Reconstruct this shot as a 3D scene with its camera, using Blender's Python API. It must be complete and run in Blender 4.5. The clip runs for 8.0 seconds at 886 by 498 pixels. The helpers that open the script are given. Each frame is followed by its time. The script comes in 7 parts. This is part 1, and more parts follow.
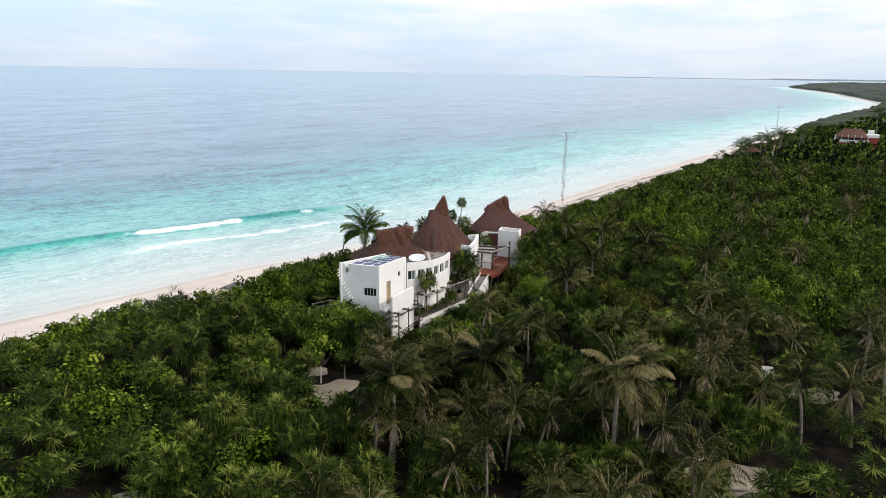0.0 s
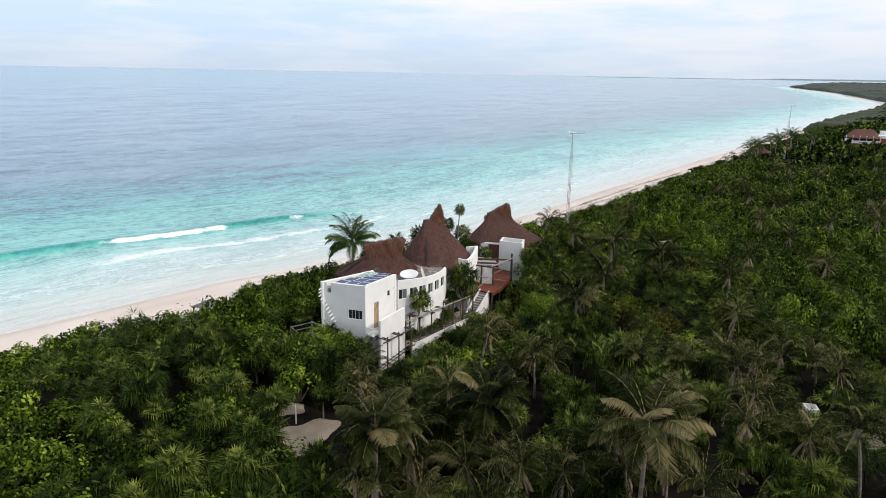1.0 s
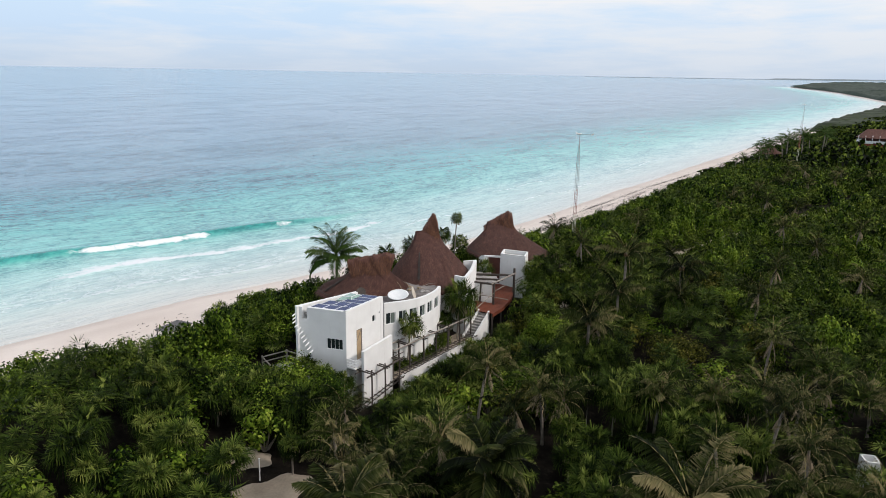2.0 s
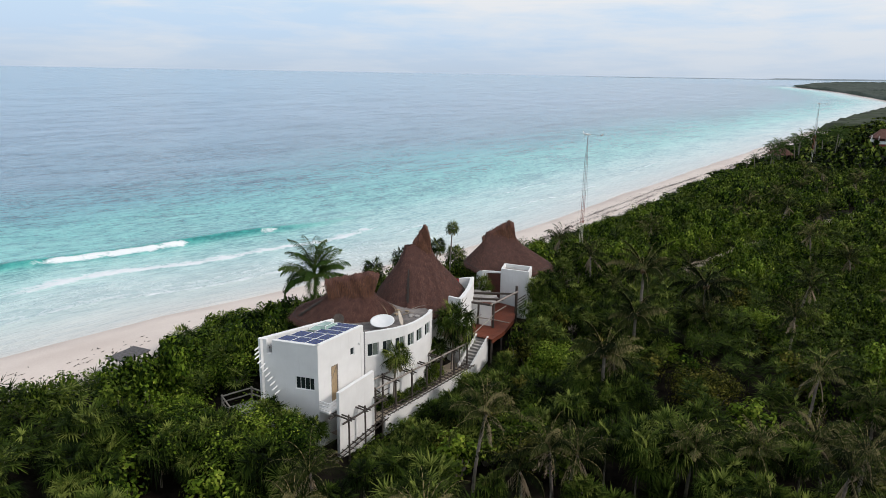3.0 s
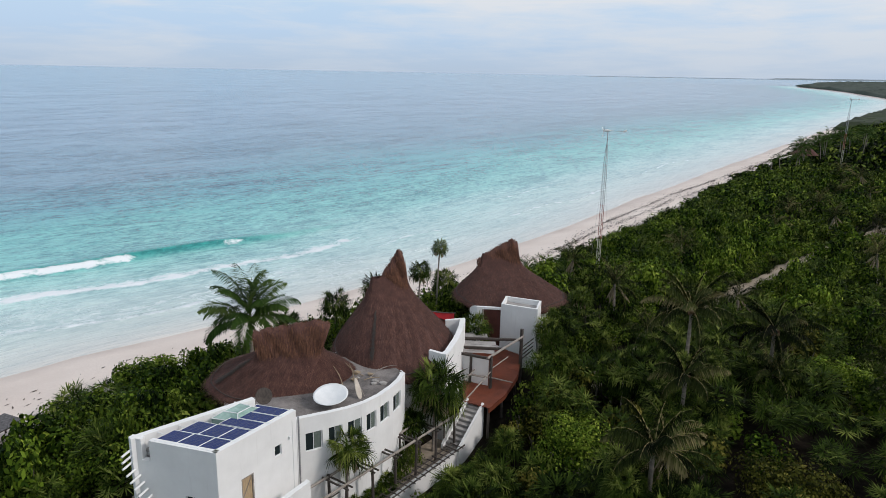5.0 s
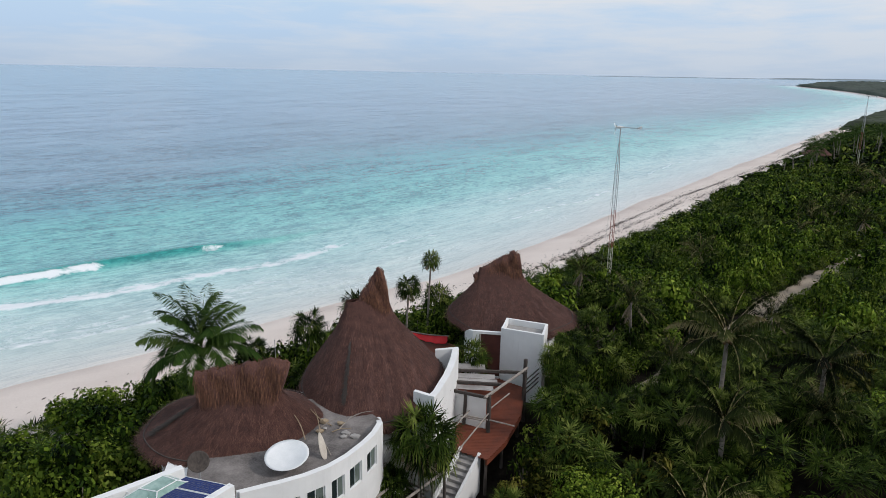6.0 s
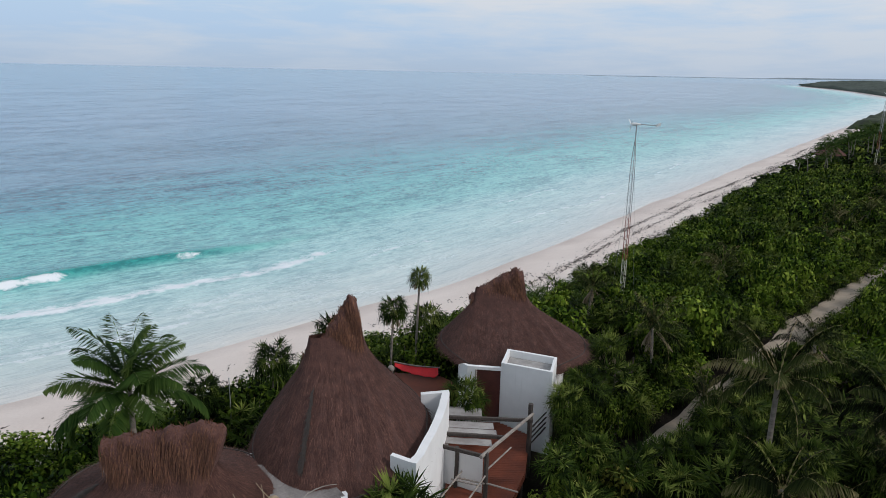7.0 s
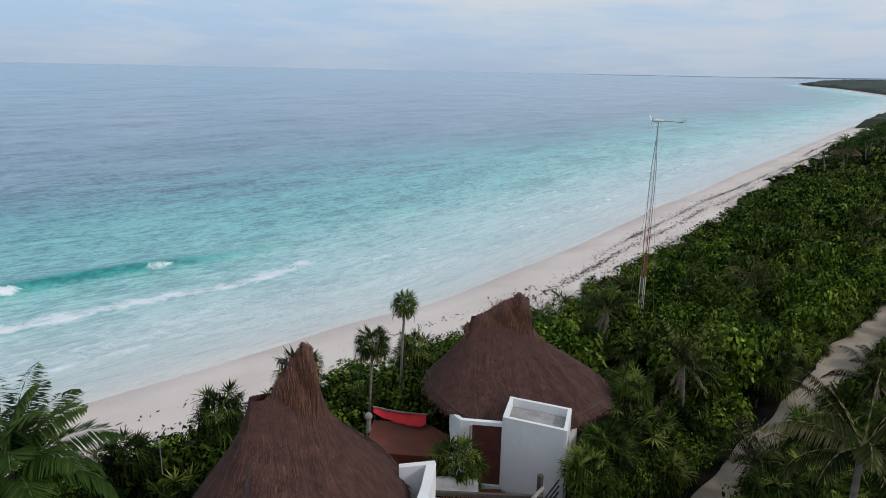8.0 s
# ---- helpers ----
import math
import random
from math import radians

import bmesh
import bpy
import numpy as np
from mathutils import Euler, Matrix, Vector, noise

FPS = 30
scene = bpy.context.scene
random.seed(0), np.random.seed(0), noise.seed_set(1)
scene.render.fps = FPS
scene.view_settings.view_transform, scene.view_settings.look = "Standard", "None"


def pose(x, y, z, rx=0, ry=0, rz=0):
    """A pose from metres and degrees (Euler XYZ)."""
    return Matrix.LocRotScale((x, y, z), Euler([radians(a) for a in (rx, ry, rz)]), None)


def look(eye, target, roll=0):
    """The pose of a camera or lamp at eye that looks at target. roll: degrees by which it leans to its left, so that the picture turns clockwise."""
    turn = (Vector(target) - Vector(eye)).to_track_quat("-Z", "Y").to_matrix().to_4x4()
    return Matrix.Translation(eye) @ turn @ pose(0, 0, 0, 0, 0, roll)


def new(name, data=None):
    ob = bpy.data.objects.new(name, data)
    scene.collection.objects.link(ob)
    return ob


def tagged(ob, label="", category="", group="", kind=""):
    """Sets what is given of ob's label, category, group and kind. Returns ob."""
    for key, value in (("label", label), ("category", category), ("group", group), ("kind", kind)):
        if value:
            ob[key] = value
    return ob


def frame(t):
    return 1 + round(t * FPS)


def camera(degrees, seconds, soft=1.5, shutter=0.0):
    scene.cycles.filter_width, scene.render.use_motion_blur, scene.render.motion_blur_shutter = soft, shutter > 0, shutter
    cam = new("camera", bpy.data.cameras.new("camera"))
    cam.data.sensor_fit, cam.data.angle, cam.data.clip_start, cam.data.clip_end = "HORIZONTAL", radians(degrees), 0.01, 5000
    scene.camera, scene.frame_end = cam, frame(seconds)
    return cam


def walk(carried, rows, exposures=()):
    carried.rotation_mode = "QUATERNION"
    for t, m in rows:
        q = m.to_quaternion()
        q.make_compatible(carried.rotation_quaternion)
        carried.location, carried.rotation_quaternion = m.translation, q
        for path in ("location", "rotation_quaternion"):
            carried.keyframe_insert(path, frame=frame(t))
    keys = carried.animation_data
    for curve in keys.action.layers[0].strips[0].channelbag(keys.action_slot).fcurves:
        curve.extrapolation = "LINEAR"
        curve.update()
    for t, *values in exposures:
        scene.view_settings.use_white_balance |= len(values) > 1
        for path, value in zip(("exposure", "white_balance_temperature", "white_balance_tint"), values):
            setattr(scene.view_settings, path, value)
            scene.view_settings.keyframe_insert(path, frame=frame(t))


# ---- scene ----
cam = camera(65.2, 8.0, soft=0.7)
PATH = [
    (0, (1.262, -2.757, 29.455), (1.368, 16.607, 24.455), 1.04),
    (0.5, (1.503, 1.267, 29.212), (1.610, 20.633, 24.216), 1.04),
    (1, (1.755, 5.387, 28.927), (1.865, 24.754, 23.933), 1.03),
    (1.5, (2.020, 9.547, 28.640), (2.131, 28.913, 23.647), 1.01),
    (3, (3.029, 22.281, 27.639), (3.133, 41.649, 22.651), 0.98),
    (3.5, (3.334, 26.413, 27.285), (3.444, 45.781, 22.299), 1.06),
    (4, (3.703, 30.566, 26.892), (3.806, 49.936, 21.912), 1.01),
    (4.5, (4.058, 34.511, 26.374), (4.161, 53.878, 21.381), 1.05),
    (6, (5.036, 45.884, 24.942), (5.146, 65.248, 19.941), 1.08),
    (6.5, (5.352, 49.569, 24.559), (5.462, 68.930, 19.546), 1.12),
    (7, (5.662, 53.319, 24.152), (5.776, 72.680, 19.135), 1.15),
    (7.5, (5.971, 57.132, 23.753), (6.087, 76.489, 18.725), 1.14),
    (8, (6.258, 60.909, 23.400), (6.375, 80.264, 18.363), 1.15),
]
EXPOSURES = [(0.0, 0.04, 6680, 13), (1.5, -0.11, 6600, 13), (3.5, -0.33, 6450, 12), (4.5, -0.39, 6360, 12), (6.5, -0.48, 6220, 12), (8.0, -0.62, 6120, 11)]
walk(cam, [(t, look(eye, target, roll)) for t, eye, target, roll in PATH], EXPOSURES)


# ---- light: a veiled evening sky, brighter overhead and to the east side ----
def link(tree, a, b):
    tree.links.new(a, b)


def math_node(tree, op, a, b=None, c=None, clamp=False):
    n = tree.nodes.new("ShaderNodeMath")
    n.operation, n.use_clamp = op, clamp
    for i, v in enumerate((a, b, c)):
        if v is None:
            continue
        if isinstance(v, (int, float)):
            n.inputs[i].default_value = v
        else:
            tree.links.new(v, n.inputs[i])
    return n.outputs[0]


def mix_rgb(tree, fac, a, b, blend="MIX"):
    n = tree.nodes.new("ShaderNodeMix")
    n.data_type, n.blend_type = "RGBA", blend
    for i, v in ((0, fac), (6, a), (7, b)):
        if isinstance(v, (int, float)):
            n.inputs[i].default_value = v
        elif isinstance(v, tuple):
            n.inputs[i].default_value = (*v, 1.0)
        else:
            tree.links.new(v, n.inputs[i])
    return n.outputs[2]


def ramp(tree, fac, stops, mode="LINEAR"):
    n = tree.nodes.new("ShaderNodeValToRGB")
    n.color_ramp.interpolation = mode
    els = n.color_ramp.elements
    while len(els) < len(stops):
        els.new(0.5)
    for e, (p, c) in zip(els, stops):
        e.position = p
        e.color = (*c, 1.0) if isinstance(c, tuple) else (c, c, c, 1.0)
    tree.links.new(fac, n.inputs[0])
    return n.outputs[0]


def noise_node(tree, vec, scale, detail=3.0, rough=0.55, distort=0.0):
    n = tree.nodes.new("ShaderNodeTexNoise")
    n.inputs["Scale"].default_value = scale
    n.inputs["Detail"].default_value = detail
    n.inputs["Roughness"].default_value = rough
    n.inputs["Distortion"].default_value = distort
    if vec is not None:
        tree.links.new(vec, n.inputs["Vector"])
    return n.outputs[0]


def mapped(tree, vec, loc=(0, 0, 0), rot=(0, 0, 0), scale=(1, 1, 1)):
    n = tree.nodes.new("ShaderNodeMapping")
    n.inputs["Location"].default_value, n.inputs["Rotation"].default_value, n.inputs["Scale"].default_value = loc, rot, scale
    tree.links.new(vec, n.inputs["Vector"])
    return n.outputs[0]


SUN_ELEVATION, SUN_AZIMUTH = radians(36), radians(108)  # azimuth clockwise from +y
world = bpy.data.worlds.new("overcast_sky")
scene.world = world
world.use_nodes = True
wt = world.node_tree
wt.nodes.clear()
sky = wt.nodes.new("ShaderNodeTexSky")
sky.sky_type, sky.sun_disc = "NISHITA", False
sky.sun_elevation, sky.sun_rotation = SUN_ELEVATION, SUN_AZIMUTH
sky.air_density, sky.dust_density, sky.ozone_density = 1.0, 1.5, 1.0
coord = wt.nodes.new("ShaderNodeTexCoord")
way = coord.outputs["Generated"]
sep = wt.nodes.new("ShaderNodeSeparateXYZ")
link(wt, way, sep.inputs[0])
up = math_node(wt, "MAXIMUM", sep.outputs[2], 0.0)
# cloud sheets: flattened noise, drawn out along the horizon
flat = mapped(wt, way, scale=(2.6, 2.6, 15.0))
soft_sheet = noise_node(wt, flat, 1.6, 6.0, 0.55, 0.3)
thin = noise_node(wt, mapped(wt, way, (3.1, 0.4, 0.2), (0, 0, 0), (6.0, 6.0, 45.0)), 1.5, 5.0, 0.6, 0.4)
veil = math_node(wt, "ADD", math_node(wt, "MULTIPLY", soft_sheet, 0.7), math_node(wt, "MULTIPLY", thin, 0.3))
east = math_node(wt, "MULTIPLY", math_node(wt, "MAXIMUM", sep.outputs[0], 0.0), 0.22)
cover = ramp(wt, math_node(wt, "ADD", veil, east), [(0.44, 0.0), (0.66, 1.0)])
# the overcast grows brighter from the horizon to overhead
lift = ramp(wt, up, [(0.0, (0.66, 0.81, 0.98)), (0.05, (0.69, 0.90, 1.14)), (0.12, (0.78, 1.0, 1.20)), (0.35, (0.74, 0.87, 0.98)), (1.0, (0.76, 0.84, 0.92))])
bright = ramp(wt, up, [(0.0, (0.80, 0.91, 1.03)), (0.05, (0.92, 1.0, 1.08)), (0.11, (1.10, 1.12, 1.13)), (0.35, (1.0, 1.02, 1.05)), (1.0, (1.0, 1.03, 1.07))])
clouds = mix_rgb(wt, cover, lift, bright)
air = mix_rgb(wt, 1.0, sky.outputs[0], (0.10, 0.10, 0.10), "MULTIPLY")
seen = mix_rgb(wt, 0.9, air, clouds)
back = wt.nodes.new("ShaderNodeBackground")
link(wt, seen, back.inputs[0])
back.inputs[1].default_value = 1.0
link(wt, back.outputs[0], wt.nodes.new("ShaderNodeOutputWorld").inputs[0])

sun_data = bpy.data.lights.new("sun", "SUN")
sun_data.energy, sun_data.angle, sun_data.color = 2.3, radians(7), (1.0, 0.93, 0.85)
sun = new("sun", sun_data)
sun_dir = Vector((math.sin(SUN_AZIMUTH) * math.cos(SUN_ELEVATION), math.cos(SUN_AZIMUTH) * math.cos(SUN_ELEVATION), math.sin(SUN_ELEVATION)))
sun.matrix_world = look((40, 0, 80), Vector((40, 0, 80)) - sun_dir)


# ---- materials ----
def surface(name, rough=0.8, metal=0.0):
    m = bpy.data.materials.new(name)
    m.use_nodes = True
    t = m.node_tree
    b = t.nodes["Principled BSDF"]
    b.inputs["Roughness"].default_value, b.inputs["Metallic"].default_value = rough, metal
    return m, t, b


def place_coords(t, kind="Object"):
    return t.nodes.new("ShaderNodeTexCoord").outputs[kind]


def world_place(t):
    return t.nodes.new("ShaderNodeNewGeometry").outputs["Position"]


def bump(t, b, height, strength=0.3, distance=0.02):
    n = t.nodes.new("ShaderNodeBump")
    n.inputs["Strength"].default_value, n.inputs["Distance"].default_value = strength, distance
    t.links.new(height, n.inputs["Height"])
    t.links.new(n.outputs[0], b.inputs["Normal"])


def simple(name, dark, light, scale=4.0, rough=0.8, metal=0.0, grain=60.0, relief=0.25, stretch=(1, 1, 1)):
    """Two tones in soft patches, with a fine grain in tone and relief."""
    m, t, b = surface(name, rough, metal)
    p = mapped(t, world_place(t), scale=stretch)
    patch = noise_node(t, p, scale, 4.0)
    fine = noise_node(t, p, grain, 3.0)
    tone = math_node(t, "ADD", math_node(t, "MULTIPLY", patch, 0.7), math_node(t, "MULTIPLY", fine, 0.3))
    t.links.new(ramp(t, tone, [(0.33, dark), (0.67, light)]), b.inputs["Base Color"])
    bump(t, b, fine, relief, 0.01)
    return m


def stucco_material():
    m, t, b = surface("white_stucco", 0.85)
    p = world_place(t)
    patch = noise_node(t, p, 0.7, 5.0, 0.6)
    streak = noise_node(t, mapped(t, p, scale=(7, 7, 0.5)), 1.0, 4.0, 0.6)
    fine = noise_node(t, p, 45.0, 3.0)
    base = ramp(t, patch, [(0.3, (0.74, 0.74, 0.73)), (0.7, (0.83, 0.83, 0.82))])
    stain = ramp(t, streak, [(0.60, 0.0), (0.80, 0.30)])
    t.links.new(mix_rgb(t, stain, base, (0.52, 0.50, 0.47)), b.inputs["Base Color"])
    bump(t, b, math_node(t, "ADD", fine, math_node(t, "MULTIPLY", patch, 1.5)), 0.25, 0.01)
    return m


def thatch_material(name, dark, mid, light):
    m, t, b = surface(name, 0.95)
    geo = t.nodes.new("ShaderNodeNewGeometry")
    p = geo.outputs["Position"]
    patch = noise_node(t, p, 2.2, 6.0, 0.72)
    fine = noise_node(t, mapped(t, p, scale=(14, 14, 3)), 2.0, 4.0, 0.7)
    isle = geo.outputs["Random Per Island"]
    v = math_node(t, "ADD", math_node(t, "MULTIPLY", patch, 0.40), math_node(t, "ADD", math_node(t, "MULTIPLY", fine, 0.38), math_node(t, "MULTIPLY", isle, 0.22)))
    t.links.new(ramp(t, v, [(0.30, dark), (0.52, mid), (0.76, light)]), b.inputs["Base Color"])
    bump(t, b, fine, 0.8, 0.05)
    return m


def foliage_material(name, tones, rough=0.6, glow=0.15):
    """Leaves: tone by leaf, by plant and by patch, with some light through the blade."""
    m, t, b = surface(name, rough)
    geo = t.nodes.new("ShaderNodeNewGeometry")
    info = t.nodes.new("ShaderNodeObjectInfo")
    patch = noise_node(t, geo.outputs["Position"], 0.16, 3.0, 0.6)
    at = t.nodes.new("ShaderNodeAttribute")
    at.attribute_name = "tone"
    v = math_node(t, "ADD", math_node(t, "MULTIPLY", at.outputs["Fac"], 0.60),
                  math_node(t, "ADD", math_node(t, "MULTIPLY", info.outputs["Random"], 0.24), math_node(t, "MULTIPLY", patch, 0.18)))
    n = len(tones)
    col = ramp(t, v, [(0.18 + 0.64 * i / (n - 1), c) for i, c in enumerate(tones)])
    t.links.new(col, b.inputs["Base Color"])
    b.inputs["Specular IOR Level"].default_value = 0.04
    tr = t.nodes.new("ShaderNodeBsdfTranslucent")
    t.links.new(col, tr.inputs[0])
    mx = t.nodes.new("ShaderNodeMixShader")
    mx.inputs[0].default_value = glow
    out = t.nodes["Material Output"]
    t.links.new(b.outputs[0], mx.inputs[1])
    t.links.new(tr.outputs[0], mx.inputs[2])
    t.links.new(mx.outputs[0], out.inputs[0])
    return m


STUCCO = stucco_material()
CONCRETE = simple("grey_concrete", (0.22, 0.21, 0.20), (0.42, 0.40, 0.38), 1.6, 0.9, grain=25)
THATCH = thatch_material("brown_thatch", (0.032, 0.015, 0.012), (0.108, 0.048, 0.037), (0.270, 0.135, 0.096))
THATCH_FRESH = thatch_material("rusty_thatch", (0.060, 0.028, 0.018), (0.150, 0.066, 0.038), (0.32, 0.155, 0.080))
WOOD_DARK = simple("weathered_dark_wood", (0.030, 0.024, 0.021), (0.090, 0.073, 0.062), 3.0, 0.85, grain=30, stretch=(4, 4, 1))
WOOD_SLAT = simple("weathered_slate_grey_slat", (0.055, 0.052, 0.055), (0.17, 0.16, 0.165), 4.0, 0.85, grain=30)
WOOD_GREY = simple("weathered_grey_pole", (0.17, 0.15, 0.13), (0.36, 0.32, 0.28), 3.0, 0.85, grain=30)
DECK = simple("reddish_deck_boards", (0.095, 0.021, 0.008), (0.19, 0.045, 0.017), 1.2, 0.7, grain=18)
DOOR_WOOD = simple("pale_wooden_door", (0.30, 0.21, 0.12), (0.47, 0.35, 0.21), 2.5, 0.6, grain=20, stretch=(5, 5, 1))
DOOR_RED = simple("dark_red_door", (0.060, 0.018, 0.014), (0.12, 0.034, 0.024), 2.0, 0.6, grain=15)
RED_CLOTH = simple("red_cloth", (0.50, 0.012, 0.018), (0.68, 0.025, 0.03), 1.5, 0.75, grain=30)
TERRACE = simple("stained_terrace", (0.060, 0.052, 0.050), (0.26, 0.235, 0.22), 0.9, 0.9, grain=14)
SKY_GLASS = simple("green_tinted_glass", (0.16, 0.27, 0.23), (0.36, 0.50, 0.45), 1.5, 0.12, grain=8, relief=0.03)
CANVAS = simple("pale_canvas", (0.22, 0.20, 0.19), (0.42, 0.40, 0.38), 1.2, 0.9, grain=40)
CANVAS_PALE = simple("bleached_board", (0.42, 0.36, 0.30), (0.62, 0.56, 0.48), 2.0, 0.8, grain=25)
METAL_WHITE = simple("white_painted_metal", (0.70, 0.72, 0.72), (0.82, 0.83, 0.83), 2.0, 0.45, grain=20, relief=0.05)
METAL_GREY = simple("galvanised_steel", (0.30, 0.30, 0.31), (0.48, 0.48, 0.49), 3.0, 0.5, 0.6, grain=30, relief=0.05)
METAL_RUST = simple("rust_red_steel", (0.20, 0.055, 0.04), (0.36, 0.11, 0.08), 3.0, 0.7, 0.2, grain=30, relief=0.1)
METAL_CREAM = simple("cream_painted_steel", (0.52, 0.50, 0.40), (0.68, 0.66, 0.55), 3.0, 0.6, grain=30, relief=0.05)
RED_PAINT = simple("red_render", (0.24, 0.035, 0.030), (0.34, 0.062, 0.048), 0.6, 0.85, grain=10)
BARK = simple("grey_palm_bark", (0.13, 0.11, 0.095), (0.30, 0.26, 0.22), 2.0, 0.9, grain=14, relief=0.6, stretch=(1, 1, 3))
DEAD_FROND = simple("dry_tan_frond", (0.19, 0.135, 0.085), (0.38, 0.30, 0.20), 2.0, 0.85, grain=20)
FIBRE = simple("brown_crown_fibre", (0.12, 0.07, 0.04), (0.26, 0.16, 0.09), 3.0, 0.9, grain=20)
SEAWEED = simple("dry_dark_seaweed", (0.030, 0.022, 0.018), (0.085, 0.060, 0.046), 3.0, 0.9, grain=20)
ROAD = simple("sand_track", (0.25, 0.205, 0.155), (0.42, 0.35, 0.27), 0.5, 0.95, grain=6)
# lowest stops near black: deep shade of the gaps put into random leaf tones
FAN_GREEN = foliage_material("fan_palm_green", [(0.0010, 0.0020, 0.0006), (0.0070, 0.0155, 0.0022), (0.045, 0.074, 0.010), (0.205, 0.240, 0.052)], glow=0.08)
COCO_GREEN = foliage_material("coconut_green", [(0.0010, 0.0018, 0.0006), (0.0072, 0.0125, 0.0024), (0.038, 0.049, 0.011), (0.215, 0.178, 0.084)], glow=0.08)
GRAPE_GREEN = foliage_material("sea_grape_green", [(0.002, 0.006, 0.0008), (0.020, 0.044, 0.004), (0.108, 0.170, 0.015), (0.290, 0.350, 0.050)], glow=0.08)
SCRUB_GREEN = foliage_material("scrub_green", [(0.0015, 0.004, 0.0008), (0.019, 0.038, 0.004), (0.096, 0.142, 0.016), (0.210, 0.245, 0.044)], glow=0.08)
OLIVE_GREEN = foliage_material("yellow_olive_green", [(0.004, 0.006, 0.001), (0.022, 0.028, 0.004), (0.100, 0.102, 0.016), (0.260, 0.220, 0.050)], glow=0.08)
PALM_FRESH = foliage_material("fresh_coconut_green", [(0.012, 0.030, 0.007), (0.026, 0.056, 0.011), (0.052, 0.092, 0.018), (0.115, 0.150, 0.045)])

# distance haze is painted into the base colours of far coast and headland
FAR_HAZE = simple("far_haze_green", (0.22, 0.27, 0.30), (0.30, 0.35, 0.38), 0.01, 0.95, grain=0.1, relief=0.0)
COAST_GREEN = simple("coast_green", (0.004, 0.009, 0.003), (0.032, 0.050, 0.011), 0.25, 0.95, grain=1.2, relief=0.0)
FAR_HAZED_GREEN = simple("far_hazed_green", (0.016, 0.028, 0.020), (0.045, 0.064, 0.044), 0.02, 0.95, grain=0.15, relief=0.0)


def glass_material():
    m, t, b = surface("dark_window_glass", 0.08)
    b.inputs["Base Color"].default_value = (0.02, 0.028, 0.03, 1)
    b.inputs["Specular IOR Level"].default_value = 0.5
    fine = noise_node(t, world_place(t), 3.0, 2.0)
    bump(t, b, fine, 0.03, 0.01)
    return m


def solar_material():
    m, t, b = surface("blue_solar_cells", 0.16)
    c = place_coords(t, "UV")
    b.inputs["Specular IOR Level"].default_value = 0.28
    br = t.nodes.new("ShaderNodeTexBrick")
    br.offset = 0.0
    br.inputs["Scale"].default_value = 1.0
    br.inputs["Brick Width"].default_value, br.inputs["Row Height"].default_value = 0.125, 0.125
    br.inputs["Mortar Size"].default_value = 0.004
    br.inputs["Color1"].default_value, br.inputs["Color2"].default_value = (0.006, 0.016, 0.105, 1), (0.008, 0.022, 0.130, 1)
    br.inputs["Mortar"].default_value = (0.10, 0.11, 0.14, 1)
    t.links.new(c, br.inputs["Vector"])
    t.links.new(br.outputs[0], b.inputs["Base Color"])
    return m


def ground_material():
    """Pale coral sand on the beach, leaf litter and soil under the trees."""
    m, t, b = surface("sand_and_litter", 0.95)
    b.inputs["Specular IOR Level"].default_value = 0.1
    p = world_place(t)
    at = t.nodes.new("ShaderNodeAttribute")
    at.attribute_name = "inland"
    inland = at.outputs["Fac"]
    ragged = math_node(t, "ADD", inland, math_node(t, "MULTIPLY", math_node(t, "SUBTRACT", noise_node(t, p, 0.22, 4.0), 0.5), 9.0))
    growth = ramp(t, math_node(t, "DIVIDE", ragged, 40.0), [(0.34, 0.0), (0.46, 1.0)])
    big = noise_node(t, p, 0.11, 4.0)
    fine = noise_node(t, p, 6.0, 4.0, 0.7)
    dry = ramp(t, math_node(t, "ADD", math_node(t, "MULTIPLY", big, 0.6), math_node(t, "MULTIPLY", fine, 0.4)), [(0.35, (0.66, 0.565, 0.505)), (0.65, (0.79, 0.70, 0.635))])
    wet = ramp(t, math_node(t, "DIVIDE", math_node(t, "ADD", inland, math_node(t, "MULTIPLY", big, 3.0)), 9.0), [(0.10, (0.80, 0.80, 0.81)), (0.55, (1.0, 1.0, 1.0))])
    sand = mix_rgb(t, 1.0, dry, wet, "MULTIPLY")
    # litter colour lowered further to carry the black shade between plants
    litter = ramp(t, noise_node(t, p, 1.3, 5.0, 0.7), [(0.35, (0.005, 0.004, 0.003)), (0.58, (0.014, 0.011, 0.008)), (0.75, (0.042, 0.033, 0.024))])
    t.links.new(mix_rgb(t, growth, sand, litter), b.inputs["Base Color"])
    bump(t, b, math_node(t, "ADD", fine, noise_node(t, p, 1.2, 3.0)), 0.5, 0.06)
    return m


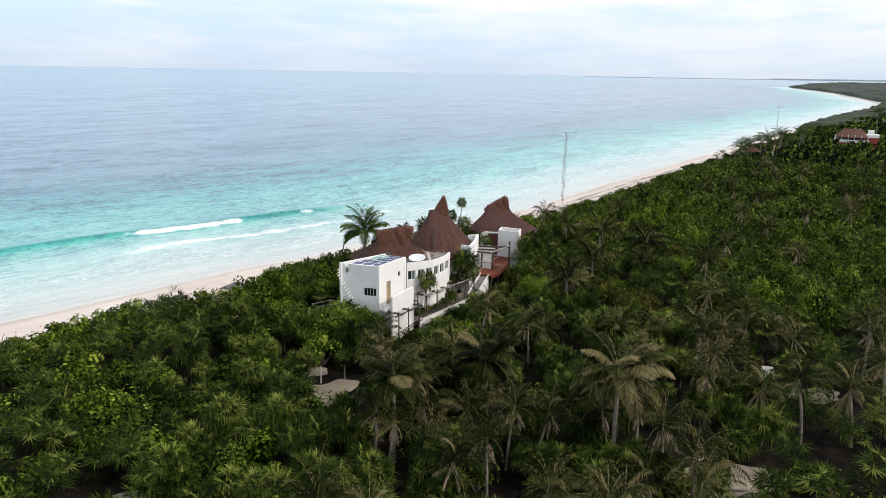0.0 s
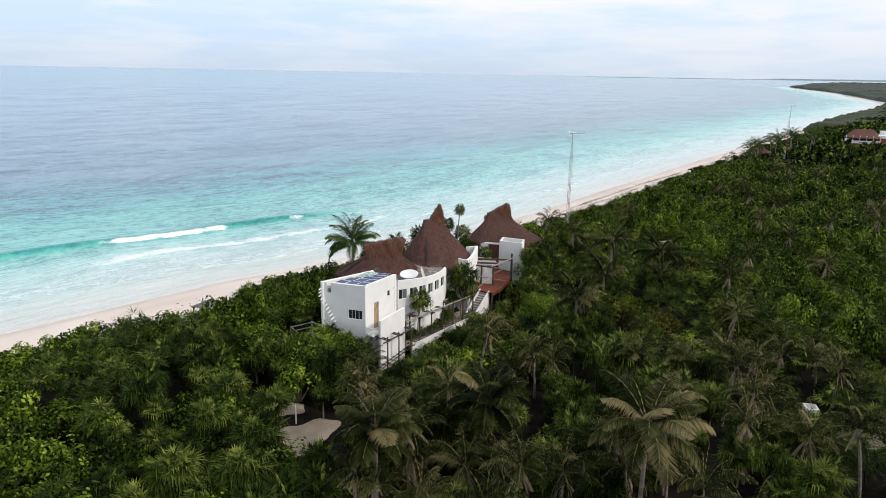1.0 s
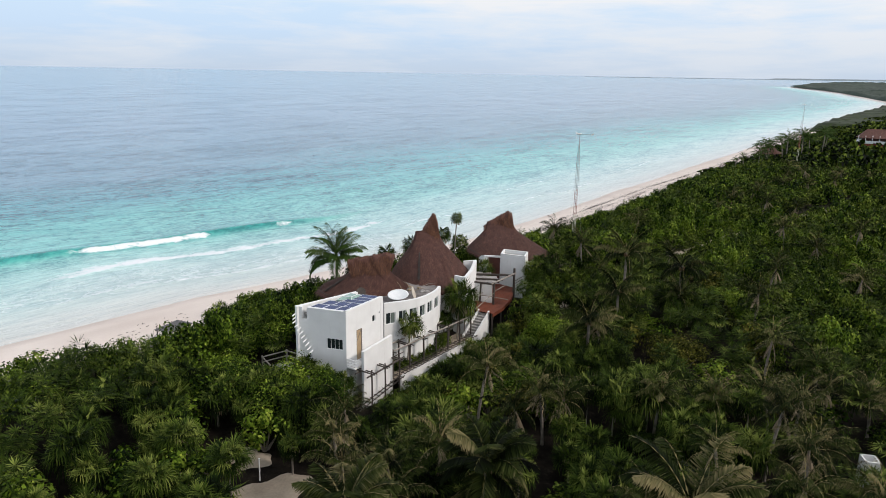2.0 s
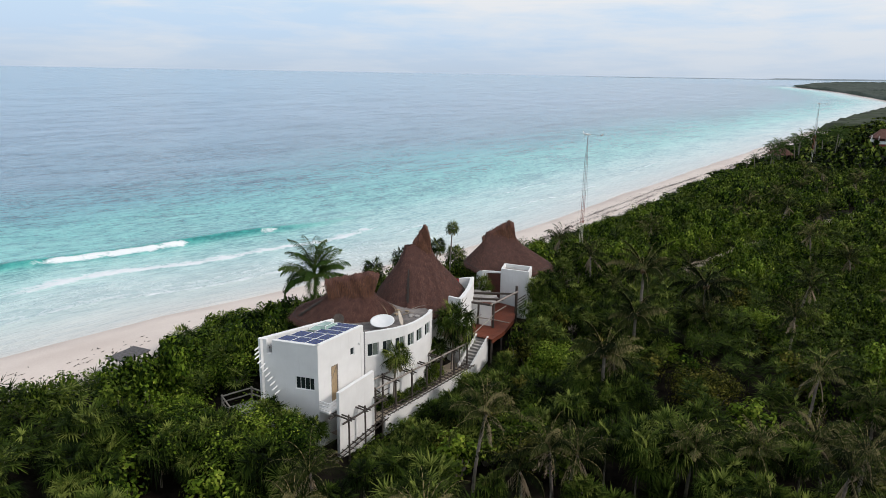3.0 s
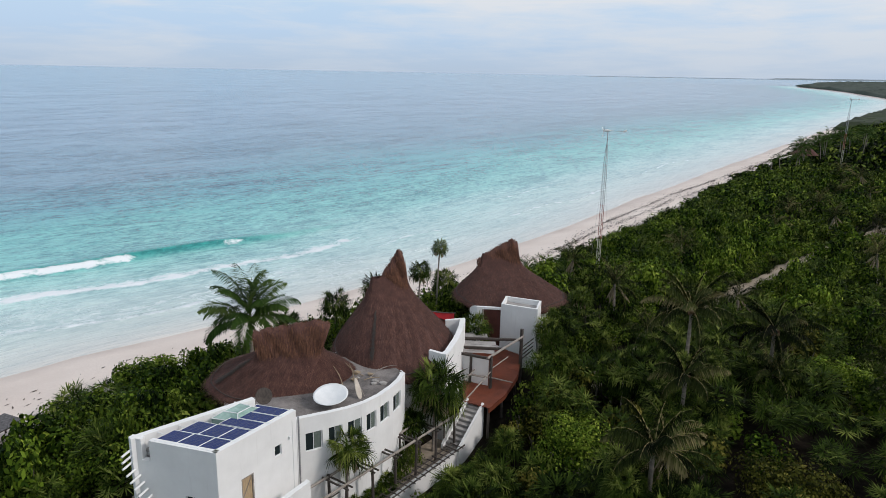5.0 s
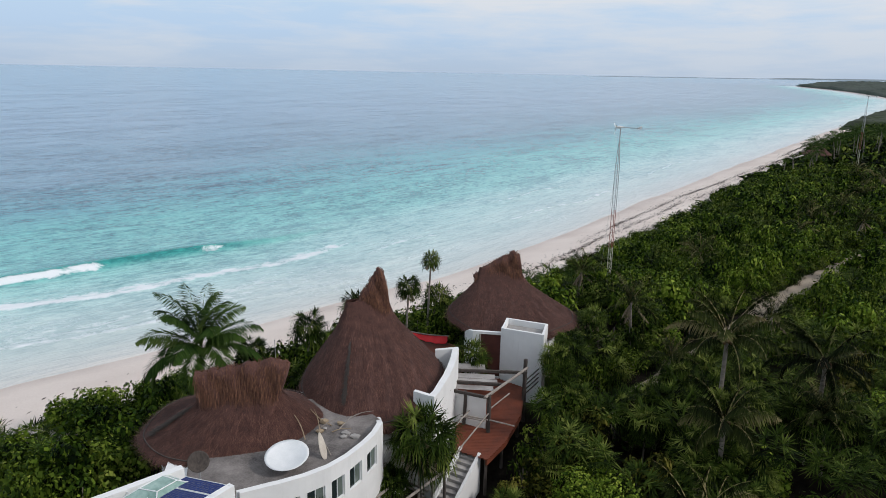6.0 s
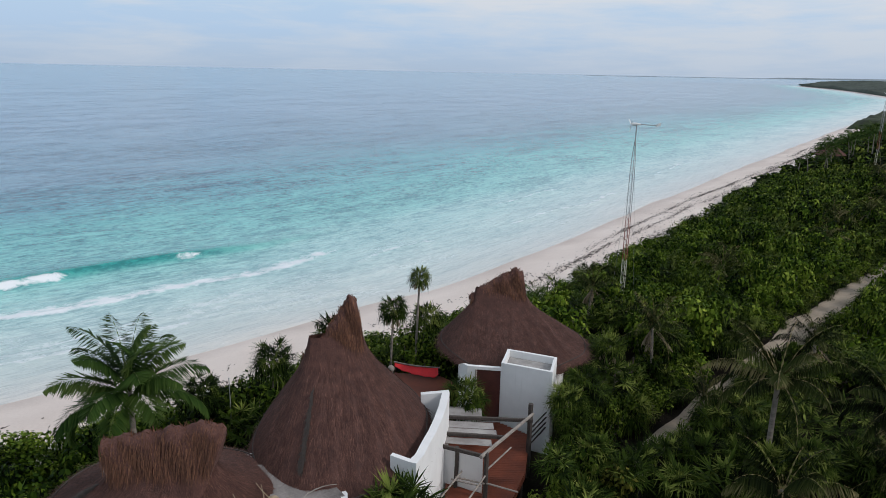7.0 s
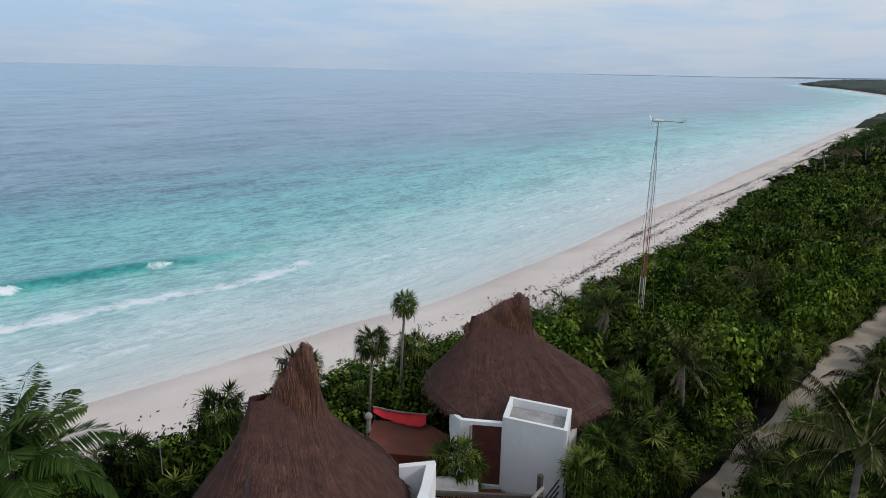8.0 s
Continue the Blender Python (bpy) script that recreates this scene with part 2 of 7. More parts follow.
def water_material():
    """Clear water over pale sand: colour by distance offshore (UV y), painted wind-ripple shading, foam where the waves
    break.
    """
    m, t, b = surface("tropical_water", 0.22)
    b.inputs["Specular IOR Level"].default_value = 0.28
    uv = place_coords(t, "UV")  # metres along the coast and offshore
    s = t.nodes.new("ShaderNodeSeparateXYZ")
    t.links.new(uv, s.inputs[0])
    along, off = s.outputs[0], s.outputs[1]
    wander = noise_node(t, mapped(t, uv, scale=(0.012, 0.03, 1)), 1.0, 3.0)
    far = math_node(t, "ADD", off, math_node(t, "MULTIPLY", math_node(t, "SUBTRACT", wander, 0.5), math_node(t, "MULTIPLY_ADD", off, 0.55, 6.0)))
    depth = math_node(t, "DIVIDE", math_node(t, "LOGARITHM", math_node(t, "ADD", math_node(t, "MAXIMUM", far, 0.0), 8.0), 2.0), 10.0)
    colour = ramp(t, depth, [
        (0.30, (0.62, 0.61, 0.58)), (0.38, (0.57, 0.645, 0.63)), (0.445, (0.49, 0.64, 0.635)), (0.50, (0.37, 0.60, 0.60)), (0.54, (0.225, 0.535, 0.525)), (0.59, (0.130, 0.42, 0.43)),
        (0.64, (0.090, 0.285, 0.345)), (0.69, (0.125, 0.235, 0.325)), (0.80, (0.180, 0.285, 0.405)), (1.0, (0.190, 0.330, 0.47))])
    streaks = noise_node(t, mapped(t, uv, scale=(0.02, 0.16, 1)), 1.0, 4.0, 0.6)
    colour = mix_rgb(t, 1.0, colour, ramp(t, streaks, [(0.32, (0.88, 0.93, 0.94)), (0.68, (1.07, 1.05, 1.04))]), "MULTIPLY")
    # foam: torn lace inside the break zone, closed on the crest that falls
    zone = ramp(t, math_node(t, "DIVIDE", far, 60.0), [(0.0, 0.4), (0.03, 0.6), (0.10, 1.0), (0.30, 0.85), (0.42, 0.35), (0.52, 0.0)])
    lace_n = noise_node(t, mapped(t, uv, scale=(0.5, 0.8, 1)), 1.0, 6.0, 0.72, 0.8)
    veins = math_node(t, "ABSOLUTE", math_node(t, "SUBTRACT", lace_n, 0.5))
    lace = math_node(t, "MULTIPLY", ramp(t, veins, [(0.0, 0.48), (0.045, 0.0)]), math_node(t, "MULTIPLY", zone, ramp(t, noise_node(t, mapped(t, uv, scale=(0.035, 0.10, 1)), 1.0, 3.0), [(0.48, 0.0), (0.64, 1.0)])))
    lace = math_node(t, "MULTIPLY", lace, ramp(t, math_node(t, "DIVIDE", along, 260.0), [(0.10, 0.8), (0.40, 1.0), (0.50, 0.35), (0.95, 0.15)]))
    green = t.nodes.new("ShaderNodeAttribute")
    green.attribute_name = "crest"
    colour = mix_rgb(t, math_node(t, "MULTIPLY", green.outputs["Fac"], 0.95, clamp=True), colour, (0.022, 0.31, 0.285))
    at = t.nodes.new("ShaderNodeAttribute")
    at.attribute_name = "foam"
    torn = noise_node(t, mapped(t, uv, scale=(0.55, 0.8, 1)), 1.0, 6.0, 0.75, 0.6)
    crest = ramp(t, math_node(t, "SUBTRACT", math_node(t, "ADD", at.outputs["Fac"], math_node(t, "MULTIPLY", torn, 1.5)), 1.25), [(0.0, 0.0), (0.30, 1.0)])
    # wind ripples: dark troughs and bright crests painted as shading, stronger over deep water
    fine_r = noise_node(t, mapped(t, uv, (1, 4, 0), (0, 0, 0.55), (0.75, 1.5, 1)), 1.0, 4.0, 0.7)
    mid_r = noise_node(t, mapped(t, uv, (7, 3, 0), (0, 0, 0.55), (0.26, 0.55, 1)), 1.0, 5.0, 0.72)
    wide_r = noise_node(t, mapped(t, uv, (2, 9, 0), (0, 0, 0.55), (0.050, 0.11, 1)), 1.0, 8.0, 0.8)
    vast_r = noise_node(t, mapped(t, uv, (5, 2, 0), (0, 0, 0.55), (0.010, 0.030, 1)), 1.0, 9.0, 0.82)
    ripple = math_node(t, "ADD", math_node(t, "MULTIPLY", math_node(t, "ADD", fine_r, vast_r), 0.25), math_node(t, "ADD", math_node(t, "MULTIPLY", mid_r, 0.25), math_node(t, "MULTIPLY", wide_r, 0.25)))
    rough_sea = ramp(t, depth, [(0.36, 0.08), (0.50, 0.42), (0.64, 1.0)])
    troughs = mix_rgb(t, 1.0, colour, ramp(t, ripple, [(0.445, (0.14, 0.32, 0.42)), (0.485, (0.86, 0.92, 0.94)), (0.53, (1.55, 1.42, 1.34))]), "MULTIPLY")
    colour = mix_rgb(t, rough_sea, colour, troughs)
    foam = math_node(t, "MAXIMUM", math_node(t, "MINIMUM", lace, 0.75), crest, clamp=True)
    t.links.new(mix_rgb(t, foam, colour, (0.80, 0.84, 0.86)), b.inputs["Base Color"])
    t.links.new(math_node(t, "MULTIPLY_ADD", foam, 0.55, 0.20), b.inputs["Roughness"])
    chop = noise_node(t, mapped(t, uv, scale=(0.22, 0.75, 1)), 1.0, 4.0, 0.6)
    swell = noise_node(t, mapped(t, uv, scale=(0.025, 0.11, 1)), 1.0, 3.0, 0.5)
    fine = noise_node(t, mapped(t, uv, scale=(1.0, 2.2, 1)), 1.0, 3.0, 0.6)
    h = math_node(t, "ADD", math_node(t, "MULTIPLY", swell, 1.2), math_node(t, "ADD", math_node(t, "MULTIPLY", chop, 0.55), math_node(t, "MULTIPLY", fine, 0.12)))
    bump(t, b, h, 0.55, 0.9)
    return m


GLASS = glass_material()
GREEN_GLASS = simple("curtained_green_glass", (0.10, 0.13, 0.115), (0.18, 0.21, 0.19), 2.0, 0.15, grain=6, relief=0.03)
SOLAR = solar_material()
GROUND = ground_material()
WATER = water_material()


# ---- helpers for meshes ----
def finish(bm, mat, name, smooth=False):
    me = bpy.data.meshes.new(name)
    bm.normal_update()
    bm.to_mesh(me)
    bm.free()
    me.materials.append(mat)
    if smooth:
        for p in me.polygons:
            p.use_smooth = True
    return me


def part(name, bm, mat, parent=None, label="", smooth=False):
    """One mesh object from a bmesh, under a thing or a part."""
    ob = new(name, finish(bm, mat, name, smooth) if isinstance(bm, bmesh.types.BMesh) else bm)
    if parent is not None:
        ob.parent = parent
    return tagged(ob, label)


def thing(name, at=(0, 0, 0), label="", category="", group="", kind=""):
    ob = new(name)
    ob.empty_display_size = 0.2
    ob.location = at
    return tagged(ob, label, category, group, kind)


def arrays(name, verts, faces, mat, smooth=False, tone=None, normals=None):
    """A mesh from arrays of vertices and faces of one size."""
    verts, faces = np.asarray(verts, np.float32), np.asarray(faces, np.int32)
    me = bpy.data.meshes.new(name)
    k = faces.shape[1]
    me.vertices.add(len(verts))
    me.vertices.foreach_set("co", verts.ravel())
    me.loops.add(faces.size)
    me.loops.foreach_set("vertex_index", faces.ravel())
    me.polygons.add(len(faces))
    me.polygons.foreach_set("loop_start", np.arange(0, faces.size, k, dtype=np.int32))
    me.update(calc_edges=True)
    me.materials.append(mat)
    if smooth:
        me.polygons.foreach_set("use_smooth", np.ones(len(faces), bool))
    if tone is not None:
        a = me.attributes.new("tone", "FLOAT", "POINT")
        a.data.foreach_set("value", np.asarray(tone, np.float32))
    if normals is not None:
        me.normals_split_custom_set_from_vertices(np.asarray(normals, np.float32))
    return me


def grid_mesh(name, P, mat, smooth=True):
    """A sheet of quads from an array of points (rows, columns, 3)."""
    r, c = P.shape[:2]
    i = np.arange(r * c).reshape(r, c)
    f = np.stack([i[:-1, :-1], i[:-1, 1:], i[1:, 1:], i[1:, :-1]], -1).reshape(-1, 4)
    return arrays(name, P.reshape(-1, 3), f, mat, smooth)


def box(bm, size, m, bevel=0.0):
    r = bmesh.ops.create_cube(bm, size=1.0, matrix=m @ Matrix.Diagonal((*size, 1)))
    if bevel:
        edges = {e for v in r["verts"] for e in v.link_edges}
        bmesh.ops.bevel(bm, geom=list(edges), offset=bevel, segments=1, affect="EDGES")


def prism(bm, pts, z0, z1):
    """An upright prism over a plan; z0 and z1 may be lists, one height a corner."""
    n = len(pts)
    lo = z0 if isinstance(z0, (list, tuple)) else [z0] * n
    hi = z1 if isinstance(z1, (list, tuple)) else [z1] * n
    a = [bm.verts.new((x, y, z)) for (x, y), z in zip(pts, lo)]
    b = [bm.verts.new((x, y, z)) for (x, y), z in zip(pts, hi)]
    bm.faces.new(b)
    bm.faces.new(a[::-1])
    for i in range(n):
        j = (i + 1) % n
        bm.faces.new((a[i], a[j], b[j], b[i]))
    bmesh.ops.recalc_face_normals(bm, faces=bm.faces[:])


def pole(bm, p, q, r0, r1=None, n=7, bend=0.0, steps=1):
    """A round, slightly uneven stick from p to q."""
    p, q = Vector(p), Vector(q)
    d = (q - p).normalized()
    u = d.orthogonal().normalized()
    w = d.cross(u)
    r1 = r0 if r1 is None else r1
    rings = []
    for k in range(steps + 1):
        f = k / steps
        c = p.lerp(q, f) + u * bend * math.sin(math.pi * f)
        r = r0 + (r1 - r0) * f
        rings.append([bm.verts.new(c + (u * math.cos(a) + w * math.sin(a)) * r) for a in (2 * math.pi * i / n for i in range(n))])
    for a, b in zip(rings, rings[1:]):
        for i in range(n):
            bm.faces.new((a[i], a[(i + 1) % n], b[(i + 1) % n], b[i]))
    bm.faces.new(rings[0][::-1])
    bm.faces.new(rings[-1])


def wall_strip(bm, pts, thick, z0, tops):
    """An upright wall of even thickness along a line of plan points, its outer face on the line."""
    P = [Vector((x, y)) for x, y in pts]
    n = len(P)
    rows = []
    for i in range(n):
        d = (P[min(i + 1, n - 1)] - P[max(i - 1, 0)]).normalized()
        q = P[i] + Vector((-d.y, d.x)) * thick
        low = z0[i] if isinstance(z0, (list, tuple)) else z0
        rows.append([bm.verts.new(v) for v in ((P[i].x, P[i].y, low), (P[i].x, P[i].y, tops[i]), (q.x, q.y, tops[i]), (q.x, q.y, low))])
    for a, b in zip(rows, rows[1:]):
        for k in range(4):
            bm.faces.new((a[k], a[(k + 1) % 4], b[(k + 1) % 4], b[k]))
    bm.faces.new(rows[0])
    bm.faces.new(rows[-1][::-1])
    bmesh.ops.recalc_face_normals(bm, faces=bm.faces[:])


# ---- the coast: u runs along it, v out to sea ----
ALONG, OUT = np.array((0.582, 0.813)), np.array((-0.813, 0.582))
COAST = np.array([(-400, -420), (-170, -100), (-95, 10), (-50, 73), (-40, 84), (-29, 97), (-18, 106), (-8, 116), (5, 128), (15, 141), (25, 154), (42, 178), (67, 213), (122, 288), (197, 390), (297, 520),
                  (400, 660), (525, 841), (707, 1269), (786, 1474), (926, 1905), (1100, 2000), (1500, 2120), (2400, 2600), (3600, 3600)], float)
COAST_U, COAST_V = COAST @ ALONG, COAST @ OUT


def offshore(x, y):
    """Metres from the water's edge, out to sea; inland is negative."""
    return np.asarray(x) * OUT[0] + np.asarray(y) * OUT[1] - np.interp(np.asarray(x) * ALONG[0] + np.asarray(y) * ALONG[1], COAST_U, COAST_V)


def waves2(x, y, size, seed):
    """Cheap smooth unevenness between about -1 and 1."""
    x, y = np.asarray(x, float) / size, np.asarray(y, float) / size
    return (np.sin(x * 1.3 + seed) * np.cos(y * 1.1 - seed * 1.7) + np.sin(x * 0.7 - y * 0.9 + seed * 2.3) + 0.5 * np.sin(x * 2.7 + y * 2.3 + seed * 0.7)) / 2.2


def height(x, y):
    off = offshore(x, y)
    z = np.interp(off, [-400, -60, -44, -30, -22, -14, -8, 0, 10, 60, 400], [2.6, 2.7, 2.8, 4.0, 3.6, 1.9, 1.35, -0.05, -0.7, -2.0, -6.0])
    inland = np.clip((-off - 12) / 10, 0, 1)
    # the garden beside the walk lies lower than the house
    x, y = np.asarray(x, float), np.asarray(y, float)
    along, across = (x - 5.5) * -0.577 + (y - 76.7) * -0.816, (x - 5.5) * 0.816 + (y - 76.7) * -0.577
    dip = np.clip((along + 4) / 3, 0, 1) * np.clip((19 - along) / 4, 0, 1) * np.clip((across + 3.0) / 3.2, 0, 1) * np.clip((11 - across) / 5, 0, 1)
    z = z - 1.0 * dip
    return z + inland * (0.35 * waves2(x, y, 9.0, 1.0) + 0.2 * waves2(x, y, 3.5, 4.0))


def coast_xyz(u, off):
    v = np.interp(u, COAST_U, COAST_V) + off
    return u * ALONG[0] + v * OUT[0], u * ALONG[1] + v * OUT[1]


def build_ground():
    u = np.concatenate([np.arange(-520, -40, 12), np.arange(-40, 260, 2.0), np.arange(260, 900, 12), np.arange(900, 5200, 70)])
    inland = np.concatenate([np.arange(-60, 0, 4.0), np.arange(0, 60, 1.0), np.arange(60, 240, 3.0), np.arange(240, 800, 20), np.arange(800, 4600, 150)])
    U, I = np.meshgrid(u, inland, indexing="ij")
    X, Y = coast_xyz(U, -I)
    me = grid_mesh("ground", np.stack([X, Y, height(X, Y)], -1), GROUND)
    a = me.attributes.new("inland", "FLOAT", "POINT")
    a.data.foreach_set("value", I.astype(np.float32).ravel())
    return tagged(new("ground", me), "pale coral sand beach rising to dark leaf litter with painted-in shade under scrub", "ground", kind="structure")


CREST_OFF = 32.0


def build_sea():
    u = np.concatenate([np.arange(-560, -60, 20), np.arange(-60, 330, 1.5), np.arange(330, 1000, 12), np.arange(1000, 5600, 60)])
    off = np.concatenate([np.arange(-4, 46, 0.45), np.arange(46, 140, 3.0), np.arange(140, 700, 25), np.arange(700, 5400, 90)])
    U, D = np.meshgrid(u, off, indexing="ij")
    X, Y = coast_xyz(U, D)
    R = np.hypot(X - 3, Y - 30)
    near = np.exp(-np.maximum(D - 60, 0) / 60)
    Z = 0.02 + near * 0.05 * waves2(U, D * 2.5, 5.0, 2.0)
    # the curve that brings the far water up to the horizon line
    Z = Z + 8.5 * np.clip((R - 900) / 3900, 0, 1) ** 3
    # one green swell about to break, white at one end, and the last wash on the sand
    line = CREST_OFF + 1.6 * np.sin(U / 23.0) + 0.5 * np.sin(U / 7.0 + 1)
    d = D - line
    span = np.clip((U + 60) / 70, 0, 1) * np.clip((122 - U) / 26, 0, 1)
    Z = Z + span * 0.8 * np.where(d < 0, np.exp(-(d / 1.0) ** 2), np.exp(-(d / 3.4) ** 2))
    crest = span * np.where(d < 0, np.exp(-((d + 0.2) / 1.3) ** 2), np.exp(-(d / 2.6) ** 2))
    broken = np.maximum(0.95 * np.clip((U - 58) / 8, 0, 1) * np.clip((88 - U) / 5, 0, 1), 0.95 * np.exp(-((U - 97) / 3.4) ** 2))
    ragged = 0.82 + 0.13 * np.sin(U * 1.9 + np.sin(U * 0.7) * 2) + 0.10 * np.sin(U * 4.3)
    foam = broken * ragged * np.where(d < -0.7, np.exp(-((d + 0.7) / 0.9) ** 2), np.exp(-((d + 0.7) / 1.0) ** 2)) * 1.1
    # thinning foam sheet behind the older break, and inner rolls
    foam = np.maximum(foam, 0.50 * np.exp(-((D - 12.5 - 2.5 * np.sin(U / 15)) / 5.0) ** 2) * np.clip((112 - U) / 20, 0, 1))
    for off0, u0, u1, h in ((19.5, 50, 118, 1.02), (8.2, 40, 92, 0.8), (13.5, 104, 132, 0.75), (10.5, 136, 190, 0.8), (21.0, 150, 186, 0.75), (13.0, 205, 260, 0.7)):
        wash = off0 + 1.2 * np.sin(U / 9.0 + off0) + 0.5 * np.sin(U / 3.3 + u0)
        e = D - wash
        reach = np.clip((U - u0) / 8, 0, 1) * np.clip((u1 - U) / 8, 0, 1)
        broad = 2.1 if h > 1 else 1.0
        foam = np.maximum(foam, h * reach * ragged * np.where(e < 0, np.exp(-(e / (0.45 * broad)) ** 2), np.exp(-(e / (1.5 * broad)) ** 2)))
        Z = Z + 0.14 * reach * np.exp(-(e / 0.7) ** 2)
    edge = 0.9 * np.sin(U / 12.0) + 0.5 * np.sin(U / 4.1 + 2)
    foam = np.maximum(foam, 0.42 * np.exp(-((D - edge) / 0.35) ** 2))
    Z = Z - 0.35 * np.clip((edge - D) / 2.0, 0, 1)
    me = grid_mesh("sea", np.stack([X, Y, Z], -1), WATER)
    a = me.attributes.new("foam", "FLOAT", "POINT")
    a.data.foreach_set("value", foam.astype(np.float32).ravel())
    a = me.attributes.new("crest", "FLOAT", "POINT")
    a.data.foreach_set("value", crest.astype(np.float32).ravel())
    uv = me.uv_layers.new(name="coast")
    idx = np.empty(len(me.loops), np.int32)
    me.loops.foreach_get("vertex_index", idx)
    co = np.stack([U.ravel(), D.ravel()], -1)[idx].astype(np.float32)
    uv.data.foreach_set("uv", co.ravel())
    return tagged(new("water", me), "turquoise sea paling over sand, with a breaking swell", "sea", kind="structure")


build_ground()
build_sea()

ROAD_LINE = [(2, 70), (9, 77.8), (15.4, 85.4), (21.4, 91.6), (26.4, 96.9), (31.4, 102.2), (37, 108.3), (44.5, 116), (53, 124.5), (64.5, 134.6), (79, 147.6), (100, 166)]


def build_road():
    P = np.array(ROAD_LINE, float)[2:]
    t = np.linspace(0, len(P) - 1, 120)
    C = np.stack([np.interp(t, np.arange(len(P)), P[:, k]) for k in (0, 1)], -1)
    d = np.gradient(C, axis=0)
    d /= np.linalg.norm(d, axis=1, keepdims=True)
    n = np.stack([d[:, 1], -d[:, 0]], -1)
    w = np.interp(t, [0, 1, 2, 4, 6], [0.8, 1.1, 1.25, 1.6, 1.8]) * (1 + 0.08 * np.sin(t * 2.1) + 0.1 * np.sin(t * 5.3))
    cols = []
    for k in np.linspace(-1, 1, 9):
        q = C + n * (w * k)[:, None]
        rut = -0.05 * math.exp(-((abs(k) - 0.5) / 0.16) ** 2)
        cols.append(np.stack([q[:, 0], q[:, 1], height(q[:, 0], q[:, 1]) + 0.10 + rut - 0.12 * abs(k) ** 6], -1))
    tagged(new("road", grid_mesh("road", np.stack(cols, 1), ROAD)), "narrow pale sand track between dense scrub", "track", kind="structure")


build_road()


# ---- the white house ----
UPZ = Vector((0, 0, 1))


def frame_along(a, b, z=0.0):
    """A local frame with x along a wall from a to b, y outwards to its right, z up."""
    a, b = Vector((*a, z)), Vector((*b, z))
    x = (b - a).normalized()
    y = Vector((x.y, -x.x, 0))
    return Matrix.Translation(a) @ Matrix((x, y, UPZ)).transposed().to_4x4()


def cell_sheet(bm, m, xs, zs, solid, y0, y1):
    """One connected slab of cells between the cuts xs and zs, from depth y0 to y1, without the cells that are not solid."""
    verts = {}

    def at(i, k, side):
        key = (i, k, side)
        if key not in verts:
            verts[key] = bm.verts.new(m @ Vector((xs[i], y1 if side else y0, zs[k])))
        return verts[key]
    nx, nz = len(xs) - 1, len(zs) - 1
    full = lambda i, k: 0 <= i < nx and 0 <= k < nz and solid((xs[i] + xs[i + 1]) / 2, (zs[k] + zs[k + 1]) / 2)
    for i in range(nx):
        for k in range(nz):
            if not full(i, k):
                continue
            for s in (0, 1):
                bm.faces.new((at(i, k, s), at(i + 1, k, s), at(i + 1, k + 1, s), at(i, k + 1, s)))
            for di, dk, a, b in ((-1, 0, (i, k), (i, k + 1)), (1, 0, (i + 1, k), (i + 1, k + 1)), (0, -1, (i, k), (i + 1, k)), (0, 1, (i, k + 1), (i + 1, k + 1))):
                if not full(i + di, k + dk):
                    bm.faces.new((at(*a, 0), at(*b, 0), at(*b, 1), at(*a, 1)))
    bmesh.ops.recalc_face_normals(bm, faces=bm.faces[:])


def framed_wall(bm, a, b, thick, z0, z1, holes=()):
    """A wall from a to b, its outer face on that line, with rectangular openings (s0, s1, low, high)."""
    length = (Vector(b) - Vector(a)).length
    xs = sorted({0.0, length, *(h[0] for h in holes), *(h[1] for h in holes)})
    zs = sorted({z0, z1, *(h[2] for h in holes), *(h[3] for h in holes)})
    cell_sheet(bm, frame_along(a, b), xs, zs, lambda x, z: not any(h[0] < x < h[1] and h[2] < z < h[3] for h in holes), 0.0, -thick)


def window_in(parent, a, b, s0, s1, low, high, leaves=2, frame_mat=None, depth=0.10):
    """A sliding window set into an opening: one frame with mullions, and panes."""
    m = frame_along(a, b)
    frame_mat = frame_mat or METAL_WHITE
    bm = bmesh.new()
    w, h, f = s1 - s0, high - low, 0.032
    edges = [s0 + w * k / leaves for k in range(leaves + 1)]
    gaps = [(e0 + (f if k == 0 else 0.013), e1 - (f if k == leaves - 1 else 0.013)) for k, (e0, e1) in enumerate(zip(edges, edges[1:]))]
    xs = sorted({s0, s1, *(g for pair in gaps for g in pair)})
    cell_sheet(bm, m, xs, [low, low + f, high - f, high], lambda x, z: not (low + f < z < high - f and any(g0 < x < g1 for g0, g1 in gaps)), -depth + 0.035, -depth - 0.035)
    win = part("window", bm, frame_mat, parent)
    for k in range(leaves):
        bm = bmesh.new()
        box(bm, (w / leaves - 0.03, 0.010, h - 2 * f + 0.02), m @ Matrix.Translation((s0 + w * (k + 0.5) / leaves, -depth - 0.010 * (k % 2), (low + high) / 2)))
        part("pane", bm, GREEN_GLASS if leaves == 2 and k == 1 else GLASS, win)
    return win


BF, BL, BB, BP = (-4.95, 64.2), (-9.12, 65.42), (-2.42, 68.1), (-4.81, 69.35)
BASE, TOP = 2.2, 10.04
INSET = [(-5.0, 64.5), (-2.75, 67.95), (-4.85, 69.1), (-8.7, 65.6)]


